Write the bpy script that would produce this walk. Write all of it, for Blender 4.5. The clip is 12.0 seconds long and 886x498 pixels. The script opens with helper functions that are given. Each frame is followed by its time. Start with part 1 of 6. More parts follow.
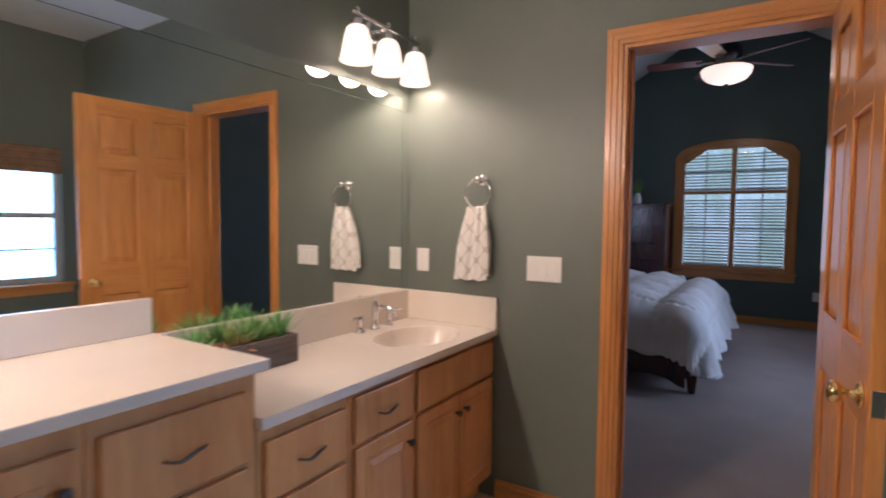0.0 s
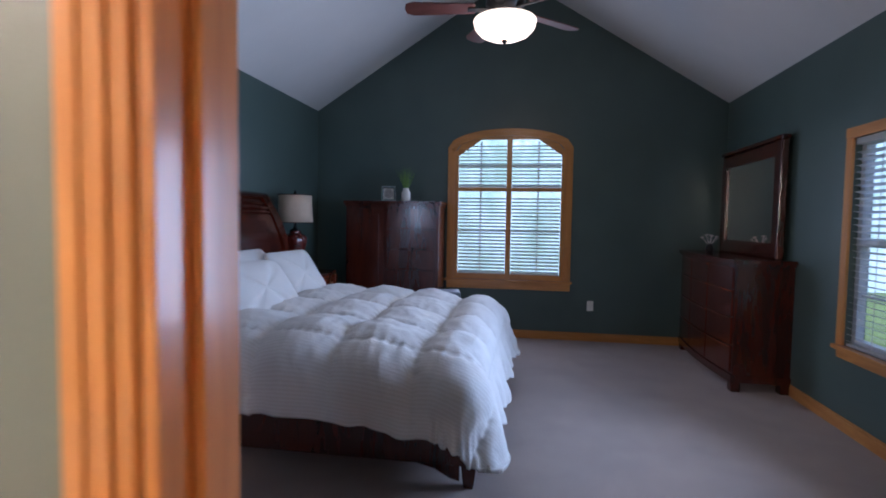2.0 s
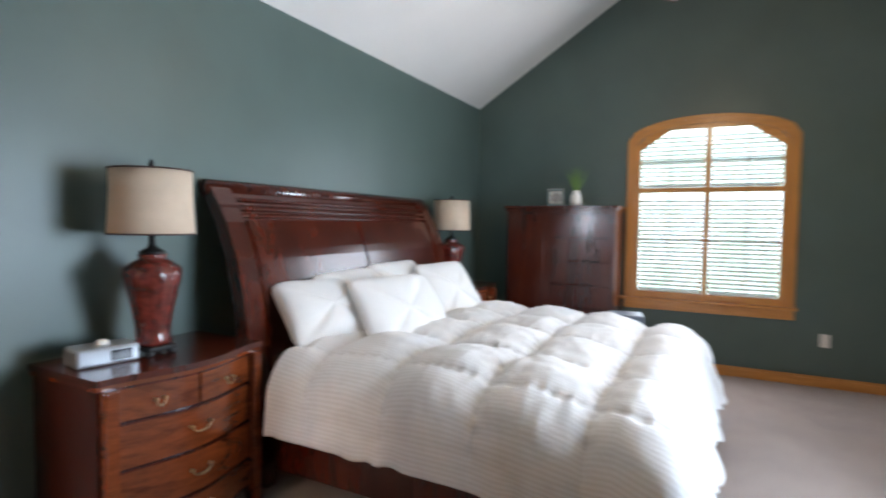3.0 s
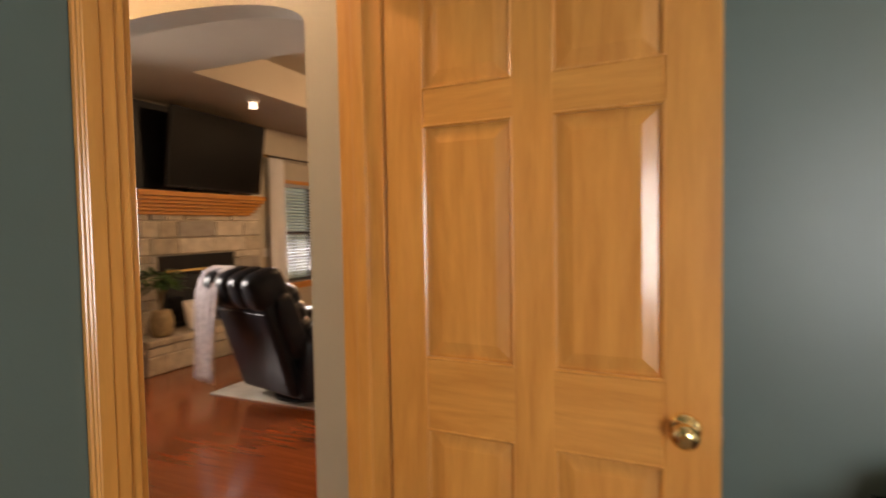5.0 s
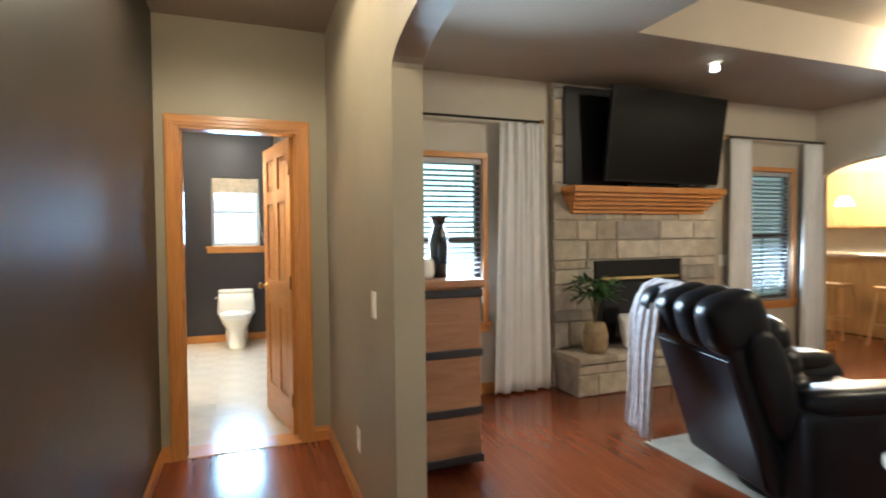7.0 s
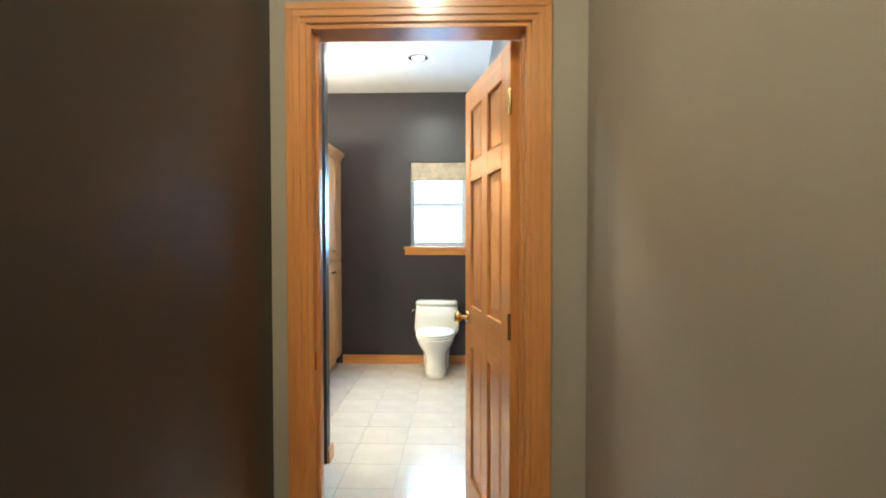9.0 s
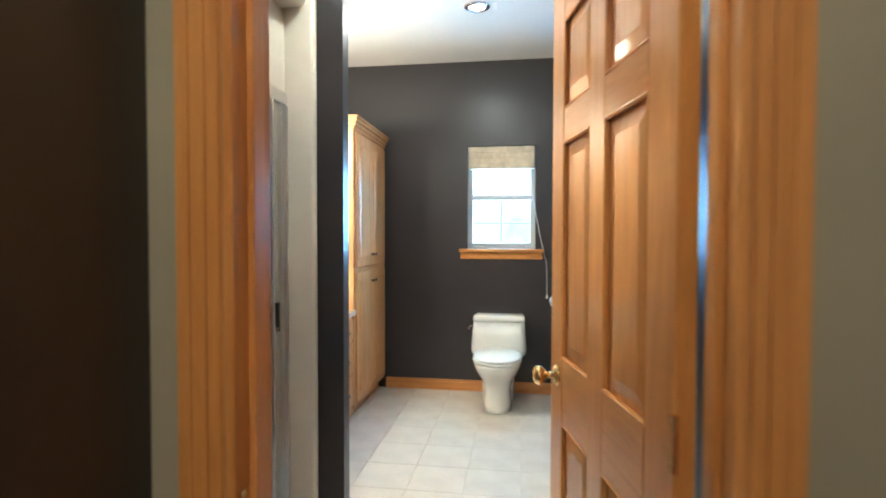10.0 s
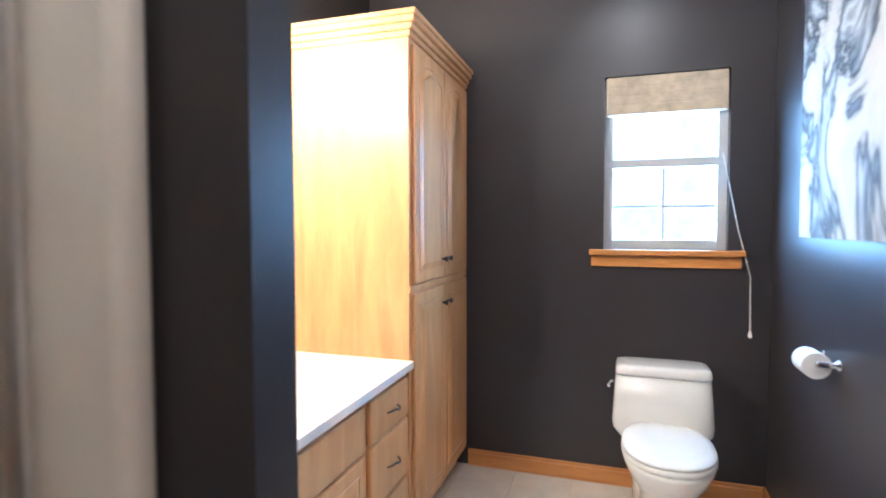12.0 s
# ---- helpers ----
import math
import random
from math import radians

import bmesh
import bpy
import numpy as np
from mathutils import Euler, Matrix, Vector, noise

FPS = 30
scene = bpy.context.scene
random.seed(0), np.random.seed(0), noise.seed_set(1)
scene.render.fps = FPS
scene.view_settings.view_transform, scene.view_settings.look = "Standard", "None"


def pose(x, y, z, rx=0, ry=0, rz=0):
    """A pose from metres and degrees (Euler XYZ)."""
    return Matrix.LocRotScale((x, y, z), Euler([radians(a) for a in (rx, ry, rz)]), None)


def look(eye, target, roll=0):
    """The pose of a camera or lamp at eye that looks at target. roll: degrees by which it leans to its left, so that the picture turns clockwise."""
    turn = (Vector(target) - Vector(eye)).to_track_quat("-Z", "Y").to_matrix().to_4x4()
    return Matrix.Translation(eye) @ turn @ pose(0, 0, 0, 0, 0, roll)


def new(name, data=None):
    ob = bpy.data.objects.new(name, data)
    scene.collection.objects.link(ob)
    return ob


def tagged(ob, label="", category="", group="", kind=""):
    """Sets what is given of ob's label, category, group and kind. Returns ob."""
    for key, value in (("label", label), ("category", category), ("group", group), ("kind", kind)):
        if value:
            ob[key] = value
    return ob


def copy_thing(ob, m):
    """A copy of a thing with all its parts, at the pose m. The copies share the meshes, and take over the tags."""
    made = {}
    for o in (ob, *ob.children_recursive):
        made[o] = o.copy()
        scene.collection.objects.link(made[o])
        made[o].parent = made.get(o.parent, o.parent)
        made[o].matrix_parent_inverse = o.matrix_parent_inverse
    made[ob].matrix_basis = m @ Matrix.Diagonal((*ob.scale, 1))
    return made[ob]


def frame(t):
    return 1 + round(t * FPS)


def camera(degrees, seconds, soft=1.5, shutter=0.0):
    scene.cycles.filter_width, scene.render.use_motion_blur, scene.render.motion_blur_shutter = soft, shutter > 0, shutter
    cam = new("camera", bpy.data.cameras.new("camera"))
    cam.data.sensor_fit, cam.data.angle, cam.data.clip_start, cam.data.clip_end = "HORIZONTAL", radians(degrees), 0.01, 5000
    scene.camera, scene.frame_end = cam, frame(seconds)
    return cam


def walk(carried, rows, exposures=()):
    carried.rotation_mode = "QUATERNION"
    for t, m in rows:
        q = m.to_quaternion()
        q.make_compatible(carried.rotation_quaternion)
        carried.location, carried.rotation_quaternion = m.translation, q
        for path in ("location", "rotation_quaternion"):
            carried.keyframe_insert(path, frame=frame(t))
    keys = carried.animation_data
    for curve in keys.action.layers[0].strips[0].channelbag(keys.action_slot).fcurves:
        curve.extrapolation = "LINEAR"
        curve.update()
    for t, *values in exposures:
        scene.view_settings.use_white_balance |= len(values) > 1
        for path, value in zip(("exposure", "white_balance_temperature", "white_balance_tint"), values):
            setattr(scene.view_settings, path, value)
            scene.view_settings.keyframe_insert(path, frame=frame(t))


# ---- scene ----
cam = camera(80.3, 12.0, soft=1.8, shutter=0.4)
PATH = [
    (0, (1.64, -2.219, 1.326), (0.582, -0.525, 1.216), 0.6),
    (0.5, (1.563, -1.834, 1.346), (0.739, -0.015, 1.229), 0.7),
    (1, (1.471, -1.353, 1.338), (0.889, 0.557, 1.224), 0.6),
    (1.5, (1.471, -0.878, 1.35), (1.076, 1.079, 1.236), 0.7),
    (2, (1.436, -0.399, 1.367), (1.113, 1.572, 1.258), 0.9),
    (2.5, (1.382, -0.003, 1.38), (0.918, 1.939, 1.278), 1.0),
    (3, (1.273, 0.247, 1.385), (0.353, 2.02, 1.288), 0.8),
    (3.5, (1.119, 0.487, 1.39), (-0.358, 1.833, 1.303), 0.2),
    (3.7, (1.028, 0.579, 1.387), (-0.622, 1.706, 1.3), 0.2),
    (5.3, (-0.008, 0.963, 1.363), (-1.651, -0.174, 1.289), -1.0),
    (5.5, (-0.102, 0.914, 1.364), (-1.615, -0.393, 1.296), -0.9),
    (6, (-0.315, 0.647, 1.366), (-1.516, -0.951, 1.305), -1.0),
    (6.5, (-0.461, 0.436, 1.36), (-1.415, -1.321, 1.302), -0.8),
    (7, (-0.623, 0.105, 1.363), (-1.325, -1.767, 1.309), -0.6),
    (7.5, (-0.705, -0.313, 1.397), (-1.14, -2.265, 1.346), -0.4),
    (7.7, (-0.715, -0.483, 1.4), (-1.047, -2.455, 1.348), -0.3),
    (9.5, (-0.73, -2.257, 1.358), (-0.566, -4.25, 1.305), -0.0),
    (10, (-0.668, -2.73, 1.368), (-0.377, -4.708, 1.313), 0.1),
    (10.5, (-0.645, -3.188, 1.371), (-0.191, -5.135, 1.314), 0.2),
    (11, (-0.512, -3.618, 1.368), (0.057, -5.534, 1.297), 0.0),
    (11.5, (-0.382, -4.023, 1.361), (0.229, -5.926, 1.283), 0.0),
    (12, (-0.259, -4.421, 1.367), (0.355, -6.322, 1.28), -0.1),
]
walk(cam, [(t, look(eye, target, roll)) for t, eye, target, roll in PATH],
     exposures=[(0.0, 0.4, 5700, 30), (0.5, 0.45, 5900, 33), (1.0, 0.5, 5900, 35), (1.5, 0.7, 5350, 32), (2.1, 1.45, 5550, 27), (2.5, 2.2, 5900, 29), (3.0, 2.65, 6800, 19), (3.5, 2.7, 8800, 23),
                (5.3, 2.3, 9400, 27), (5.6, 2.35, 9200, 25), (6.0, 2.4, 7600, 20), (6.5, 2.6, 6300, 8), (7.5, 2.8, 5300, 0), (9.5, 2.55, 5250, -3), (10.5, 2.2, 4950, 2), (11.0, 2.2, 5150, 10), (12.0, 2.35, 4950, 10)])

# ---- world and large lights ----
world = bpy.data.worlds.new("sky")
scene.world = world
world.use_nodes = True
wn = world.node_tree
sky = wn.nodes.new("ShaderNodeTexSky")
sky.sky_type, sky.sun_disc = "NISHITA", False
sky.sun_elevation, sky.sun_rotation = radians(57), radians(249)
wn.links.new(sky.outputs["Color"], wn.nodes["Background"].inputs["Color"])
wn.nodes["Background"].inputs["Strength"].default_value = 0.12

sun = new("sun", bpy.data.lights.new("sun", "SUN"))
sun.data.energy, sun.data.angle, sun.data.color = 3.0, radians(0.6), (1.0, 0.95, 0.87)
sun.matrix_world = look((0, 0, 20), (6.0, 2.3, 10))


DIM = 0.25  # all lamps against the daylight outside


def area(name, eye, target, w, h, watts, color):
    """Daylight standing in a window's opening."""
    lamp = new(name, bpy.data.lights.new(name, "AREA"))
    lamp.data.shape, lamp.data.size, lamp.data.size_y = "RECTANGLE", w, h
    lamp.data.energy, lamp.data.color = watts * DIM, color
    lamp.matrix_world = look(eye, target)
    return lamp


def downlight(name, place, watts, color, radius=0.05, cone=156):
    """Recessed lamp that throws its light down only."""
    lamp = new(name, bpy.data.lights.new(name, "SPOT"))
    lamp.data.energy, lamp.data.color, lamp.data.shadow_soft_size = watts * DIM, color, radius
    lamp.data.spot_size, lamp.data.spot_blend = radians(cone), 0.35
    lamp.location = place
    return lamp


def bulb(name, place, watts, color, radius=0.03):
    lamp = new(name, bpy.data.lights.new(name, "POINT"))
    lamp.data.energy, lamp.data.color, lamp.data.shadow_soft_size = watts * DIM, color, radius
    lamp.location = place
    return lamp


DAY = (0.72, 0.86, 1.0)
WARM = (1.0, 0.79, 0.54)
area("daylight_bedroom_north", (1.19, 5.70, 1.5), (1.19, 0, 1.2), 1.15, 1.5, 27, DAY)
area("daylight_bedroom_east", (3.42, 2.84, 1.25), (-1, 2.0, 1.5), 1.2, 1.3, 62, (0.62, 0.82, 1.0)).data.spread = radians(125)
area("daylight_bath", (3.62, -0.645, 1.33), (0, -0.645, 1.33), 0.88, 1.06, 75, (0.30, 0.66, 1.0))
area("daylight_living_south", (-2.05, -3.925, 1.35), (-2.05, 0, 0.6), 0.85, 1.2, 70, DAY).data.spread = radians(125)
area("daylight_living_far", (-5.87, -3.925, 1.35), (-5.87, 0, 0.6), 0.65, 1.2, 50, DAY).data.spread = radians(125)
area("daylight_guest_bath", (-0.50, -7.47, 1.6), (-0.50, 0, 0.5), 0.62, 0.95, 72, (0.42, 0.70, 1.0))

# ---- materials ----
def nodes_of(name):
    m = bpy.data.materials.new(name)
    m.use_nodes = True
    return m, m.node_tree, m.node_tree.nodes["Principled BSDF"]


def mapping(t, scale, coord="Object"):
    tc, mp = t.nodes.new("ShaderNodeTexCoord"), t.nodes.new("ShaderNodeMapping")
    mp.inputs["Scale"].default_value = scale
    t.links.new(tc.outputs[coord], mp.inputs["Vector"])
    return mp.outputs["Vector"]


def noise_tex(t, vec, scale, detail=4.0, rough=0.55, dist=0.0):
    n = t.nodes.new("ShaderNodeTexNoise")
    n.inputs["Scale"].default_value, n.inputs["Detail"].default_value = scale, detail
    n.inputs["Roughness"].default_value, n.inputs["Distortion"].default_value = rough, dist
    t.links.new(vec, n.inputs["Vector"])
    return n.outputs["Fac"]


def ramp(t, fac, stops):
    r = t.nodes.new("ShaderNodeValToRGB")
    for i, (p, c) in enumerate(stops):
        e = r.color_ramp.elements[i] if i < 2 else r.color_ramp.elements.new(p)
        e.position, e.color = p, (*c, 1)
    t.links.new(fac, r.inputs["Fac"])
    return r.outputs["Color"]


def bump(t, b, height, strength, dist=0.01):
    n = t.nodes.new("ShaderNodeBump")
    n.inputs["Strength"].default_value, n.inputs["Distance"].default_value = strength, dist
    t.links.new(height, n.inputs["Height"])
    t.links.new(n.outputs["Normal"], b.inputs["Normal"])


def shade_of(c, f):
    return tuple(min(1.0, v * f) for v in c)


def paint(name, c, rough=0.55, vary=0.08, relief=0.12, grain=220.0):
    """Rolled wall paint: faint blotches and an orange-peel relief."""
    m, t, b = nodes_of(name)
    v = mapping(t, (1, 1, 1))
    big = noise_tex(t, v, 1.7, 5)
    t.links.new(ramp(t, big, ((0.3, shade_of(c, 1 - vary)), (0.7, shade_of(c, 1 + vary)))), b.inputs["Base Color"])
    b.inputs["Roughness"].default_value = rough
    bump(t, b, noise_tex(t, v, grain, 3), relief, 0.002)
    return m


def timber(name, dark, light, scale=(14, 14, 1.2), rough=0.35, coat=0.0, relief=0.05, rand=0.0):
    """Stained wood, the grain along the mesh's z unless scaled otherwise."""
    m, t, b = nodes_of(name)
    v = mapping(t, scale)
    a = noise_tex(t, v, 2.2, 6, 0.6, 0.8)
    fine = noise_tex(t, v, 11.0, 4, 0.7, 0.2)
    mix = t.nodes.new("ShaderNodeMath")
    mix.operation = "MULTIPLY_ADD"
    mix.inputs[1].default_value = 0.35
    t.links.new(fine, mix.inputs[0])
    t.links.new(a, mix.inputs[2])
    out = mix.outputs[0]
    if rand:
        info, add = t.nodes.new("ShaderNodeObjectInfo"), t.nodes.new("ShaderNodeMath")
        add.operation = "MULTIPLY_ADD"
        add.inputs[1].default_value = rand
        t.links.new(info.outputs["Random"], add.inputs[0])
        t.links.new(out, add.inputs[2])
        out = add.outputs[0]
    mid = tuple((p + q) / 2 for p, q in zip(dark, light))
    hi = 0.95 + rand
    t.links.new(ramp(t, out, ((0.42, dark), (hi, light), (0.5 * (0.42 + hi), mid))), b.inputs["Base Color"])
    b.inputs["Roughness"].default_value = rough
    b.inputs["Coat Weight"].default_value = coat
    b.inputs["Coat Roughness"].default_value = 0.12
    bump(t, b, fine, relief, 0.002)
    return m


def plain(name, c, rough=0.5, metal=0.0, vary=0.1, scale=8.0, relief=0.0, grain=60.0, coat=0.0, sheen=0.0):
    m, t, b = nodes_of(name)
    v = mapping(t, (1, 1, 1))
    n = noise_tex(t, v, scale, 5)
    t.links.new(ramp(t, n, ((0.3, shade_of(c, 1 - vary)), (0.7, shade_of(c, 1 + vary)))), b.inputs["Base Color"])
    b.inputs["Roughness"].default_value, b.inputs["Metallic"].default_value = rough, metal
    b.inputs["Coat Weight"].default_value = coat
    b.inputs["Sheen Weight"].default_value = sheen
    if relief:
        bump(t, b, noise_tex(t, v, grain, 4), relief, 0.004)
    return m


def glow(name, c, strength, base=(0.9, 0.88, 0.82)):
    m, t, b = nodes_of(name)
    b.inputs["Base Color"].default_value = (*base, 1)
    b.inputs["Emission Color"].default_value = (*c, 1)
    b.inputs["Emission Strength"].default_value = strength * DIM
    b.inputs["Roughness"].default_value = 0.35
    return m


def glassy(name, c=(1, 1, 1), rough=0.0, ior=1.45):
    m, t, b = nodes_of(name)
    b.inputs["Base Color"].default_value = (*c, 1)
    b.inputs["Transmission Weight"].default_value = 1.0
    b.inputs["Roughness"].default_value, b.inputs["IOR"].default_value = rough, ior
    return m


def pane_glass(name, tint=(1, 1, 1), gloss=1.0):
    """Thin clear glass: see-through with a mirror-like sheen."""
    m, t, b = nodes_of(name)
    tr, gl, mx, lw, pw, ma = (t.nodes.new(k) for k in ("ShaderNodeBsdfTransparent", "ShaderNodeBsdfGlossy", "ShaderNodeMixShader", "ShaderNodeLayerWeight", "ShaderNodeMath", "ShaderNodeMath"))
    tr.inputs["Color"].default_value = (*tint, 1)
    gl.inputs["Roughness"].default_value = 0.01
    lw.inputs["Blend"].default_value = 0.5
    pw.operation, ma.operation = "POWER", "MULTIPLY_ADD"
    pw.inputs[1].default_value, ma.inputs[1].default_value, ma.inputs[2].default_value = 4.0, 0.9, 0.045 * gloss
    t.links.new(lw.outputs["Facing"], pw.inputs[0])
    t.links.new(pw.outputs[0], ma.inputs[0])
    t.links.new(ma.outputs[0], mx.inputs[0])
    t.links.new(tr.outputs[0], mx.inputs[1])
    t.links.new(gl.outputs[0], mx.inputs[2])
    t.links.new(mx.outputs[0], t.nodes["Material Output"].inputs["Surface"])
    return m


SAGE = paint("sage_paint", (0.148, 0.172, 0.142), 0.45)
SLATE = paint("slate_paint", (0.080, 0.119, 0.106), 0.40)
TAUPE = paint("taupe_paint", (0.33, 0.285, 0.205), 0.50)
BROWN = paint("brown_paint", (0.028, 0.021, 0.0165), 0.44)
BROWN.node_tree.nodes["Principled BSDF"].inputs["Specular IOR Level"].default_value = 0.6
CHARCOAL = paint("charcoal_paint", (0.037, 0.031, 0.0315), 0.36)
CREAM = paint("cream_paint", (0.50, 0.45, 0.36), 0.5)
WHITE_CEIL = paint("ceiling_paint", (0.74, 0.72, 0.69), 0.75, 0.03, 0.4, 90)
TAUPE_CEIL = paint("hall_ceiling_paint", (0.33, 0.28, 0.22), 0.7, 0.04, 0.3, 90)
OAK = timber("honey_oak", (0.46, 0.178, 0.041), (0.68, 0.312, 0.082), (9, 9, 0.9), 0.30, 0.30)
OAK_H = timber("honey_oak_crosswise", (0.46, 0.178, 0.041), (0.68, 0.312, 0.082), (0.9, 0.9, 9), 0.30, 0.30)
MAPLE = timber("vanity_maple", (0.55, 0.245, 0.085), (0.73, 0.395, 0.155), (6, 6, 0.7), 0.36, 0.1)
CHERRY = timber("dark_cherry", (0.020, 0.0028, 0.0018), (0.095, 0.015, 0.0055), (4, 4, 0.6), 0.22, 0.4)
MARBLE = plain("cultured_marble", (0.80, 0.72, 0.62), 0.16, 0, 0.05, 2.5)
CARPET = plain("carpet_pile", (0.33, 0.25, 0.212), 0.95, 0, 0.10, 3.0, 0.9, 420.0, sheen=0.3)
HARDWOOD = timber("cherry_floorboard", (0.145, 0.030, 0.010), (0.25, 0.062, 0.020), (9, 0.7, 9), 0.16, 0.35, 0.015, 0.10)
LAMINATE = plain("pale_tile", (0.64, 0.585, 0.50), 0.16, 0, 0.08, 5.0, 0.1, 30)
GROUT = plain("grout", (0.59, 0.54, 0.465), 0.9, 0, 0.15, 30, 0.3, 200)
MIRROR = plain("mirror_silver", (0.92, 0.94, 0.93), 0.005, 1.0, 0.0)
CHROME = plain("chrome", (0.82, 0.82, 0.84), 0.08, 1.0, 0.03)
BRASS = plain("polished_brass", (0.80, 0.58, 0.26), 0.16, 1.0, 0.05)
PEWTER = plain("dark_pewter", (0.14, 0.12, 0.11), 0.35, 1.0, 0.2, 30)
COTTON = plain("white_cotton", (0.78, 0.77, 0.76), 0.9, 0, 0.04, 3.0, 0.35, 60, sheen=0.2)
PLASTIC = plain("white_plastic", (0.82, 0.80, 0.75), 0.35, 0, 0.02)
CERAMIC = plain("white_ceramic", (0.82, 0.80, 0.75), 0.08, 0, 0.02, 3, coat=0.6)
BLACKM = plain("black_iron", (0.02, 0.02, 0.02), 0.45, 0.6, 0.2)
STONE = plain("ashlar_stone", (0.40, 0.35, 0.28), 0.85, 0, 0.25, 6, 0.8, 25)
LEATHER = plain("black_leather", (0.007, 0.008, 0.011), 0.32, 0, 0.25, 12, 0.25, 45)
LEATHER.node_tree.nodes["Principled BSDF"].inputs["Specular IOR Level"].default_value = 0.24
PANE = pane_glass("window_pane")

# ---- mesh helpers ----
def part(name, bm, material, parent=None, label="", smooth=False):
    me = bpy.data.meshes.new(name)
    bmesh.ops.recalc_face_normals(bm, faces=bm.faces)
    bm.to_mesh(me)
    bm.free()
    if smooth:
        for p in me.polygons:
            p.use_smooth = True
    me.materials.append(material)
    ob = new(name, me)
    if parent:
        ob.parent = parent
    if label:
        tagged(ob, label)
    return ob


def thing(name, label, category, place=(0, 0, 0), turn=0, group="", kind=""):
    ob = new(name)
    ob.empty_display_size = 0.1
    ob.matrix_world = pose(*place, 0, 0, turn)
    return tagged(ob, label, category, group, kind)


def box(bm, x0, x1, y0, y1, z0, z1, r=0.0, seg=2):
    made = bmesh.ops.create_cube(bm, size=1)
    m = Matrix.Translation(((x0 + x1) / 2, (y0 + y1) / 2, (z0 + z1) / 2)) @ Matrix.Diagonal((abs(x1 - x0), abs(y1 - y0), abs(z1 - z0), 1))
    bmesh.ops.transform(bm, matrix=m, verts=made["verts"])
    if r:
        edges = list({e for v in made["verts"] for e in v.link_edges})
        bmesh.ops.bevel(bm, geom=edges, offset=r, segments=seg, affect="EDGES", profile=0.5)
    return bm


def new_box(x0, x1, y0, y1, z0, z1, r=0.0, seg=2):
    return box(bmesh.new(), x0, x1, y0, y1, z0, z1, r, seg)


def prism(bm, pts, axis, a0, a1):
    """A polygon pushed along an axis: pts are the two other coordinates in order."""
    def at(p, a):
        return {"x": (a, p[0], p[1]), "y": (p[0], a, p[1]), "z": (p[0], p[1], a)}[axis]
    lo, hi = [bm.verts.new(at(p, a0)) for p in pts], [bm.verts.new(at(p, a1)) for p in pts]
    bm.faces.new(lo), bm.faces.new(hi)
    for i in range(len(pts)):
        j = (i + 1) % len(pts)
        bm.faces.new((lo[i], lo[j], hi[j], hi[i]))
    return bm


def lathe(bm, prof, center=(0, 0, 0), seg=24, squash=1.0):
    """A turned shape from (radius, height) pairs."""
    rings = []
    for r, z in prof:
        rings.append([bm.verts.new((center[0] + r * math.cos(2 * math.pi * k / seg), center[1] + squash * r * math.sin(2 * math.pi * k / seg), center[2] + z)) for k in range(seg)])
    for a, b in zip(rings, rings[1:]):
        for k in range(seg):
            bm.faces.new((a[k], a[(k + 1) % seg], b[(k + 1) % seg], b[k]))
    bm.faces.new(rings[0][::-1]), bm.faces.new(rings[-1])
    return bm


def tube(bm, pts, r, seg=8, closed=False):
    """A round bar along points."""
    pts = [Vector(p) for p in pts]
    rings, n = [], len(pts)
    for i, p in enumerate(pts):
        a = pts[(i - 1) % n] if closed or i else p
        b = pts[(i + 1) % n] if closed or i < n - 1 else p
        d = (b - a).normalized()
        up = Vector((0, 0, 1)) if abs(d.z) < 0.9 else Vector((1, 0, 0))
        u = d.cross(up).normalized()
        w = d.cross(u)
        rr = r[i] if isinstance(r, (list, tuple)) else r
        rings.append([bm.verts.new(p + rr * (math.cos(2 * math.pi * k / seg) * u + math.sin(2 * math.pi * k / seg) * w)) for k in range(seg)])
    pairs = list(zip(rings, rings[1:])) + ([(rings[-1], rings[0])] if closed else [])
    for a, b in pairs:
        for k in range(seg):
            bm.faces.new((a[k], a[(k + 1) % seg], b[(k + 1) % seg], b[k]))
    if not closed:
        bm.faces.new(rings[0][::-1]), bm.faces.new(rings[-1])
    return bm


def structure(name, bm, material, label, category, parent=None):
    ob = part(name, bm, material, parent)
    return tagged(ob, label, category, "", "structure")


# ---- the large structure ----
def gable(x):
    return 4.18 - 0.636 * abs(x - 1.19)


# floors
structure("floor_bedroom", new_box(-1.28, 3.66, 0.07, 5.92, -0.10, 0.0), CARPET, "beige cut-pile bedroom carpet wall to wall", "carpet")
structure("floor_bath", new_box(-0.06, 3.60, -3.55, 0.068, -0.10, -0.004), LAMINATE, "pale vinyl bathroom floor", "floor")
structure("floor_living", box(new_box(-10.5, -0.06, -4.10, 0.16, -0.10, -0.008), -10.5, -6.60, -8.1, -4.10, -0.10, -0.008), HARDWOOD, "reddish cherry hardwood floor of hall and living room", "floor")
structure("floor_living_north", new_box(-10.5, -1.29, 0.16, 3.0, -0.10, -0.008), HARDWOOD, "reddish cherry hardwood floor of the living room", "floor")
structure("floor_guest_bath", new_box(-1.10, 1.30, -7.48, -3.50, -0.10, -0.007), GROUT, "grey grout bed under pale bathroom tiles", "floor")


def door_notch(x0, x1, o0, o1, top, head):
    """Outline of a wall with one doorway cut from its foot."""
    return [(x0, 0), (o0, 0), (o0, head), (o1, head), (o1, 0), (x1, 0), (x1, top(x1) if callable(top) else top)] + (
        [(1.19, top(1.19))] if callable(top) and x0 < 1.19 < x1 else []) + [(x0, top(x0) if callable(top) else top)]


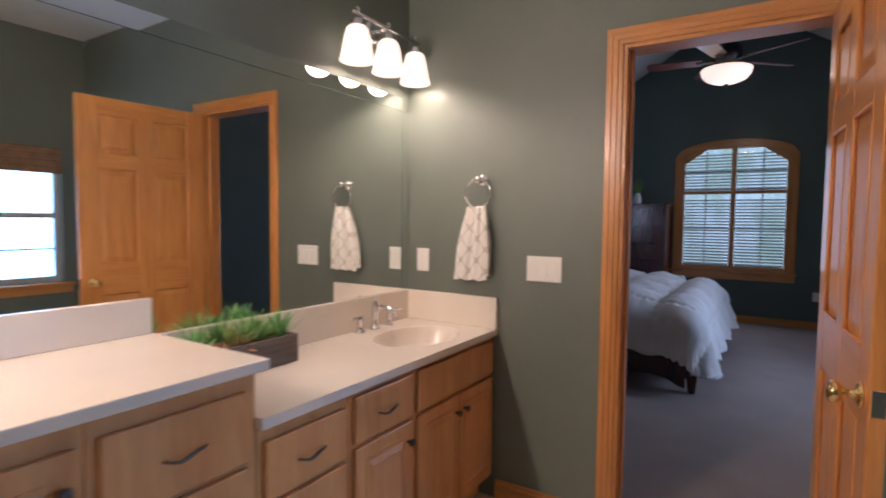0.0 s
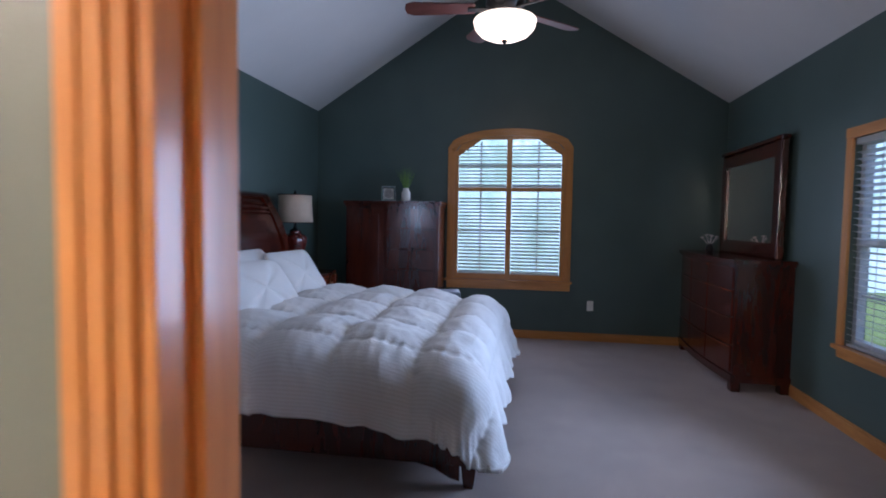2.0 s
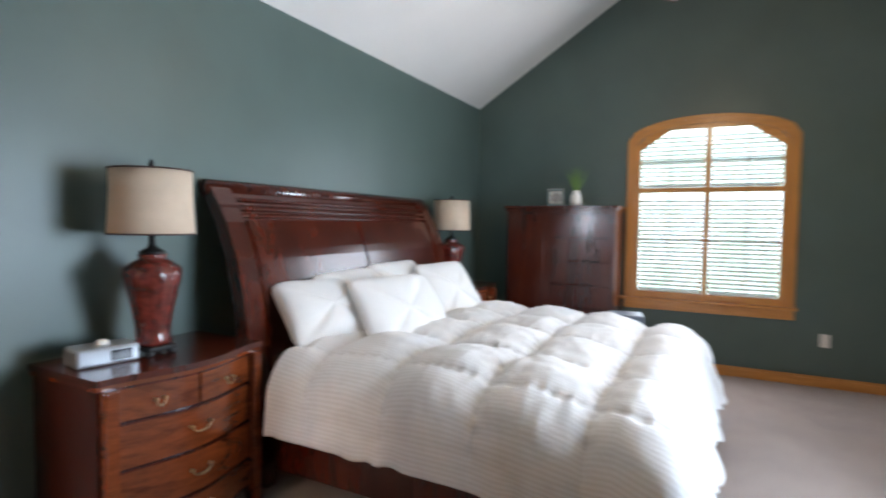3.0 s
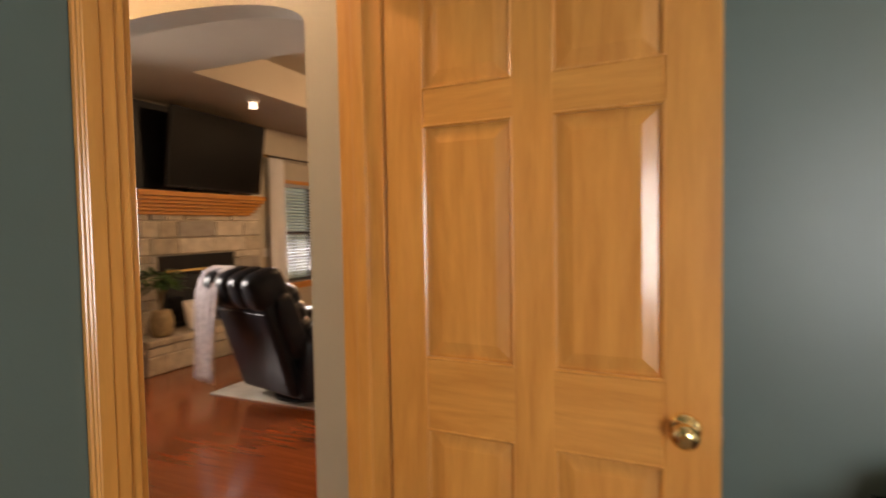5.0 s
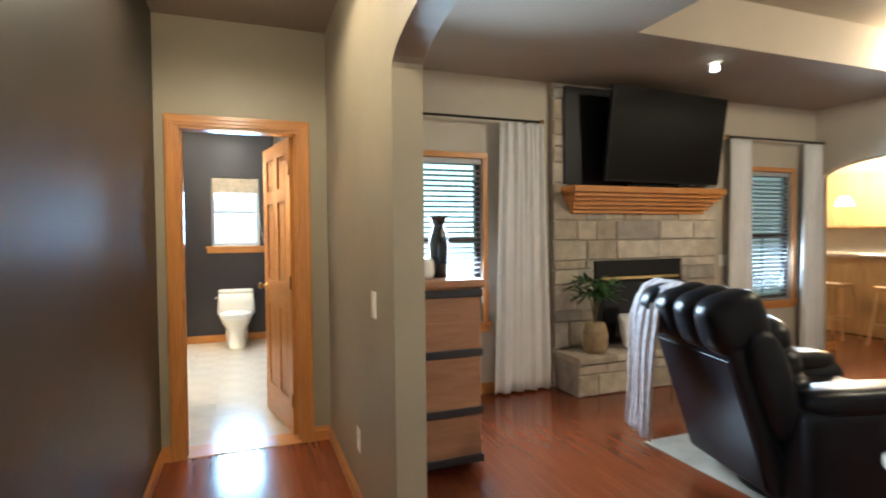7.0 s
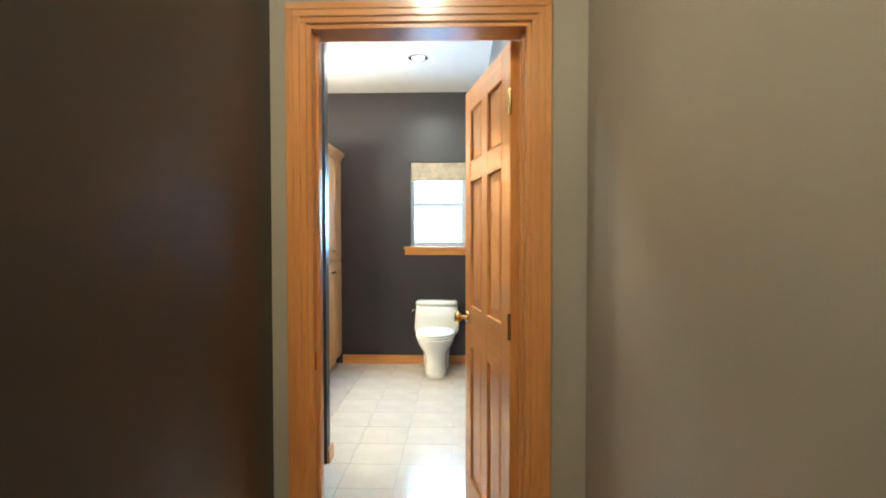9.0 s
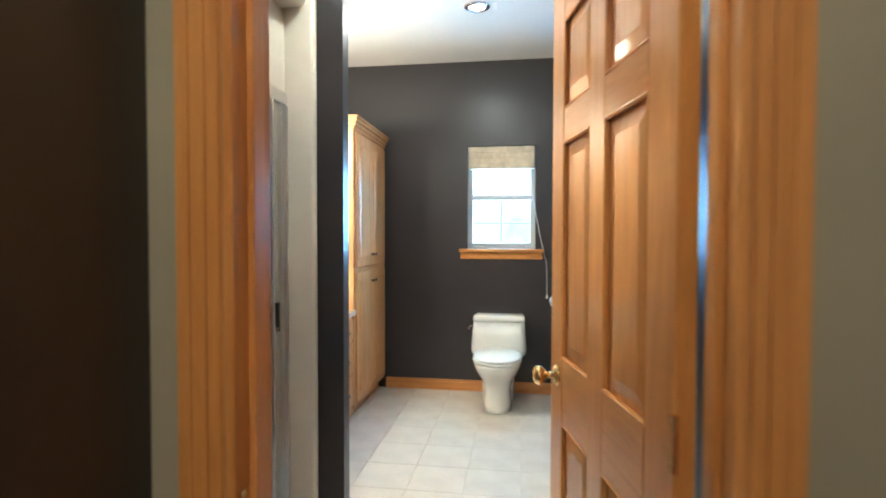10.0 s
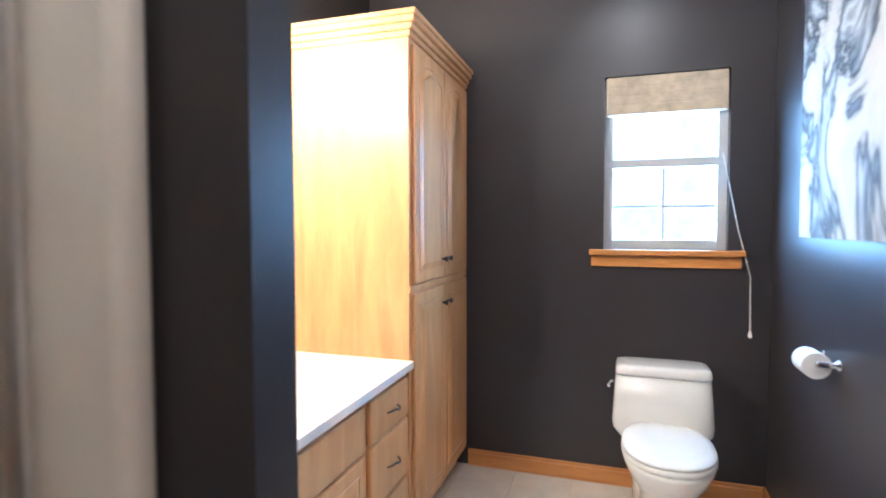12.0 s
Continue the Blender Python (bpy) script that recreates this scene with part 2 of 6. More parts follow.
B0, B1 = 1.11, 1.82      # doorway between bath and bedroom
H0, H1 = -1.025, -0.32    # doorway between bedroom and hall
G0, G1 = -0.955, -0.240  # doorway between hall and guest bath
HEAD = 2.04
structure("wall_bath_north", prism(bmesh.new(), door_notch(0.0, 3.57, B0, B1, 2.80, HEAD), "y", 0.0, 0.065), SAGE, "sage green painted wall with a doorway", "wall")
structure("wall_bedroom_south", prism(bmesh.new(), door_notch(-0.02, 3.66, B0, B1, gable, HEAD), "y", 0.067, 0.13), SLATE, "dark slate green gable wall with a doorway", "wall")
structure("wall_bedroom_entry", prism(bmesh.new(), door_notch(-1.28, -0.02, H0, H1, gable, HEAD), "y", 0.207, 0.27), SLATE, "dark slate green wall round the hall doorway", "wall")
structure("wall_entry_return", new_box(-0.10, -0.02, 0.132, 0.205, 0, 3.4), SLATE, "dark slate green return of the wall", "wall")
structure("wall_hall_north", prism(bmesh.new(), door_notch(-1.25, -0.06, H0, H1, 2.70, HEAD), "y", 0.14, 0.204), TAUPE, "taupe painted wall round a doorway", "wall")
structure("wall_bath_west", new_box(-0.06, 0.038, -3.44, -0.002, 0, 2.80), SAGE, "sage green painted wall behind the vanity", "wall")
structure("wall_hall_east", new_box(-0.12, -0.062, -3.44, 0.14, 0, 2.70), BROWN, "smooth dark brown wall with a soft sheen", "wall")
structure("wall_bath_south", new_box(0.0, 3.45, -3.5, -3.44, 0, 2.80), SAGE, "sage green painted wall", "wall")
bm = bmesh.new()
for a in ((-3.44, -1.10, 0, 2.8), (-0.19, 0.0, 0, 2.8), (-1.10, -0.19, 0, 0.78), (-1.10, -0.19, 1.88, 2.8)):
    box(bm, 3.45, 3.57, a[0], a[1], a[2], a[3])
structure("wall_bath_east", bm, SAGE, "sage green painted wall with a window", "wall")
structure("ceiling_bath", new_box(-0.06, 3.57, -3.5, 0.066, 2.80, 2.90), WHITE_CEIL, "white textured bathroom ceiling", "ceiling")

structure("wall_bedroom_west", new_box(-1.28, -1.16, 0.272, 5.80, 0, 2.69), SLATE, "dark slate green wall behind the bed", "wall")
E0, E1, EZ0, EZ1 = 2.20, 3.48, 0.57, 1.95
bm = bmesh.new()
for a in ((0.13, E0, 0, 2.69), (E1, 5.80, 0, 2.69), (E0, E1, 0, EZ0), (E0, E1, EZ1, 2.69)):
    box(bm, 3.54, 3.66, a[0], a[1], a[2], a[3])
structure("wall_bedroom_east", bm, SLATE, "dark slate green wall with a window", "wall")
W0, W1, WZ0, WZ1, WZ2 = 0.55, 1.83, 0.70, 2.17, 2.36


def arch_z(x, grow=0.0):
    """Head of the bedroom window: a flat arch."""
    u = (x - 1.19) / (0.64 + grow)
    return WZ1 + grow * 0.6 + (WZ2 - WZ1 + 0.4 * grow) * math.sqrt(max(0.0, 1 - u * u)) ** 1.0


ARC = [W0 + (W1 - W0) * k / 20 for k in range(21)]
bm = bmesh.new()
box(bm, -1.28, W0, 5.80, 5.92, 0, WZ1), box(bm, W1, 3.66, 5.80, 5.92, 0, WZ1), box(bm, W0, W1, 5.80, 5.92, 0, WZ0)
prism(bm, [(-1.28, WZ1)] + [(x, arch_z(x)) for x in ARC] + [(3.66, WZ1), (3.66, gable(3.66)), (1.19, gable(1.19)), (-1.28, gable(-1.28))], "y", 5.80, 5.92)
structure("wall_bedroom_north", bm, SLATE, "dark slate green gable wall with an arched window", "wall")
for nm, s in (("ceiling_bedroom_west", -1), ("ceiling_bedroom_east", 1)):
    x1 = 1.19 + s * 2.55
    structure(nm, prism(bmesh.new(), [(1.19, 4.18), (x1, gable(x1)), (x1, gable(x1) + 0.12), (1.19, 4.30)], "y", 0.0, 5.95), WHITE_CEIL, "white sloping vaulted ceiling", "ceiling")

# hall and living room
A0, A1, SPRING, RISE = -1.78, -0.06, 1.98, 0.14
pts = [(-3.44, 0), (A0, 0), (A0, SPRING)]
pts += [((A0 + A1) / 2 - (A1 - A0) / 2 * math.cos(math.pi * k / 24), SPRING + RISE * math.sin(math.pi * k / 24)) for k in range(1, 24)]
pts += [(A1, SPRING), (A1, 0), (0.138, 0), (0.138, 2.70), (-3.44, 2.70)]
structure("wall_hall_west", prism(bmesh.new(), pts, "x", -1.255, -1.135), TAUPE, "taupe wall with a wide arched opening", "wall")
structure("wall_hall_end", prism(bmesh.new(), door_notch(-1.255, -0.06, G0, G1, 2.70, HEAD), "y", -3.50, -3.442), TAUPE, "taupe wall with a doorway at the hall's end", "wall")
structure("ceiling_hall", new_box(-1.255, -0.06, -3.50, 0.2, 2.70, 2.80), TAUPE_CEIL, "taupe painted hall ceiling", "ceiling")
LY = -3.95
bm = bmesh.new()
for a in ((-1.255, -1.60, 0, 2.7), (-2.50, -5.53, 0, 2.7), (-6.22, -6.72, 0, 2.7), (-1.60, -2.50, 0, 0.62), (-1.60, -2.50, 2.0, 2.7), (-5.53, -6.22, 0, 0.62), (-5.53, -6.22, 2.0, 2.7)):
    box(bm, a[1], a[0], LY - 0.12, LY, a[2], a[3])
structure("wall_living_south", bm, CREAM, "cream wall with two windows and the fireplace", "wall")
structure("wall_living_corner", new_box(-1.255, -1.138, LY, -3.502, 0, 2.7), CREAM, "cream wall", "wall")
T0, T1, TY0, TY1 = -6.2, -3.1, -2.75, 1.6
bm = bmesh.new()
for a in ((-10.5, -1.256, LY - 0.12, TY0), (-10.5, -1.256, TY1, 3.1), (T1, -1.256, TY0, TY1), (-10.5, T0, TY0, TY1)):
    box(bm, a[0], a[1], a[2], a[3], 2.70, 2.80)
box(bm, -10.5, -6.60, -8.1, LY - 0.12, 2.70, 2.80)
box(bm, T0 - 0.1, T1 + 0.1, TY0 - 0.1, TY1 + 0.1, 3.05, 3.12)
for a in ((T0 - 0.1, T0, TY0, TY1), (T1, T1 + 0.1, TY0, TY1), (T0 - 0.1, T1 + 0.1, TY0 - 0.1, TY0), (T0 - 0.1, T1 + 0.1, TY1, TY1 + 0.1)):
    box(bm, a[0], a[1], a[2], a[3], 2.80, 3.05)
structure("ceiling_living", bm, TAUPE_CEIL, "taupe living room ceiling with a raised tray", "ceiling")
structure("wall_living_north", new_box(-10.5, -1.256, 3.0, 3.12, 0, 2.7), CREAM, "cream wall", "wall")
structure("wall_living_east", new_box(-1.40, -1.29, 0.14, 3.0, 0, 2.7), CREAM, "cream wall", "wall")
pts = [(LY, 0), (-3.90, 0), (-3.90, 1.95)] + [(-2.60 - 1.3 * math.cos(math.pi * k / 16), 1.95 + 0.2 * math.sin(math.pi * k / 16)) for k in range(1, 16)] + [(-1.30, 1.95), (-1.30, 0), (3.0, 0), (3.0, 2.7), (LY, 2.7)]
structure("wall_living_west", prism(bmesh.new(), pts, "x", -6.72, -6.60), CREAM, "cream wall with an arched opening to the kitchen", "wall")
structure("wall_kitchen_west", new_box(-10.6, -10.5, -8.1, 3.1, 0, 2.7), CREAM, "warm cream kitchen wall", "wall")
structure("wall_kitchen_east", new_box(-6.72, -6.60, -8.1, -4.072, 0, 2.7), CREAM, "warm cream kitchen wall", "wall")
structure("wall_kitchen_south", new_box(-10.5, -6.72, -8.2, -8.1, 0, 2.7), CREAM, "warm cream kitchen wall", "wall")

# guest bath
structure("wall_guest_north", prism(bmesh.new(), door_notch(-1.10, 1.24, G0, G1, 2.86, HEAD), "y", -3.56, -3.502), CHARCOAL, "charcoal painted wall with a doorway", "wall")
structure("wall_guest_west", new_box(-1.10, -0.985, -7.29, -3.56, 0, 2.86), CHARCOAL, "charcoal painted wall with a soft sheen", "wall")
structure("wall_guest_east", new_box(1.12, 1.24, -7.29, -3.56, 0, 2.86), CHARCOAL, "charcoal painted wall", "wall")
S0, S1, SZ0, SZ1 = -0.795, -0.213, 1.245, 2.13
bm = bmesh.new()
for a in ((-1.10, S0, 0, 2.86), (S1, 1.24, 0, 2.86), (S0, S1, 0, SZ0), (S0, S1, SZ1, 2.86)):
    box(bm, a[0], a[1], -7.41, -7.29, a[2], a[3])
structure("wall_guest_south", bm, CHARCOAL, "charcoal painted wall with a small window", "wall")
structure("wall_guest_partition", new_box(0.06, 1.12, -4.90, -4.83, 0, 2.86), CHARCOAL, "charcoal partition between shower and vanity", "wall")
structure("ceiling_guest_bath", new_box(-1.10, 1.24, -7.41, -3.56, 2.86, 2.95), WHITE_CEIL, "white textured bathroom ceiling", "ceiling")

# ---- doors, casings, baseboards ----
def panel_door(label, place, turn, width=0.71, knob_z=0.95):
    """Six-panel door; the hinge edge stands at the origin, the leaf runs along x, its faces look along y."""
    d = thing("panel_door", label, "door", place, turn)
    th, st, mid = 0.035, 0.105, 0.095
    bm = bmesh.new()
    for x0, x1 in ((0, st), (width - st, width)):
        box(bm, x0, x1, 0, th, 0.012, 2.03, 0.003, 1)
    box(bm, (width - mid) / 2, (width + mid) / 2, 0, th, 0.2, 1.95, 0.003, 1)
    part("stiles", bm, OAK, d)
    bm = bmesh.new()
    for z0, z1 in ((0.012, 0.24), (0.86, 1.04), (1.61, 1.70), (1.93, 2.03)):
        box(bm, st, width - st, 0.0006, th - 0.0006, z0, z1, 0.003, 1)
    part("rails", bm, OAK_H, d)
    pw = (width - 2 * st - mid) / 2
    for z0, z1 in ((0.24, 0.86), (1.04, 1.61), (1.70, 1.93)):
        for x0 in (st, st + pw + mid):
            bm = bmesh.new()
            box(bm, x0, x0 + pw, 0.012, th - 0.012, z0, z1)
            for s, y in ((-1, 0.012), (1, th - 0.012)):
                a, b = 0.012, 0.042
                lo = [(x0 + a, z0 + a), (x0 + pw - a, z0 + a), (x0 + pw - a, z1 - a), (x0 + a, z1 - a)]
                hi = [(x0 + b, z0 + b), (x0 + pw - b, z0 + b), (x0 + pw - b, z1 - b), (x0 + b, z1 - b)]
                v0 = [bm.verts.new((p, y, q)) for p, q in lo]
                v1 = [bm.verts.new((p, y + s * 0.007, q)) for p, q in hi]
                bm.faces.new(v1)
                for k in range(4):
                    bm.faces.new((v0[k], v0[(k + 1) % 4], v1[(k + 1) % 4], v1[k]))
            for y in (0.004, th - 0.004):
                for q in (z0, z1):
                    tube(bm, [(x0, y, q), (x0 + pw, y, q)], 0.0055, 6)
                for q in (x0, x0 + pw):
                    tube(bm, [(q, y, z0), (q, y, z1)], 0.0055, 6)
            part("panel", bm, OAK, d)
    for s in (-1, 1):
        y0 = 0.0 if s < 0 else th
        bm = bmesh.new()
        lathe(bm, [(0.030, 0.0), (0.031, 0.004), (0.024, 0.009), (0.010, 0.012), (0.009, 0.030), (0.016, 0.036), (0.025, 0.046), (0.026, 0.056), (0.020, 0.064), (0.006, 0.067)], seg=20)
        bmesh.ops.transform(bm, matrix=Matrix.Translation((width - 0.065, y0, knob_z)) @ Matrix.Rotation(radians(90 if s < 0 else -90), 4, "X"), verts=bm.verts)
        part("door_knob", bm, BRASS, d, "polished brass knob", True)
    part("latch_plate", new_box(width - 0.001, width + 0.0025, 0.005, th - 0.005, knob_z - 0.03, knob_z + 0.03, 0.001, 1), CHROME, d, "steel latch plate")
    for z in (0.25, 1.05, 1.82):
        part("hinge", tube(bmesh.new(), [(-0.006, th + 0.004, z - 0.045), (-0.006, th + 0.004, z + 0.045)], 0.007), BRASS, d, "brass hinge")
    return d


def casing(o0, o1, wall, side, axis="y", w=0.068, head=HEAD, name="door_casing"):
    """Moulded oak trim round a doorway on one face of a wall; side is the way it stands proud."""
    root = thing(name, "honey oak moulded trim round a doorway", "door trim", kind="structure")
    steps = ((0.004, 0.0, 1.0), (0.010, 0.03, 1.0), (0.016, 0.30, 0.97), (0.020, 0.62, 0.94))
    for nm in ("casing_near", "casing_far", "casing_head"):
        bm = bmesh.new()
        for d, f0, f1 in steps:
            a, b = sorted((wall - side * 0.0, wall + side * d))
            if nm == "casing_head":
                box(bm, o0 - w * f1, o1 + w * f1, a, b, head + w * f0, head + w * f1, 0.0015, 1)
            elif nm == "casing_near":
                box(bm, o0 - w * f1, o0 - w * f0, a, b, 0, head + w * f0 - 0.0, 0.0015, 1)
            else:
                box(bm, o1 + w * f0, o1 + w * f1, a, b, 0, head + w * f0, 0.0015, 1)
        part(nm, bm, OAK_H if nm == "casing_head" else OAK, root)
    return root


def jamb(o0, o1, y0, y1, latch, head=HEAD):
    root = thing("door_jamb", "honey oak door jamb lining", "door frame", kind="structure")
    part("jamb_near", new_box(o0 - 0.001, o0 + 0.014, y0, y1, 0, head, 0.002, 1), OAK, root)
    part("jamb_far", new_box(o1 - 0.014, o1 + 0.001, y0, y1, 0, head, 0.002, 1), OAK, root)
    part("jamb_head", new_box(o0 + 0.014, o1 - 0.014, y0, y1, head - 0.014, head + 0.001, 0.002, 1), OAK_H, root)
    ym = (y0 + y1) / 2
    bm = bmesh.new()
    for x0, x1 in ((o0 + 0.014, o0 + 0.026), (o1 - 0.026, o1 - 0.014)):
        box(bm, x0, x1, ym - 0.018, ym + 0.018, 0, head - 0.014, 0.002, 1)
    part("door_stop", bm, OAK, root)
    part("strike_plate", new_box(latch - 0.0015, latch + 0.0015, ym + 0.022, ym + 0.045, 0.92, 0.98, 0.001, 1), BRASS, root)
    return root


casing(B0, B1, 0.0, -1), casing(B0, B1, 0.13, 1), jamb(B0, B1, -0.001, 0.131, B0 + 0.015)
casing(H0, H1, 0.27, 1), casing(H0, H1, 0.14, -1), jamb(H0, H1, 0.139, 0.271, H1 - 0.015)
casing(G0, G1, -3.442, 1), casing(G0, G1, -3.56, -1), jamb(G0, G1, -3.561, -3.441, G1 - 0.015)
panel_door("honey oak six-panel bathroom door standing open with brass knob", (B1 - 0.032, -0.012, 0), -86.5, 0.755, 0.935)
panel_door("honey oak six-panel bedroom door standing open beside the nightstand", (H0 + 0.018, 0.282, 0), 88.5, 0.755)
panel_door("honey oak six-panel guest bath door standing half open", (G0 + 0.018, -3.575, 0), -78, 0.70, 0.985)


def baseboard(x0, x1, y0, y1, material=None, h=0.095):
    """Oak board along a wall's foot, stepped at the top."""
    bm = bmesh.new()
    box(bm, x0, x1, y0, y1, 0, h * 0.78, 0.002, 1)
    dx, dy = (0, 0.004) if abs(x1 - x0) > abs(y1 - y0) else (0.004, 0)
    box(bm, x0 + dx, x1 - dx, y0 + dy, y1 - dy, h * 0.78, h, 0.002, 1)
    return structure("baseboard", bm, material or OAK_H, "honey oak baseboard along the wall", "baseboard")


for a in ((0.565, B0 - 0.07, -0.014, 0.0), (B1 + 0.07, 3.45, -0.014, 0.0), (-1.146, 3.526, 5.786, 5.80), (-1.16, -1.146, 0.27, 5.80), (3.526, 3.54, 0.13, 5.80),
          (H1 + 0.07, -0.02, 0.27, 0.284), (-0.02, B0 - 0.07, 0.13, 0.144), (B1 + 0.07, 3.526, 0.13, 0.144),
          (-1.135, -1.121, -3.44, A0 - 0.0), (-0.134, -0.12, -3.44, 0.14), (-1.121, G0 - 0.07, -3.442, -3.428), (G1 + 0.07, -0.134, -3.442, -3.428),
          (-0.971, 0.515, -7.29, -7.276), (-0.985, -0.971, -7.29, -3.56), (0.046, 0.06, -4.94, -4.83),
          (-6.95, -3.2, LY, LY + 0.014), (-3.1, -1.27, LY, LY + 0.014), (-1.269, -1.255, LY, A0)):
    baseboard(*a)

# ---- windows ----
SLAT_WHITE = plain("blind_slat_white", (0.78, 0.77, 0.74), 0.5, 0, 0.02)
st = SLAT_WHITE.node_tree
tl, mx = st.nodes.new("ShaderNodeBsdfTranslucent"), st.nodes.new("ShaderNodeMixShader")
tl.inputs["Color"].default_value = (0.80, 0.82, 0.80, 1)
mx.inputs[0].default_value = 0.5
st.links.new(st.nodes["Principled BSDF"].outputs[0], mx.inputs[1])
st.links.new(tl.outputs[0], mx.inputs[2])
st.links.new(mx.outputs[0], st.nodes["Material Output"].inputs["Surface"])
SASH_WHITE = plain("vinyl_sash", (0.50, 0.51, 0.52), 0.4, 0, 0.02)


def blind(root, lo, hi, z0, z1, depth, axis, head=None, pitch=0.043, tilt=24, material=None):
    """Horizontal slats with ladder cords and a bottom rail. head(u): height of the opening's head at u."""
    mid, half = (lo + hi) / 2, (hi - lo) / 2
    n = int((z1 - z0 - 0.03) / pitch)
    cache = {}
    for k in range(n):
        z = z0 + 0.03 + k * pitch
        w = half - 0.006
        if head:
            while w > 0.05 and head(mid + w) < z + 0.03:
                w -= 0.01
            if w <= 0.06:
                continue
        key = round(w, 3)
        if key not in cache:
            bm = bmesh.new()
            rows = []
            for s in (-1, 1):
                rows.append([bm.verts.new((s * w, -0.024 + 0.012 * j, 0.0035 * (1 - ((j - 2) / 2) ** 2))) for j in range(5)])
            for j in range(4):
                bm.faces.new((rows[0][j], rows[1][j], rows[1][j + 1], rows[0][j + 1]))
            me = bpy.data.meshes.new("slat")
            bm.to_mesh(me), bm.free()
            me.materials.append(material or SLAT_WHITE)
            cache[key] = me
        s = new("slat", cache[key])
        s.parent = root
        s.matrix_world = (pose(mid, depth, z) if axis == "y" else pose(depth, mid, z, 0, 0, 90)) @ pose(0, 0, 0, tilt, 0, 0)
    for u in (mid - half * 0.62, mid + half * 0.62):
        a, b = ((u, depth, z0), (u, depth, min(z1, head(u) if head else z1))) if axis == "y" else ((depth, u, z0), (depth, u, z1))
        part("ladder_cord", tube(bmesh.new(), [a, b], 0.0025, 5), material or SLAT_WHITE, root)
    r = (lo + 0.006, hi - 0.006, depth - 0.02, depth + 0.02) if axis == "y" else (depth - 0.02, depth + 0.02, lo + 0.006, hi - 0.006)
    part("bottom_rail", new_box(*r, z0 + 0.004, z0 + 0.02, 0.004), material or SLAT_WHITE, root)


# arched bedroom window
win = thing("window_1", "arched oak bedroom window with white slatted blinds", "window", kind="structure")
CW = 0.08


def arc_outline(grow):
    return [(x, arch_z(x, grow)) for x in [1.19 - (0.64 + grow) + (1.28 + 2 * grow) * k / 24 for k in range(25)]]


def ring_between(inner, outer, a0, a1):
    bm = bmesh.new()
    n = len(inner)
    v = [[bm.verts.new((p[0], a, p[1])) for p in src] for src in (inner, outer) for a in (a0, a1)]
    for k in range(n - 1):
        bm.faces.new((v[0][k], v[0][k + 1], v[2][k + 1], v[2][k]))
        bm.faces.new((v[1][k], v[1][k + 1], v[3][k + 1], v[3][k]))
        bm.faces.new((v[0][k], v[0][k + 1], v[1][k + 1], v[1][k]))
        bm.faces.new((v[2][k], v[2][k + 1], v[3][k + 1], v[3][k]))
    for k in (0, n - 1):
        bm.faces.new((v[0][k], v[1][k], v[3][k], v[2][k]))
    return bm


part("arched_casing", ring_between(arc_outline(-0.0), arc_outline(CW), 5.774, 5.80), OAK_H, win)
part("arched_bead", ring_between(arc_outline(CW * 0.55), arc_outline(CW * 0.85), 5.766, 5.776), OAK_H, win)
for x0, x1 in ((W0 - CW, W0), (W1, W1 + CW)):
    bm = new_box(x0, x1, 5.774, 5.80, WZ0 - 0.02, WZ1 + CW * 0.6, 0.003)
    box(bm, x0 + 0.02, x1 - 0.02, 5.767, 5.776, WZ0 - 0.02, WZ1 + 0.02, 0.003)
    part("side_casing", bm, OAK, win)
part("sill", new_box(W0 - CW - 0.02, W1 + CW + 0.02, 5.75, 5.90, WZ0 - 0.045, WZ0 - 0.018, 0.006), OAK_H, win)
part("apron", new_box(W0 - CW, W1 + CW, 5.776, 5.80, WZ0 - 0.13, WZ0 - 0.045, 0.004), OAK_H, win)
part("mullion", new_box(1.16, 1.22, 5.765, 5.86, WZ0 - 0.018, 2.345, 0.004), OAK, win)
for x0, x1 in ((W0 + 0.045, 1.16), (1.22, W1 - 0.045)):
    part("transom_bar", new_box(x0, x1, 5.782, 5.85, 1.715, 1.760, 0.004), OAK_H, win)
part("bottom_sash", new_box(W0 + 0.045, W1 - 0.045, 5.785, 5.85, WZ0 - 0.017, WZ0 + 0.045, 0.004), OAK_H, win)
for x0, x1 in ((W0, W0 + 0.045), (W1 - 0.045, W1)):
    part("side_sash", new_box(x0, x1, 5.785, 5.85, WZ0 - 0.017, WZ1 + 0.02, 0.004), OAK, win)
# cut-cornered infill under the arch
for s in (-1, 1):
    x = 1.19 + s * 0.64
    pts = [(x, WZ1 - 0.04), (x - s * 0.045, WZ1 - 0.04), (1.19 + s * 0.33, WZ2 - 0.045), (1.19, WZ2 - 0.045)] + [(1.19 + s * 0.64 * k / 8, arch_z(1.19 + s * 0.64 * k / 8) - 0.001) for k in range(0, 9)]
    part("arch_infill", prism(bmesh.new(), pts, "y", 5.790, 5.815), OAK_H, win)
for x in (0.855, 1.525):
    part("glazing_bar", new_box(x - 0.009, x + 0.009, 5.862, 5.874, WZ0, 2.30), SASH_WHITE, win)
for z in (1.25, 2.02):
    part("glazing_bar", new_box(W0 + 0.03, W1 - 0.03, 5.861, 5.873, z - 0.009, z + 0.009), SASH_WHITE, win)
g = part("pane", new_box(W0, W1, 5.880, 5.884, WZ0, 2.35), PANE, win)
g.visible_shadow = False


def cut_head(x):
    u = abs(x - 1.19)
    return WZ2 - 0.045 if u < 0.33 else WZ2 - 0.045 - (u - 0.33) * 0.55


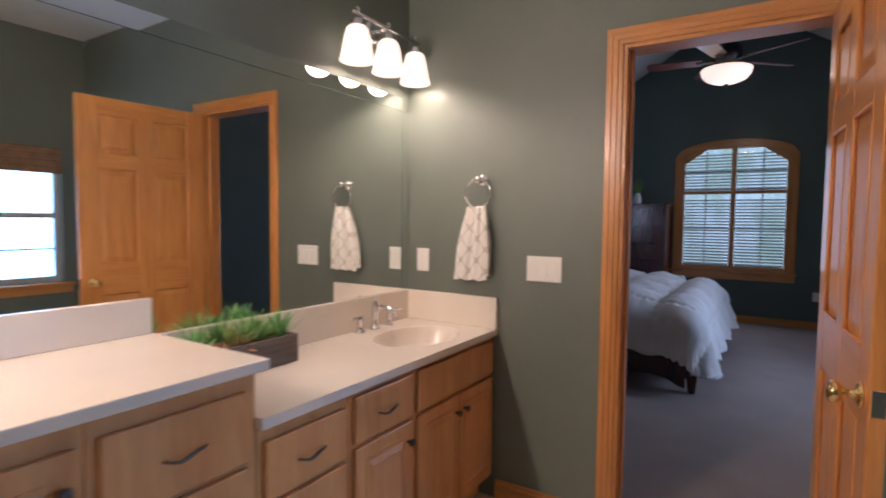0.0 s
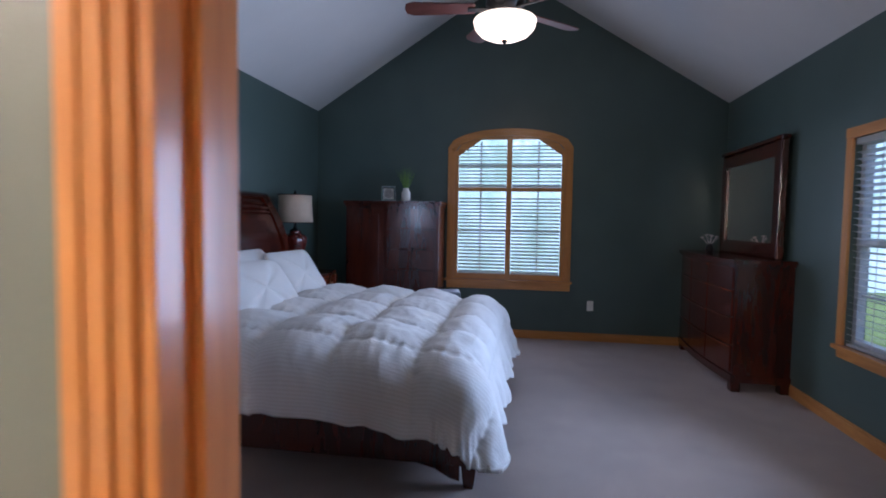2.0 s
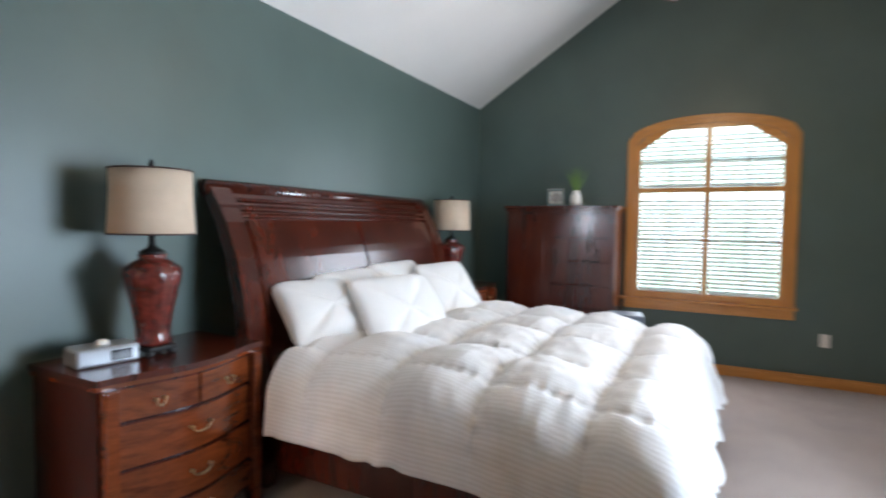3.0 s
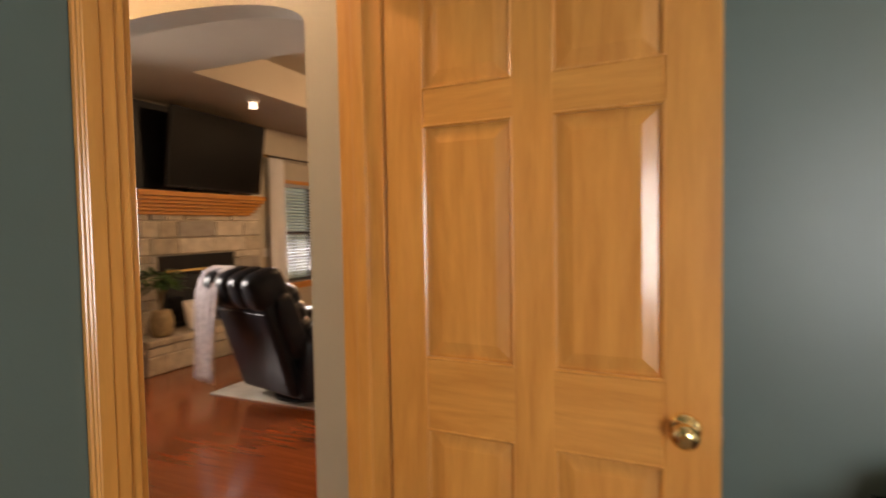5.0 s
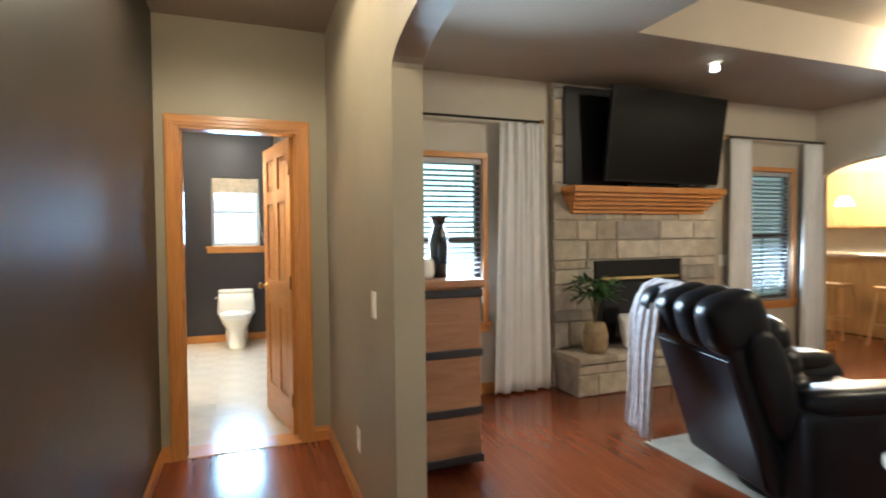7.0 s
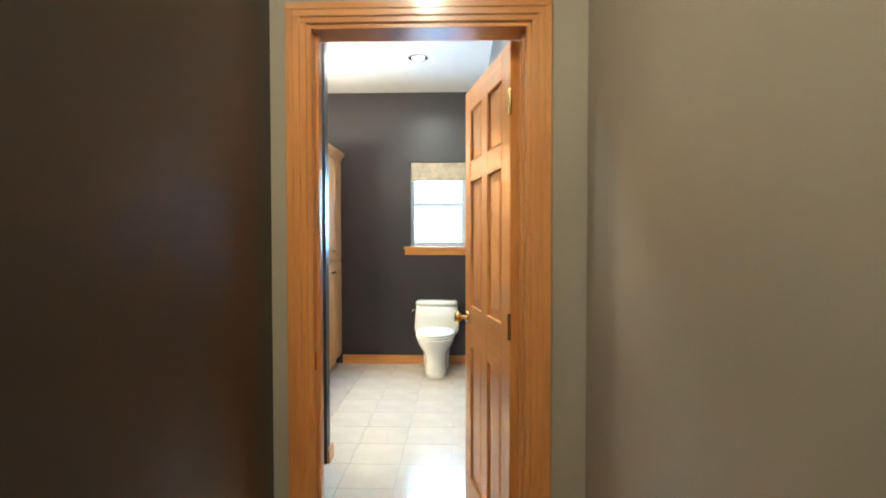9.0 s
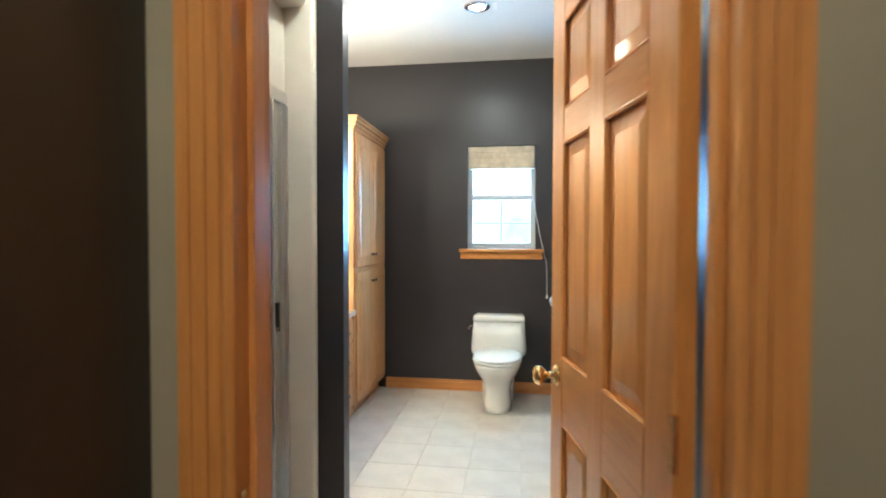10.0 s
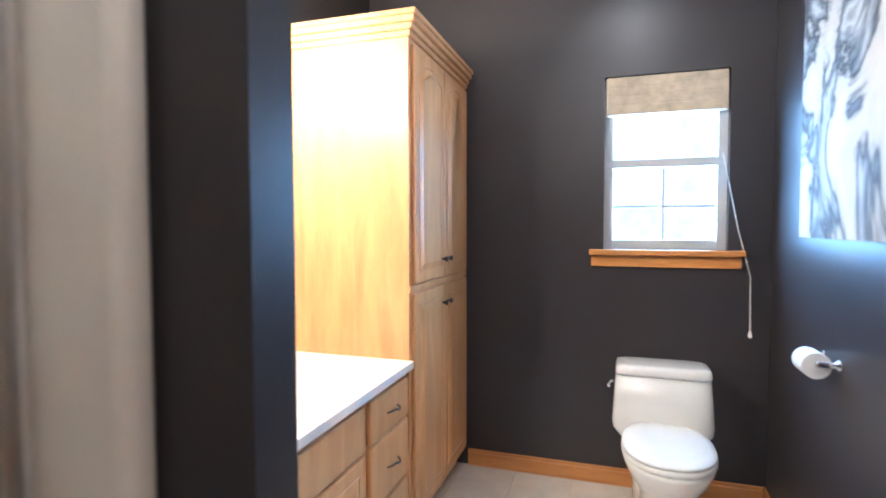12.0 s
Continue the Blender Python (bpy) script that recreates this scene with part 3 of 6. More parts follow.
blind(win, W0 + 0.045, 1.16, WZ0 + 0.04, 1.712, 5.832, "y", None, 0.041, 28)
blind(win, 1.22, W1 - 0.045, WZ0 + 0.04, 1.712, 5.832, "y", None, 0.041, 28)
for lo, hi in ((W0 + 0.045, 1.16), (1.22, W1 - 0.045)):
    blind(win, lo, hi, 1.762, 2.30, 5.834, "y", None, 0.041, 28)


def box_window(name, label, lo, hi, z0, z1, face, inward, axis, trim, sash, with_blind, trim_w=0.07, material=None, deep=0.12):
    """Double-hung window in a wall; inward is the sign of the way into the room."""
    w = thing(name, label, "window", kind="structure")

    def slab(nm, a0, a1, d0, d1, zz0, zz1, mat, r=0.003):
        d = sorted((face + inward * d0, face + inward * d1))
        args = (a0, a1, *d) if axis == "y" else (*d, a0, a1)
        return part(nm, new_box(*args, zz0, zz1, r), mat, w)

    if trim:
        slab("side_casing", lo - trim_w, lo, 0, 0.02, z0, z1, OAK), slab("side_casing", hi, hi + trim_w, 0, 0.02, z0, z1, OAK)
        slab("head_casing", lo - trim_w, hi + trim_w, 0, 0.024, z1, z1 + trim_w, OAK_H)
    slab("sill", lo - 0.07, hi + 0.07, -0.02, 0.05, z0 - 0.028, z0, OAK_H), slab("apron", lo - 0.06, hi + 0.06, 0, 0.018, z0 - 0.088, z0 - 0.028, OAK_H)
    zm = (z0 + z1) / 2
    for nm, a0, a1, d0, d1, q0, q1 in (("side_sash", lo, lo + 0.045, -0.09, -0.04, z0, z1), ("side_sash", hi - 0.045, hi, -0.09, -0.04, z0, z1), ("bottom_rail", lo, hi, -0.088, -0.042, z0, z0 + 0.05),
                                       ("top_rail", lo, hi, -0.088, -0.042, z1 - 0.05, z1), ("meeting_rail", lo, hi, -0.085, -0.035, zm - 0.022, zm + 0.022)):
        slab(nm, a0, a1, d0, d1, q0, q1, sash)
    c = (lo + hi) / 2
    slab("glazing_bar", c - 0.008, c + 0.008, -0.078, -0.062, z0 + 0.05, zm - 0.022, sash, 0.002)
    slab("glazing_bar", lo + 0.045, hi - 0.045, -0.077, -0.061, (z0 + zm) / 2 - 0.008, (z0 + zm) / 2 + 0.008, sash, 0.002)
    p = slab("pane", lo, hi, -0.072, -0.068, z0, z1, PANE, 0)
    p.visible_shadow = False
    if with_blind:
        blind(w, lo + 0.004, hi - 0.004, z0, z1 - 0.04, face - inward * 0.022, axis, None, 0.043, 20, material)
        slab("head_rail", lo + 0.002, hi - 0.002, -0.045, -0.002, z1 - 0.045, z1 - 0.002, material or SLAT_WHITE)
    return w


box_window("window_2", "oak-trimmed bedroom window with white slatted blinds", E0, E1, EZ0, EZ1, 3.54, -1, "x", True, SASH_WHITE, True)
box_window("window_3", "white sash bathroom window with oak sill", -1.10, -0.19, 0.78, 1.88, 3.45, -1, "x", False, SASH_WHITE, False)
DARKSASH = plain("bronze_sash", (0.07, 0.055, 0.045), 0.4, 0, 0.1)
DARKBLIND = plain("blind_slat_grey", (0.42, 0.42, 0.44), 0.45, 0, 0.03)
box_window("window_4", "living room window with oak trim and slatted blinds", -2.50, -1.60, 0.62, 2.0, LY, 1, "y", True, DARKSASH, True, 0.048, DARKBLIND)
box_window("window_5", "living room window with oak trim and slatted blinds", -6.22, -5.53, 0.62, 2.0, LY, 1, "y", True, DARKSASH, True, 0.048, DARKBLIND)
box_window("window_6", "white vinyl sash window with oak sill", S0, S1, SZ0, SZ1, -7.29, 1, "y", False, SASH_WHITE, False)


def roman_shade(label, lo, hi, z0, z1, at, axis, c):
    s = thing("roman_shade", label, "window shade")
    m = plain("shade_weave", c, 0.85, 0, 0.22, 14, 0.4, 90)
    n = 4
    for k in range(n):
        q0, q1 = z0 + (z1 - z0) * k / n, z0 + (z1 - z0) * (k + 1) / n
        d = 0.012 + 0.006 * (n - k)
        args = (lo, hi, at - d, at + d) if axis == "y" else (at - d, at + d, lo, hi)
        part("fold", new_box(*args, q0 + 0.002, q1 + 0.004, 0.006), m, s)
    return s


roman_shade("cream striped woven roman shade drawn up", S0 + 0.008, S1 - 0.008, 1.93, 2.125, -7.315, "y", (0.52, 0.44, 0.33))
roman_shade("brown woven wood shade drawn up at the window", -1.09, -0.20, 1.67, 1.875, 3.44, "x", (0.30, 0.17, 0.09))
cord = thing("shade_cord", "thin white shade pull cord with a small tassel", "cord")
part("cord", tube(bmesh.new(), [(S0 + 0.03, -7.285, 1.72), (S0 - 0.04, -7.272, 1.35), (S0 - 0.095, -7.262, 1.12), (S0 - 0.10, -7.268, 0.86)], 0.0028, 6), PLASTIC, cord)
part("tassel", lathe(bmesh.new(), [(0.003, 0.03), (0.007, 0.02), (0.010, 0.0), (0.006, -0.006)], (S0 - 0.10, -7.268, 0.83), 10), PLASTIC, cord)

# ---- cabinets ----
def raised_front(name, bm_args, parent, arch=False, material=None):
    """A cabinet door or drawer front on a plane facing +x: y0, y1, z0, z1 at x."""
    x, y0, y1, z0, z1, th, way = bm_args
    bm = bmesh.new()
    X = lambda d: x + way * d
    box(bm, min(X(0), X(th)), max(X(0), X(th)), y0, y1, z0, z1, 0.005, 2)
    ob = part(name, bm, material or MAPLE, parent)
    if name == "cabinet_door":
        f = 0.05
        a, b = y0 + f, y1 - f
        top = []
        for k in range(13):
            y = a + (b - a) * k / 12
            u = (k - 6) / 6
            top.append((y, z1 - f - (0.05 * u * u if arch else 0)))
        lo = [(a, z0 + f), (b, z0 + f)] + top[::-1]
        c = Vector((sum(p[0] for p in lo) / len(lo), sum(p[1] for p in lo) / len(lo)))
        bm = bmesh.new()

        def loop(inset, d):
            return [bm.verts.new((X(d), p[0] + inset * (1 if p[0] < c.x else -1), p[1] + inset * (1 if p[1] < c.y else -1))) for p in lo]
        rings = [loop(0.0, th - 0.001), loop(0.0, th + 0.0012), loop(0.006, th - 0.004 + 0.005), loop(0.010, th + 0.001), loop(0.03, th + 0.008)]
        for p, q in zip(rings, rings[1:]):
            for k in range(len(lo)):
                bm.faces.new((p[k], p[(k + 1) % len(lo)], q[(k + 1) % len(lo)], q[k]))
        bm.faces.new(rings[-1])
        part("raised_panel", bm, material or MAPLE, ob)
        bm = bmesh.new()
        for p, q in zip(lo, lo[1:] + lo[:1]):
            tube(bm, [(X(th + 0.0005), *p), (X(th + 0.0005), *q)], 0.0035, 5)
        part("bead", bm, material or MAPLE, ob)
    return ob


def pull(parent, x, y, z, way=1, half=0.05, vertical=False):
    """Twisted dark metal pull."""
    pts = []
    for k in range(13):
        u = -1 + k / 6
        pts.append((x + way * (0.006 + 0.022 * (1 - u ** 4)), y + half * u, z + 0.006 * math.sin(u * math.pi)))
    part("handle", tube(bmesh.new(), pts, [0.0035 + 0.002 * (1 - abs(k - 6) / 6) for k in range(13)], 8), PEWTER, parent, "dark twisted metal pull", True)


def knob(parent, x, y, z, way=1):
    bm = lathe(bmesh.new(), [(0.006, 0), (0.006, 0.012), (0.013, 0.018), (0.014, 0.024), (0.008, 0.029)], seg=14)
    bmesh.ops.transform(bm, matrix=Matrix.Translation((x, y, z)) @ Matrix.Rotation(radians(90 * way), 4, "Y"), verts=bm.verts)
    part("knob", bm, PEWTER, parent, "small dark metal knob", True)


def unit(label, x0, x1, y0, y1, top, fronts, way=1, name="vanity_cabinet"):
    """Cabinet with a toe kick; fronts: (kind, y0, y1, z0, z1, pull)."""
    c = thing(name, label, "cabinet")
    face = x1 if way > 0 else x0
    bm = new_box(x0, x1, y0, y1, 0.10, top, 0.002, 1)
    part("body", bm, MAPLE, c)
    k0, k1 = (x0, x1 - 0.06) if way > 0 else (x0 + 0.06, x1)
    if top < 0.7:
        part("face_rail", new_box(*((x1 - 0.02, x1) if way > 0 else (x0, x0 + 0.02)), y0, y1, top, 0.785 if way > 0 else 0.78), MAPLE, c)
    part("toe_kick", new_box(k0, k1, y0 + 0.001, y1 - 0.001, 0, 0.10), MAPLE, c)
    for kind, a, b, z0, z1, grip in fronts:
        f = raised_front("cabinet_door" if kind.startswith("door") else "drawer_front", (face, a, b, z0, z1, 0.018, way), c, kind == "door_arch")
        g = face + way * 0.018
        if grip == "pull":
            pull(f, g, (a + b) / 2, (z0 + z1) / 2, way)
        elif grip == "lo":
            knob(f, g, a + 0.03, z1 - 0.07, way)
        elif grip == "hi":
            knob(f, g, b - 0.03, z1 - 0.07, way)
        elif grip == "lo_foot":
            knob(f, g, a + 0.03, z0 + 0.07, way)
        elif grip == "hi_foot":
            knob(f, g, b - 0.03, z0 + 0.07, way)
    return c


XV = 0.535
unit("maple vanity cabinet under the sink with two panel doors", 0.040, XV, -0.655, -0.004, 0.66, [("drawer", -0.635, -0.02, 0.61, 0.765, ""), ("door", -0.635, -0.333, 0.12, 0.595, "hi"), ("door", -0.325, -0.02, 0.12, 0.595, "lo")])
unit("narrow maple vanity cabinet with one drawer above one door", 0.040, XV, -1.005, -0.657, 0.785, [("drawer", -0.985, -0.675, 0.61, 0.765, "pull"), ("door", -0.985, -0.675, 0.12, 0.595, "hi")])
unit("maple vanity cabinet with stacked drawers", 0.040, XV, -1.349, -1.007, 0.785, [("drawer", -1.33, -1.025, 0.585, 0.745, "pull"), ("drawer", -1.33, -1.025, 0.36, 0.57, "pull"), ("drawer", -1.33, -1.025, 0.12, 0.345, "pull")])
unit("taller maple vanity cabinet with wide drawers", 0.040, XV, -1.745, -1.351, 0.94, [("drawer", -1.725, -1.385, 0.715, 0.895, "pull"), ("drawer", -1.725, -1.385, 0.43, 0.70, "pull"), ("drawer", -1.725, -1.385, 0.12, 0.415, "pull")])
unit("taller maple vanity cabinet with one door", 0.040, XV, -2.35, -1.747, 0.94, [("door", -2.33, -1.765, 0.12, 0.89, "hi")])
unit("taller maple vanity cabinet with one door", 0.040, XV, -3.43, -2.352, 0.94, [("door", -2.88, -2.37, 0.12, 0.89, "hi"), ("door", -3.41, -2.90, 0.12, 0.89, "hi")])


def sink_top(root, x0, x1, y0, y1, z0, z1, cx, cy, rx, ry, deep):
    """A slab with a moulded oval bowl sunk into it."""
    bm = bmesh.new()
    n = 48
    rim, edge, foot = [], [], []
    for k in range(n):
        a = 2 * math.pi * k / n
        c, s = math.cos(a), math.sin(a)
        rim.append((cx + rx * c, cy + ry * s))
        t = min((x1 - cx) / c if c > 1e-6 else 9, (x0 - cx) / c if c < -1e-6 else 9, (y1 - cy) / s if s > 1e-6 else 9, (y0 - cy) / s if s < -1e-6 else 9)
        edge.append((cx + t * c, cy + t * s))
    # pull the nearest edge points into the slab's corners
    for qx in (x0, x1):
        for qy in (y0, y1):
            j = min(range(n), key=lambda i: (edge[i][0] - qx) ** 2 + (edge[i][1] - qy) ** 2)
            edge[j] = (qx, qy)
    top = [bm.verts.new((*p, z1)) for p in edge]
    bot = [bm.verts.new((*p, z0)) for p in edge]
    prof = [(1.0, 0.0), (0.985, -0.004), (0.95, -0.02), (0.85, -0.6 * deep), (0.6, -0.92 * deep), (0.12, -deep)]
    rings = [[bm.verts.new((cx + (p[0] - cx) * f, cy + (p[1] - cy) * f, z1 + d)) for p in rim] for f, d in prof]
    for k in range(n):
        j = (k + 1) % n
        bm.faces.new((top[k], top[j], rings[0][j], rings[0][k]))
        bm.faces.new((top[k], top[j], bot[j], bot[k]))
        for p, q in zip(rings, rings[1:]):
            bm.faces.new((p[k], p[j], q[j], q[k]))
    bm.faces.new(rings[-1])
    return part("sink_slab", bm, MARBLE, root)


top1 = thing("countertop", "cream cultured marble counter with a moulded oval sink", "countertop")
sink_top(top1, 0.039, 0.565, -1.352, -0.003, 0.787, 0.817, 0.335, -0.335, 0.165, 0.235, 0.13)
part("backsplash", new_box(0.039, 0.058, -1.352, -0.003, 0.817, 0.967, 0.004), MARBLE, top1)
part("side_splash", new_box(0.058, 0.565, -0.021, -0.003, 0.817, 0.967, 0.004), MARBLE, top1)
part("drain", lathe(bmesh.new(), [(0.022, 0), (0.022, 0.003), (0.012, 0.005)], (0.335, -0.335, 0.690), 16), CHROME, top1, "chrome drain")
top2 = thing("countertop", "cream cultured marble counter on the taller cabinets", "countertop")
part("counter_slab", new_box(0.039, 0.575, -3.43, -1.335, 0.942, 0.972, 0.004), MARBLE, top2)
part("backsplash", new_box(0.039, 0.058, -3.43, -1.345, 0.972, 1.082, 0.004), MARBLE, top2)
mir = thing("wall_mirror", "frameless wall mirror behind the vanity", "mirror")
part("glass", new_box(0.039, 0.048, -3.42, -0.066, 0.968, 1.868), MIRROR, mir)
part("bevel_strip", prism(bmesh.new(), [(0.039, 1.870), (0.048, 1.870), (0.0472, 1.934), (0.039, 1.934)], "y", -3.42, -0.066), MIRROR, mir, "bevelled mirror strip along the top")
part("bevel_strip", prism(bmesh.new(), [(0.039, -0.064), (0.048, -0.064), (0.0445, -0.005), (0.039, -0.005)], "z", 0.968, 1.868), MIRROR, mir, "bevelled mirror strip down the end")
EDGE = plain("mirror_edge", (0.03, 0.07, 0.05), 0.2)
part("glass_edge", new_box(0.040, 0.0484, -3.42, -0.064, 1.868, 1.870), EDGE, mir, "dark green glass edge")
part("glass_edge", new_box(0.040, 0.0484, -0.066, -0.064, 0.968, 1.868), EDGE, mir, "dark green glass edge")

faucet = thing("faucet", "chrome widespread faucet with cross lever taps", "faucet")
for dy in (-0.105, 0.0, 0.105):
    prof = [(0.026, 0), (0.026, 0.006), (0.016, 0.014), (0.012, 0.03), (0.016, 0.045), (0.011, 0.06), (0.014, 0.068), (0.006, 0.078)]
    if dy == 0.0:
        prof = [(0.027, 0), (0.027, 0.006), (0.017, 0.014), (0.012, 0.05), (0.016, 0.075), (0.013, 0.10), (0.017, 0.115), (0.008, 0.135), (0.004, 0.15)]
    part("tap_body" if dy else "spout_body", lathe(bmesh.new(), prof, (0.095, -0.335 + dy, 0.817), 18), CHROME, faucet, "", True)
    if dy:
        part("lever", tube(bmesh.new(), [(0.095, -0.335 + dy, 0.884), (0.11, -0.335 + dy * 1.5, 0.892), (0.115, -0.335 + dy * 1.75, 0.888)], [0.005, 0.006, 0.004], 8), CHROME, faucet, "", True)
    else:
        part("spout", tube(bmesh.new(), [(0.095, -0.335, 0.90), (0.13, -0.335, 0.925), (0.175, -0.335, 0.922), (0.205, -0.335, 0.90), (0.208, -0.335, 0.885)], [0.010, 0.011, 0.010, 0.009, 0.009], 10), CHROME, faucet, "", True)

# ---- vanity light ----
SHADE_LIT = glow("lit_frosted_shade", (1.0, 0.80, 0.55), 3.8, (0.85, 0.78, 0.68))


def vanity_light(label, place, turn, spots, watts, down=False):
    v = thing("vanity_light", label, "wall lamp", place, turn)
    n = len(spots)
    plate = lathe(bmesh.new(), [(0.055, 0), (0.055, 0.008), (0.04, 0.018), (0.012, 0.022)], seg=24)
    bmesh.ops.transform(plate, matrix=Matrix.Translation((0, 0, 0.13)) @ Matrix.Rotation(radians(90), 4, "Y"), verts=plate.verts)
    part("backplate", plate, CHROME, v, "", True)
    part("stem", tube(bmesh.new(), [(0.015, 0, 0.13), (0.09, 0, 0.13)], 0.008), CHROME, v, "", True)
    part("bar", tube(bmesh.new(), [(0.10, spots[0] - 0.03, 0.13), (0.10, spots[-1] + 0.03, 0.13)], 0.007), CHROME, v, "", True)
    for y in spots:
        part("holder", lathe(bmesh.new(), [(0.008, 0.115), (0.03, 0.10), (0.034, 0.07), (0.030, 0.066), (0.028, 0.09), (0.004, 0.105)], (0.10, y, 0), 18), CHROME, v, "", True)
        part("finial", lathe(bmesh.new(), [(0.004, 0.13), (0.011, 0.143), (0.010, 0.152), (0.002, 0.162)], (0.10, y, 0), 12), CHROME, v, "", True)
        s = part("shade", lathe(bmesh.new(), [(0.032, 0.078), (0.045, 0.066), (0.056, 0.025), (0.065, -0.03), (0.074, -0.066), (0.071, -0.069), (0.062, -0.03), (0.053, 0.023), (0.042, 0.062), (0.02, 0.072)], (0.10, y, 0), 24), SHADE_LIT, v, "lit frosted glass shade", True)
        s.visible_shadow = False
        at = v.matrix_world @ Vector((0.14, y, -0.045))
        if down:
            downlight("vanity_bulb", at, watts, WARM, 0.055, 158)
        else:
            bulb("vanity_bulb", at, watts, WARM, 0.055)
    return v


vanity_light("chrome bath light bar with three lit frosted shades", (0.039, -0.30, 2.055), 0, (-0.21, 0, 0.21), 21, True)
# Unseen second bar, added to brighten the counters and cabinet fronts.
vanity_light("chrome bath light bar with three lit frosted shades", (0.039, -2.75, 2.055), 0, (-0.21, 0, 0.21), 90)

# ---- towel ring, towel, plates ----
ring = thing("towel_ring", "chrome towel ring on the wall", "towel ring")
bm = lathe(bmesh.new(), [(0.03, 0), (0.03, 0.006), (0.02, 0.012), (0.011, 0.02), (0.011, 0.045), (0.018, 0.05), (0.014, 0.062), (0.004, 0.066)], seg=20)
bmesh.ops.transform(bm, matrix=Matrix.Translation((0.473, 0, 1.515)) @ Matrix.Rotation(radians(90), 4, "X"), verts=bm.verts)
part("mount", bm, CHROME, ring, "", True)
part("ring", tube(bmesh.new(), [(0.473 + 0.066 * math.sin(2 * math.pi * k / 32), -0.05, 1.45 + 0.066 * math.cos(2 * math.pi * k / 32)) for k in range(32)], 0.005, 8, True), CHROME, ring, "", True)


def towel_cloth():
    m, t, b = nodes_of("printed_towel")
    v = mapping(t, (1, 1, 1))
    # lattice print: two crossed waves
    sep, cm = t.nodes.new("ShaderNodeSeparateXYZ"), []
    t.links.new(v, sep.inputs[0])
    def mth(op, a, bb):
        n = t.nodes.new("ShaderNodeMath")
        n.operation = op
        for i, q in enumerate((a, bb)):
            if q is None:
                continue
            if isinstance(q, (int, float)):
                n.inputs[i].default_value = q
            else:
                t.links.new(q, n.inputs[i])
        return n.outputs[0]
    sx, sz = mth("SINE", mth("MULTIPLY", sep.outputs["X"], 75.0), None), mth("SINE", mth("MULTIPLY", sep.outputs["Z"], 62.0), None)
    f = mth("ABSOLUTE", mth("ADD", sx, sz), None)
    t.links.new(ramp(t, f, ((0.12, (0.56, 0.53, 0.47)), (0.3, (0.80, 0.77, 0.71)))), b.inputs["Base Color"])
    b.inputs["Roughness"].default_value = 0.95
    bump(t, b, noise_tex(t, v, 350, 3), 0.5, 0.003)
    return m


def hung_towel():
    bm = bmesh.new()
    nx, nz = 24, 30
    for side in (-1, 1):
        grid = []
        for j in range(nz + 1):
            f = j / nz
            z = 1.392 - f * (0.345 if side < 0 else 0.33)
            w = 0.048 + 0.032 * min(1, f * 1.8) + 0.010 * f
            row = []
            for i in range(nx + 1):
                u = -1 + 2 * i / nx
                fold = 0.010 * math.cos(u * 7.5 + 0.6) * (0.5 + 0.5 * f) * (1 - 0.5 * f) + 0.004 * math.sin(u * 13 + f * 3)
                y = -0.05 + side * (0.006 + 0.012 * min(1, f * 3)) + fold
                row.append(bm.verts.new((0.473 - 0.006 + u * w - 0.022 * f, y, z + 0.004 * math.sin(u * 9))))
            grid.append(row)
        for j in range(nz):
            for i in range(nx):
                bm.faces.new((grid[j][i], grid[j][i + 1], grid[j + 1][i + 1], grid[j + 1][i]))
    return bm


tw = part("towel", hung_towel(), towel_cloth(), None, "", True)
tagged(tw, "cream hand towel with a taupe lattice print on a ring", "towel")


def plate(name, label, place, turn, w, h, gangs, material=None, sockets=False):
    """Wall plate, its back on the local plane y = 0, facing -y."""
    p = thing(name, label, "wall plate", place, turn)
    part("cover", new_box(-w / 2, w / 2, -0.006, 0, -h / 2, h / 2, 0.003), material or PLASTIC, p)
    for k in range(gangs):
        x = (k - (gangs - 1) / 2) * 0.046
        if sockets:
            for z in (-0.02, 0.02):
                part("socket", new_box(x - 0.015, x + 0.015, -0.008, -0.005, z - 0.013, z + 0.013, 0.003), material or PLASTIC, p)
        else:
            part("rocker", new_box(x - 0.016, x + 0.016, -0.009, -0.005, -0.033, 0.033, 0.002), material or PLASTIC, p)
    return p


plate("light_switch", "white triple rocker switch plate", (0.787, 0, 1.112), 0, 0.163, 0.114, 3)
plate("wall_outlet", "white outlet plate above the counter", (0.137, 0, 1.124), 0, 0.072, 0.116, 1, None, True)
plate("wall_outlet", "white outlet plate low on the wall", (2.145, 5.80, 0.41), 0, 0.072, 0.116, 1, None, True)
plate("light_switch", "cream switch plate on the hall wall", (-1.135, -2.11, 1.065), 90, 0.072, 0.116, 1)
plate("wall_outlet", "cream outlet plate low on the hall wall", (-1.135, -2.48, 0.345), 90, 0.072, 0.116, 1, None, True)
plate("light_switch", "cream switch plate beside the fireplace", (-5.22, LY, 1.07), 180, 0.10, 0.116, 2)

# ---- planter ----
pl = thing("planter", "weathered wooden trough with mixed succulents", "planter")
WEATHERED = timber("weathered_wood", (0.10, 0.075, 0.055), (0.24, 0.19, 0.15), (9, 0.8, 9), 0.8)
for nm, a in (("front", (0.185, 0.197, -1.335, -0.895)), ("back", (0.05, 0.062, -1.335, -0.895)), ("end", (0.062, 0.185, -0.907, -0.895)), ("end", (0.062, 0.185, -1.335, -1.323))):
    part(nm, new_box(*a, 0.8175, 0.918, 0.002, 1), WEATHERED, pl)
part("soil", new_box(0.062, 0.185, -1.323, -0.907, 0.8185, 0.895), plain("potting_moss", (0.09, 0.06, 0.03), 0.95, 0, 0.4, 60, 0.8, 150), pl)
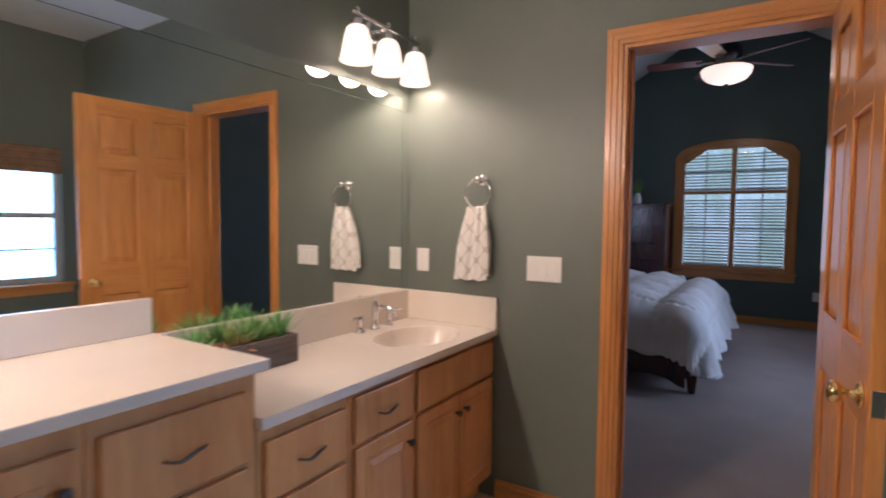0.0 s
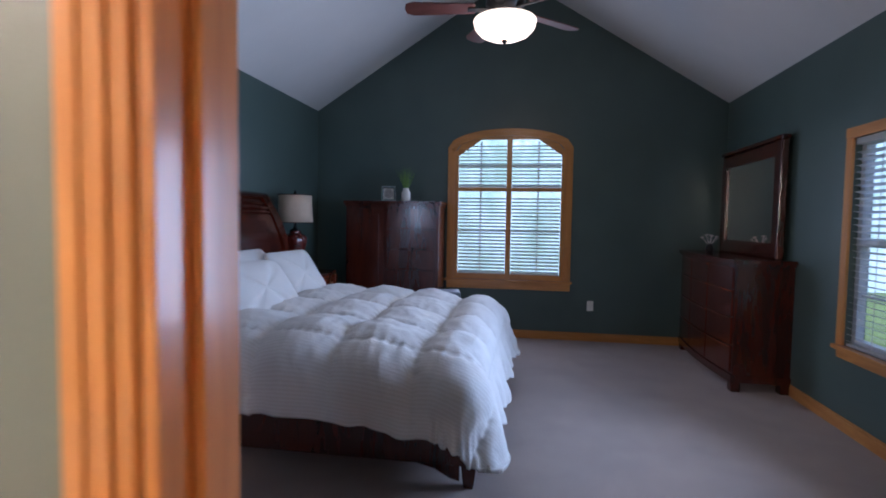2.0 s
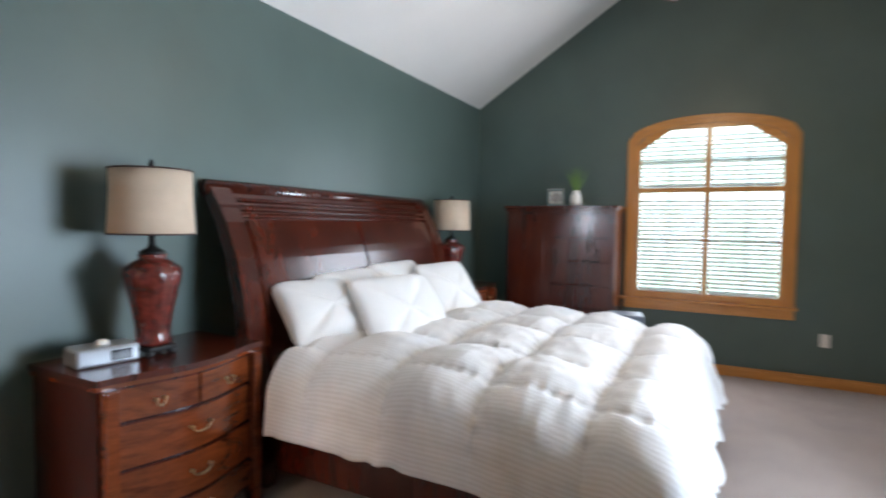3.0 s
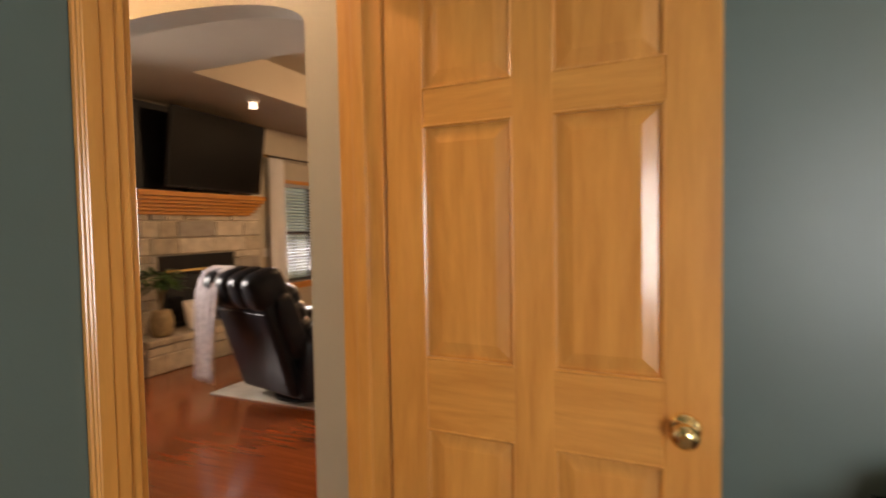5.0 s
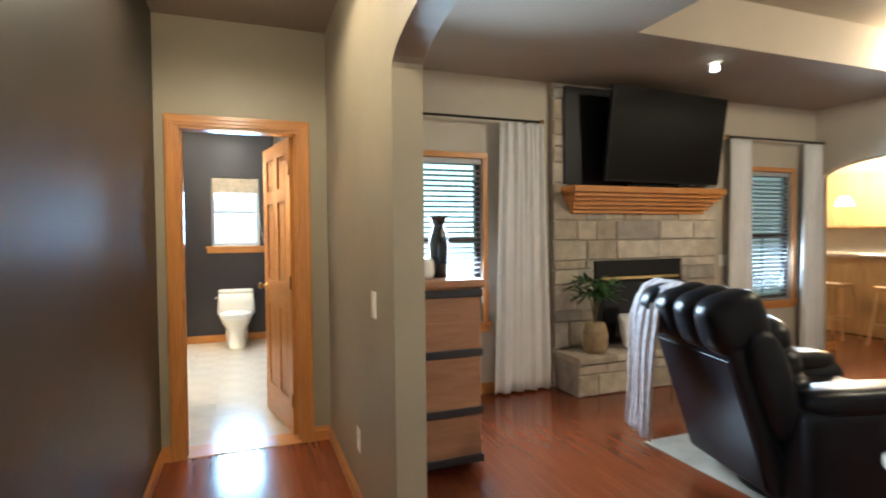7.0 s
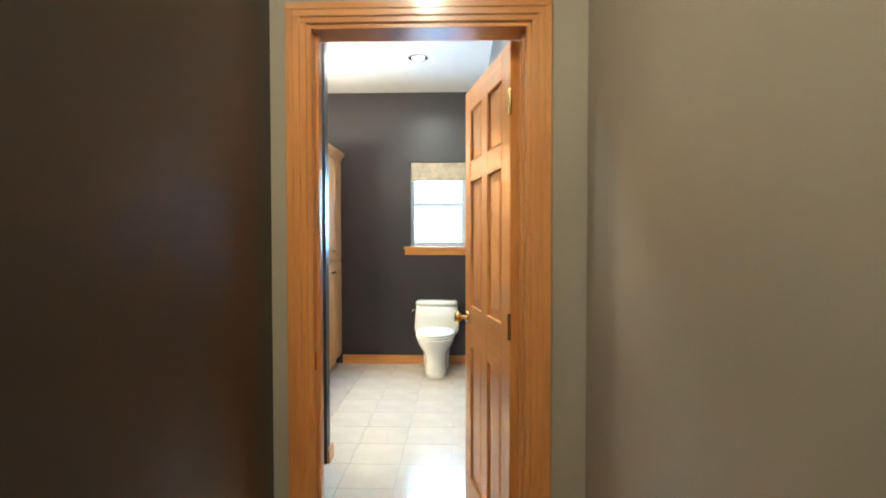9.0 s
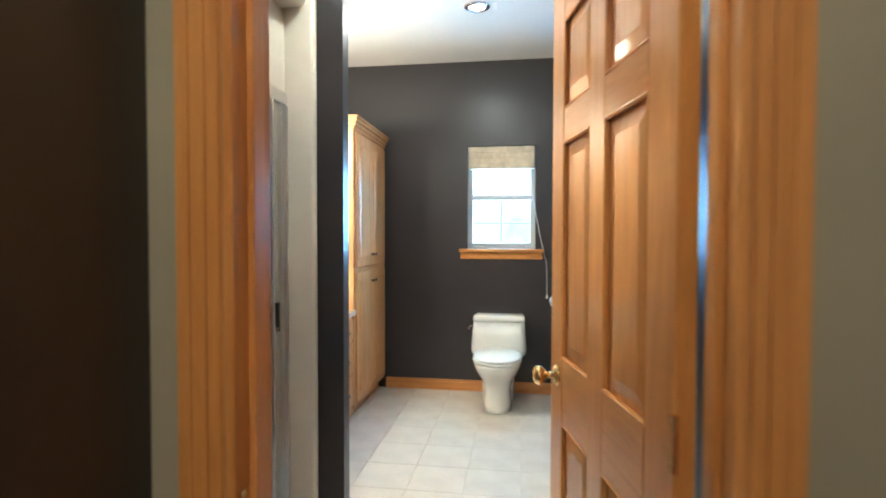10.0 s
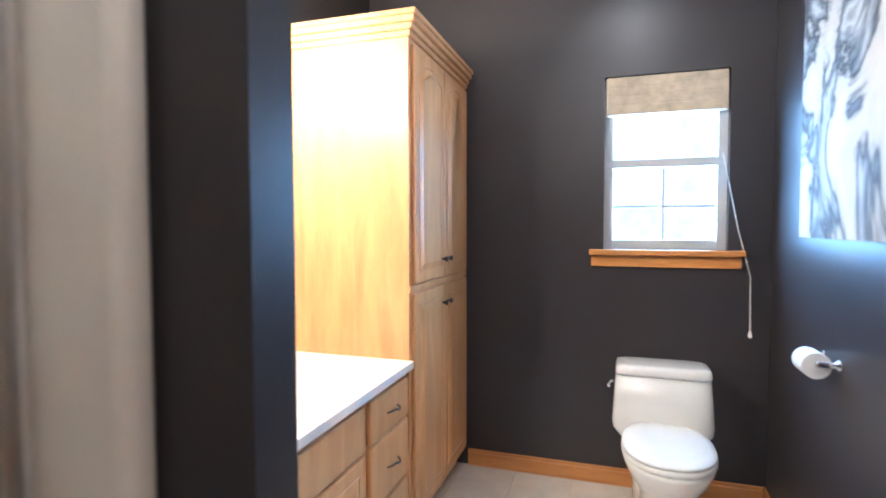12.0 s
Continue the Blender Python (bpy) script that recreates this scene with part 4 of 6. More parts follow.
GREEN = plain("succulent_green", (0.16, 0.38, 0.10), 0.5, 0, 0.35, 20)
PALE = plain("succulent_pale", (0.36, 0.42, 0.13), 0.5, 0, 0.3, 20)
RUSTY = plain("succulent_red", (0.36, 0.16, 0.09), 0.5, 0, 0.3, 20)


def leaf(bm, root, d, length, width, curl=0.15):
    d = d.normalized()
    side = d.cross(Vector((0, 0, 1)))
    side = side.normalized() if side.length > 1e-3 else Vector((1, 0, 0))
    nrm = side.cross(d)
    prev = None
    for f, w in ((0, 0.35), (0.4, 1.0), (0.75, 0.7), (1.0, 0.05)):
        p = root + d * length * f - Vector((0, 0, 1)) * curl * length * f * f
        row = [bm.verts.new(p - side * width * w / 2), bm.verts.new(p + nrm * width * 0.18 * w), bm.verts.new(p + side * width * w / 2)]
        if prev:
            bm.faces.new((prev[0], prev[1], row[1], row[0])), bm.faces.new((prev[1], prev[2], row[2], row[1]))
        prev = row


rng = random.Random(4)
for k, (y, mat, kind) in enumerate(((-0.95, PALE, "rosette"), (-0.985, GREEN, "spike"), (-1.05, GREEN, "spike"), (-1.03, PALE, "rosette"), (-1.10, RUSTY, "rosette"), (-1.15, GREEN, "spike"), (-1.19, RUSTY, "rosette"), (-1.23, PALE, "rosette"), (-1.27, GREEN, "spike"), (-1.31, GREEN, "rosette"), (-0.93, GREEN, "spike"), (-1.12, PALE, "spike"))):
    bm = bmesh.new()
    c = Vector((0.085 + 0.08 * rng.random(), y, 0.895))
    for i in range(44 if kind == "spike" else 24):
        a = i * 2.4
        e = rng.uniform(0.5, 1.35) if kind == "spike" else 0.15 + 0.045 * i
        leaf(bm, c, Vector((math.cos(a) * math.cos(e), math.sin(a) * math.cos(e), math.sin(e))), rng.uniform(0.08, 0.145) if kind == "spike" else 0.075 - 0.0014 * i, 0.008 if kind == "spike" else 0.026, 0.1)
    part("succulent", bm, mat, pl)

pl.location.x, pl.location.y = 0.022, -0.02

# ---- bedroom ----
def grid_mesh(nu, nv, fn, close_u=False):
    bm = bmesh.new()
    lay = bm.loops.layers.uv.new("cloth")
    v = [[bm.verts.new(fn(i / nu, j / nv)) for i in range(nu + (0 if close_u else 1))] for j in range(nv + 1)]
    n = len(v[0])
    for j in range(nv):
        for i in range(nu):
            f = bm.faces.new((v[j][i], v[j][(i + 1) % n], v[j + 1][(i + 1) % n], v[j + 1][i]))
            for lp, (a, b) in zip(f.loops, ((i, j), (i + 1, j), (i + 1, j + 1), (i, j + 1))):
                lp[lay].uv = (a / nu, b / nv)
    return bm


BX0, BX1, BY0, BY1 = -0.80, 1.13, 2.25, 4.20
bed = thing("sleigh_bed", "dark cherry king sleigh bed against the wall", "bed")
HB = [(-0.80, 0.10), (-0.80, 0.60), (-0.815, 0.80), (-0.845, 1.00), (-0.895, 1.20), (-0.965, 1.37), (-1.03, 1.48), (-1.085, 1.55)]


def hb_x(z):
    for (xa, za), (xb, zb) in zip(HB, HB[1:]):
        if z <= zb:
            return xa + (xb - xa) * (z - za) / (zb - za)
    return HB[-1][0]


def board(y0, y1, z0, z1, front, back, n=16):
    """A slice of the curved headboard between two heights."""
    zs = [z0 + (z1 - z0) * k / n for k in range(n + 1)]
    return prism(bmesh.new(), [(hb_x(z) + front, z) for z in zs] + [(max(-1.157, hb_x(z) - back), z) for z in zs[::-1]], "y", y0, y1)


part("headboard", board(2.16, 4.32, 0.12, 1.555, 0.0, 0.05), CHERRY, bed)
for y0, y1 in ((2.12, 2.24), (4.24, 4.36)):
    part("headboard_post", board(y0, y1, 0.0 + 0.10, 1.56, 0.022, 0.065), CHERRY, bed)
for y0, y1 in ((2.27, 3.225), (3.255, 4.21)):
    part("headboard_panel", board(y0, y1, 0.55, 1.39, 0.012, 0.0), CHERRY, bed)
bm = bmesh.new()
for z, r in ((1.415, 0.012), (1.455, 0.016), (1.50, 0.010)):
    tube(bm, [(hb_x(z) + 0.008, 2.13, z), (hb_x(z) + 0.008, 4.35, z)], r, 8)
part("headboard_moulding", bm, CHERRY, bed)
part("headboard_roll", tube(bmesh.new(), [(-1.108, 2.115, 1.558), (-1.108, 4.365, 1.558)], 0.045, 14), CHERRY, bed, "", True)
for y0, y1 in ((BY0 - 0.05, BY0), (BY1, BY1 + 0.05)):
    part("side_rail", new_box(-0.79, BX1, y0, y1, 0.11, 0.44, 0.008), CHERRY, bed)
part("foot_rail", new_box(BX1, BX1 + 0.06, BY0 - 0.02, BY1 + 0.02, 0.11, 0.46, 0.010), CHERRY, bed)
for y in (BY0 - 0.03, BY1 + 0.03):
    bm = lathe(bmesh.new(), [(0.030, 0), (0.040, 0.03), (0.055, 0.14), (0.060, 0.17), (0.058, 0.46), (0.045, 0.475)], (BX1 + 0.03, y, 0), 4)
    bmesh.ops.rotate(bm, cent=(BX1 + 0.03, y, 0), matrix=Matrix.Rotation(radians(45), 3, "Z"), verts=bm.verts)
    part("leg", bm, CHERRY, bed)
    part("leg", new_box(-0.82, -0.74, y - 0.03, y + 0.03, 0, 0.14, 0.006), CHERRY, bed)
    s = 1 if y < 3 else -1
    pts = [(BX1 - 0.02, 0.12), (BX1 - 0.34, 0.12), (BX1 - 0.24, 0.105), (BX1 - 0.15, 0.085), (BX1 - 0.07, 0.04), (BX1 - 0.02, 0.03)]
    part("bracket", prism(bmesh.new(), pts, "y", y - 0.012 + s * 0.005, y + 0.012 + s * 0.005), CHERRY, bed)
part("mattress", new_box(-0.78, BX1 - 0.01, BY0 + 0.005, BY1 - 0.005, 0.30, 0.665, 0.05, 3), COTTON, bed, "white mattress")


def duvet_cloth():
    """White cotton with woven satin stripes."""
    m, t, b = nodes_of("striped_duvet")
    v = mapping(t, (1, 1, 1))
    cloth = mapping(t, (2.3, 4.4, 1), "UV")
    w = t.nodes.new("ShaderNodeTexWave")
    w.bands_direction = "Y"
    w.inputs["Scale"].default_value, w.inputs["Distortion"].default_value = 11.0, 0.5
    w.inputs["Detail Scale"].default_value = 1.0
    t.links.new(cloth, w.inputs["Vector"])
    t.links.new(ramp(t, w.outputs["Fac"], ((0.30, (0.69, 0.675, 0.655)), (0.70, (0.755, 0.745, 0.735)))), b.inputs["Base Color"])
    b.inputs["Roughness"].default_value = 0.75
    b.inputs["Sheen Weight"].default_value = 0.25
    n = noise_tex(t, v, 9.0, 5, 0.6, 0.6)
    bump(t, b, n, 0.35, 0.02)
    return m


def duvet(i, j):
    """Sheet laid over the bed: nearest point of the mattress, then a rounded fall."""
    x, y = -0.60 + i * (BX1 + 0.47 + 0.60), (BY0 - 0.43) + j * (BY1 - BY0 + 0.86)
    cx, cy = min(x, BX1 - 0.15), min(max(y, BY0 + 0.09), BY1 - 0.09)
    d = Vector((x - cx, y - cy))
    k = d.length
    n = d / k if k > 1e-6 else Vector((0, 0))
    r = 0.25
    a = min(k / r, math.pi / 2)
    fall = max(0.0, k - r * math.pi / 2)
    along = (x * abs(n.y) + y * abs(n.x))
    wave = 0.020 * math.sin(along * 17 + 2 * math.sin(along * 5)) + 0.014 * math.sin(along * 38 + 1.5 * math.sin(along * 9))
    corner = 2 * abs(n.x * n.y)
    out = r * math.sin(a) * (1 + 0.4 * corner) + 0.22 * fall + wave * min(1, fall * 5) * (1 - 0.6 * corner)
    # quilting: channels both ways, the cross seams softer
    sx, sy = math.sin(math.pi * (x - 0.02) / 0.43), math.sin(math.pi * (y - BY0 - 0.03) / 0.48)
    su, sv = abs(sx) ** 0.5, abs(sy) ** 0.5
    near = max(0.0, 1 - 3.2 * min(abs(sx), abs(sy)))
    pucker = near * 0.006 * math.sin((x if abs(sy) < abs(sx) else y) * 95 + 4 * noise.noise(Vector((x * 5, y * 5, 1))))
    puff = 0.078 * su * (0.25 + 0.75 * sv) + 0.028 * noise.noise(Vector((x * 2.3, y * 2.3, 0.3))) + 0.014 * noise.noise(Vector((x * 7, y * 7, 4))) + 0.007 * noise.noise(Vector((x * 19, y * 13, 7))) + pucker
    drop = r * (1 - math.cos(a)) + fall * 0.97
    sag = min(1.0, max(0.0, (x - 0.35) / 0.6))
    z = 0.725 - 0.06 * sag * sag * (3 - 2 * sag) + puff * math.cos(a * 0.8) - drop
    off = n * (out + 0.6 * puff * math.sin(a)) if k > 1e-6 else Vector((0, 0))
    hem = 0.012 * math.sin(along * 21) * min(1, fall * 6)
    return (cx + off.x, cy + off.y, max(z + hem, 0.20))


du = part("duvet", grid_mesh(170, 190, duvet), duvet_cloth(), None, "", True)
tagged(du, "puffy white quilted duvet with satin stripes on the bed", "bedding")
mod = du.modifiers.new("thick", "SOLIDIFY")
mod.thickness, mod.offset = 0.02, -1
PILLOW = plain("pillow_cotton", (0.70, 0.685, 0.66), 0.85, 0, 0.04, 4.0, 0.25, 25, sheen=0.2)


def pillow(place, w, h, th, tilt, yaw, label):
    def f(i, j):
        a, b = 2 * math.pi * i, math.pi * (j - 0.5)
        ca, sa = math.cos(a), math.sin(a)
        p = 0.38
        sq = lambda v: math.copysign(abs(v) ** p, v)
        c = abs(math.cos(b)) ** 0.8
        y, z = sq(ca) * c * w / 2, sq(sa) * c * h / 2
        corner = (abs(ca * sa) * 2) ** 2 * c
        wr = 0.014 * noise.noise(Vector((y * 6 + place[1], z * 6, place[0] * 9))) + 0.006 * noise.noise(Vector((y * 17 + place[1], z * 15, place[0] * 5)))
        return (math.copysign(abs(math.sin(b)) ** 0.7, b) * th / 2 * (1 - 0.55 * corner) + wr, y * (1 + 0.09 * corner), z * (1 + 0.09 * corner))
    ob = part("pillow", grid_mesh(48, 20, f, True), PILLOW, None, "", True)
    ob.matrix_world = pose(*place) @ pose(0, 0, 0, 0, -tilt, yaw)
    return tagged(ob, label, "pillow", "pillows on the bed")


pillow((-0.64, 2.55, 0.89), 0.56, 0.40, 0.18, 42, -14, "plump white pillow leaning on the headboard")
pillow((-0.64, 2.86, 0.905), 0.62, 0.44, 0.19, 42, 4, "plump white pillow leaning on another pillow")
pillow((-0.68, 3.46, 0.905), 0.66, 0.46, 0.19, 38, 0, "plump white pillow leaning on the headboard")
pillow((-0.35, 2.88, 0.855), 0.60, 0.50, 0.16, 38, -16, "square white cushion leaning on the pillows")
pillow((-0.46, 3.72, 0.88), 0.56, 0.48, 0.16, 34, -10, "square white cushion leaning on the pillows")


def wavy(y0, y1, x, back, amp, z0, z1, phase=0.0, way=1, n=24, cycles=1.0):
    """Block whose front follows a serpentine line."""
    ys = [y0 + (y1 - y0) * k / n for k in range(n + 1)]
    mid, half = (WAVE[0] + WAVE[1]) / 2, (WAVE[1] - WAVE[0]) / 2
    pts = [(x + way * amp * math.cos(math.pi * cycles * (y - mid) / half + phase), y) for y in ys]
    return prism(bmesh.new(), pts + [(back, y1), (back, y0)], "z", z0, z1)


def bail(parent, x, y, z, way=1, w=0.04):
    bm = bmesh.new()
    for s in (-1, 1):
        tube(bm, [(x, y + s * w, z), (x + way * 0.014, y + s * w, z)], 0.007, 8)
    tube(bm, [(x + way * 0.012, y + w * math.cos(math.pi * k / 10), z - 0.028 * math.sin(math.pi * k / 10)) for k in range(11)], 0.0035, 6)
    part("bail_pull", bm, ANTIQUE, parent, "antiqued brass bail pull", True)


ANTIQUE = plain("antique_brass", (0.42, 0.30, 0.16), 0.3, 1.0, 0.2, 40)
CHERRY2 = timber("warm_cherry", (0.045, 0.008, 0.003), (0.26, 0.058, 0.015), (6, 0.9, 6), 0.2, 0.6)
for y0, wide, lab in ((1.325, 0.775, "dark cherry serpentine nightstand beside the bed"), (4.42, 0.74, "dark cherry serpentine nightstand in the corner")):
    y1 = y0 + wide
    WAVE = (y0, y1)
    ns = thing("nightstand", lab, "nightstand", group="nightstands")
    part("body", wavy(y0 + 0.015, y1 - 0.015, -0.672, -1.145, 0.034, 0.09, 0.765), CHERRY, ns)
    part("top", wavy(y0, y1, -0.640, -1.150, 0.038, 0.775, 0.80), CHERRY, ns)
    part("top_moulding", wavy(y0 + 0.006, y1 - 0.006, -0.652, -1.148, 0.038, 0.755, 0.775), CHERRY2, ns)
    for z0, z1, halves in ((0.62, 0.745, 2), (0.435, 0.605, 1), (0.25, 0.42, 1), (0.11, 0.235, 1)):
        for k in range(halves):
            a, b = y0 + 0.055 + k * (y1 - y0 - 0.11) / halves + 0.005, y0 + 0.055 + (k + 1) * (y1 - y0 - 0.11) / halves - 0.005
            d = part("drawer_front", wavy(a, b, -0.662, -0.74, 0.036, z0, z1), CHERRY2, ns)
            part("drawer_bead", wavy(a, b, -0.656, -0.72, 0.036, z1, z1 + 0.008), CHERRY, d)
            if halves == 2:
                bail(d, -0.650, (a + b) / 2, (z0 + z1) / 2, 1, 0.018)
            else:
                bail(d, -0.627, (a + b) / 2, (z0 + z1) / 2 + 0.01, 1, 0.045)
    for y in (y0 + 0.045, y1 - 0.045):
        part("corner_post", new_box(-0.70, -0.655, y - 0.025, y + 0.025, 0.02, 0.755, 0.008), CHERRY2, ns)
        for x in (-0.69, -1.11):
            part("foot", new_box(x - 0.03, x + 0.03, y - 0.03, y + 0.03, 0, 0.09, 0.01), CHERRY, ns)
SHADE = plain("linen_shade", (0.56, 0.44, 0.33), 0.9, 0, 0.06, 10, 0.35, 180)
REDVASE = plain("red_crackle_glaze", (0.12, 0.018, 0.013), 0.12, 0, 0.6, 26, 1.0, 34, coat=0.8)
for y, lab in ((1.69, "red glazed urn table lamp with linen shade on the nightstand"), (4.60, "red glazed urn table lamp with linen shade in the corner")):
    la = thing("table_lamp", lab, "lamp", (-0.90, y, 0.80), 0, "bedside lamps")
    part("base", new_box(-0.068, 0.068, -0.068, 0.068, 0.018, 0.04, 0.008), BLACKM, la)
    for sx in (-1, 1):
        for sy in (-1, 1):
            part("foot", new_box(sx * 0.05 - 0.016, sx * 0.05 + 0.016, sy * 0.05 - 0.016, sy * 0.05 + 0.016, 0, 0.02, 0.006), BLACKM, la)
    urn = lathe(bmesh.new(), [(0.066, 0.04), (0.074, 0.055), (0.066, 0.075), (0.070, 0.12), (0.086, 0.21), (0.108, 0.30), (0.118, 0.345), (0.114, 0.375), (0.085, 0.40), (0.058, 0.412), (0.054, 0.425), (0.062, 0.435)], seg=48)
    for v in urn.verts:
        lobe = 1 - 0.055 * abs(math.cos(4 * math.atan2(v.co.y, v.co.x))) ** 6 * min(1.0, max(0.0, (v.co.z - 0.06) * 8))
        v.co.x, v.co.y = v.co.x * lobe, v.co.y * lobe
    part("urn", urn, REDVASE, la, "", True)
    part("neck", lathe(bmesh.new(), [(0.052, 0.435), (0.050, 0.45), (0.022, 0.462), (0.014, 0.48), (0.013, 0.53)], seg=18), BLACKM, la, "", True)
    part("shade", lathe(bmesh.new(), [(0.170, 0.520), (0.176, 0.523), (0.170, 0.60), (0.165, 0.70), (0.165, 0.798), (0.162, 0.798), (0.162, 0.70), (0.167, 0.60), (0.172, 0.525)], seg=40, squash=0.97), SHADE, la, "beige linen drum shade", True)
    bm = bmesh.new()
    for r, z in ((0.176, 0.523), (0.166, 0.798)):
        tube(bm, [(r * math.cos(2 * math.pi * k / 40), 0.97 * r * math.sin(2 * math.pi * k / 40), z) for k in range(40)], 0.004, 6, True)
    part("shade_trim", bm, plain("dark_trim", (0.05, 0.02, 0.015), 0.7), la)
    part("finial", lathe(bmesh.new(), [(0.006, 0.79), (0.014, 0.81), (0.011, 0.83), (0.003, 0.845)], seg=12), BLACKM, la)
clock = thing("clock_radio", "silver clock radio with a dark display on the nightstand", "clock", (-0.93, 1.49, 0.80), -10)
part("case", new_box(-0.07, 0.07, -0.115, 0.115, 0.0, 0.075, 0.012), plain("silver_case", (0.34, 0.36, 0.38), 0.3, 0.5, 0.05), clock, "silver plastic case")
part("display", new_box(0.068, 0.073, 0.005, 0.085, 0.016, 0.058, 0.002), plain("dark_display", (0.01, 0.012, 0.02), 0.1), clock)
part("dial", lathe(bmesh.new(), [(0.022, 0.075), (0.022, 0.09), (0.018, 0.093)], seg=20), PLASTIC, clock)

# chest with a door and drawers
ch = thing("chest", "tall dark cherry chest with a door and drawers", "chest of drawers")
part("body", new_box(-0.62, 0.446, 5.315, 5.785, 0.09, 1.53, 0.004), CHERRY, ch)
part("top", new_box(-0.645, 0.471, 5.28, 5.79, 1.545, 1.575, 0.008), CHERRY, ch)
part("cornice", new_box(-0.632, 0.458, 5.298, 5.788, 1.515, 1.545, 0.006), CHERRY, ch)
dr = part("door", new_box(-0.59, -0.17, 5.297, 5.318, 0.14, 1.49, 0.005), CHERRY, ch)
part("door_panel", new_box(-0.53, -0.23, 5.290, 5.300, 0.22, 1.42, 0.005), CHERRY, dr)
for k in range(6):
    z0 = 0.14 + k * 0.227
    d = part("drawer_front", new_box(-0.15, 0.415, 5.292, 5.318, z0, z0 + 0.215, 0.006), CHERRY, ch)
    part("drawer_lip", new_box(-0.15, 0.415, 5.287, 5.293, z0 + 0.203, z0 + 0.213, 0.002, 1), CHERRY, d)
for x in (-0.58, 0.40):
    for y in (5.34, 5.75):
        part("foot", new_box(x - 0.035, x + 0.035, y - 0.03, y + 0.03, 0, 0.09, 0.008), CHERRY, ch)
ph = thing("photo_frame", "silver photo frame standing on the chest", "picture frame", (-0.16, 5.45, 1.575), 0)
bm = bmesh.new()
for a in ((-0.085, 0.085, 0.0, 0.025), (-0.085, 0.085, 0.145, 0.17), (-0.085, -0.06, 0.025, 0.145), (0.06, 0.085, 0.025, 0.145)):
    box(bm, a[0], a[1], -0.012, 0.012, a[2], a[3], 0.003, 1)
part("frame", bm, CHROME, ph)
part("picture", new_box(-0.06, 0.06, 0.0, 0.006, 0.025, 0.145), plain("pale_print", (0.55, 0.53, 0.48), 0.6, 0, 0.4, 30), ph)
bm = lathe(bmesh.new(), [(0.05, 0), (0.05, 0.002), (0.045, 0.003)], seg=24)
bmesh.ops.transform(bm, matrix=Matrix.Translation((0, -0.001, 0.085)) @ Matrix.Rotation(radians(90), 4, "X"), verts=bm.verts)
part("round_print", bm, plain("grey_print", (0.30, 0.28, 0.26), 0.6, 0, 0.4, 40), ph)
va = thing("vase_of_grass", "small white vase with upright green grass", "vase", (0.04, 5.45, 1.575), 0)
part("vase", lathe(bmesh.new(), [(0.045, 0), (0.052, 0.02), (0.052, 0.10), (0.035, 0.125), (0.036, 0.15), (0.030, 0.15), (0.028, 0.12)], seg=24), CERAMIC, va, "", True)
bm = bmesh.new()
for k in range(70):
    a, e = rng.uniform(0, 6.28), rng.uniform(1.1, 1.52)
    leaf(bm, Vector((0.015 * math.cos(a), 0.015 * math.sin(a), 0.12)), Vector((math.cos(a) * math.cos(e), math.sin(a) * math.cos(e), math.sin(e))), rng.uniform(0.18, 0.30), 0.006, 0.05)
part("grass", bm, plain("grass_blade", (0.16, 0.30, 0.07), 0.6, 0, 0.3, 30), va)
hm = thing("storage_bin", "white bin with a dark lid beyond the bed", "bin", (0.63, 4.78, 0), 12)
part("bin", new_box(-0.13, 0.13, -0.12, 0.12, 0.0, 0.60, 0.02), PLASTIC, hm)
part("lid", new_box(-0.135, 0.135, -0.125, 0.125, 0.60, 0.665, 0.015), plain("slate_lid", (0.10, 0.12, 0.15), 0.4), hm)

# dresser with mirror
dz = thing("dresser", "dark cherry bow-front dresser against the wall", "dresser")
WAVE = (4.14, 5.70)
DB = dict(amp=0.05, way=-1, cycles=0.5)
part("body", wavy(4.17, 5.67, 3.10, 3.535, z0=0.12, z1=1.045, **DB), CHERRY, dz)
part("top", wavy(4.14, 5.70, 3.065, 3.538, z0=1.055, z1=1.085, **DB), CHERRY, dz)
part("top_moulding", wavy(4.155, 5.685, 3.08, 3.537, z0=1.035, z1=1.055, **DB), CHERRY, dz)
part("plinth", wavy(4.155, 5.685, 3.085, 3.536, z0=0.08, z1=0.14, **DB), CHERRY, dz)
for c in range(3):
    a, b = 4.20 + c * 0.487, 4.20 + (c + 1) * 0.487 - 0.02
    for z0, z1 in ((0.85, 1.02), (0.62, 0.835), (0.39, 0.605), (0.16, 0.375)):
        d = part("drawer_front", wavy(a, b, 3.088, 3.15, z0=z0, z1=z1, **DB), CHERRY, dz)
        # Lips in lighter cherry put the highlights of the drawer tops into colour.
        part("drawer_lip", wavy(a + 0.01, b - 0.01, 3.080, 3.12, z0=z1 - 0.014, z1=z1 - 0.004, **DB), CHERRY2, d)
for y in (4.20, 5.64):
    for x in (3.13, 3.50):
        part("foot", new_box(x - 0.04, x + 0.035, y - 0.045, y + 0.045, 0, 0.10, 0.01), CHERRY, dz)
dm = thing("dresser_mirror", "dark cherry framed mirror standing on the dresser", "mirror", (3.47, 4.95, 1.085), 0)
bm = bmesh.new()
MW, MH = 0.60, 0.98
for a in ((-MW, MW, 0.0, 0.13), (-MW, MW, MH - 0.12, MH)):
    box(bm, -0.03, 0.03, a[0], a[1], a[2], a[3], 0.012)
part("frame_rail", bm, CHERRY, dm)
for s in (-1, 1):
    part("frame_post", new_box(-0.032, 0.032, s * MW - 0.06, s * MW + 0.06, 0, MH + 0.01, 0.014), CHERRY, dm)
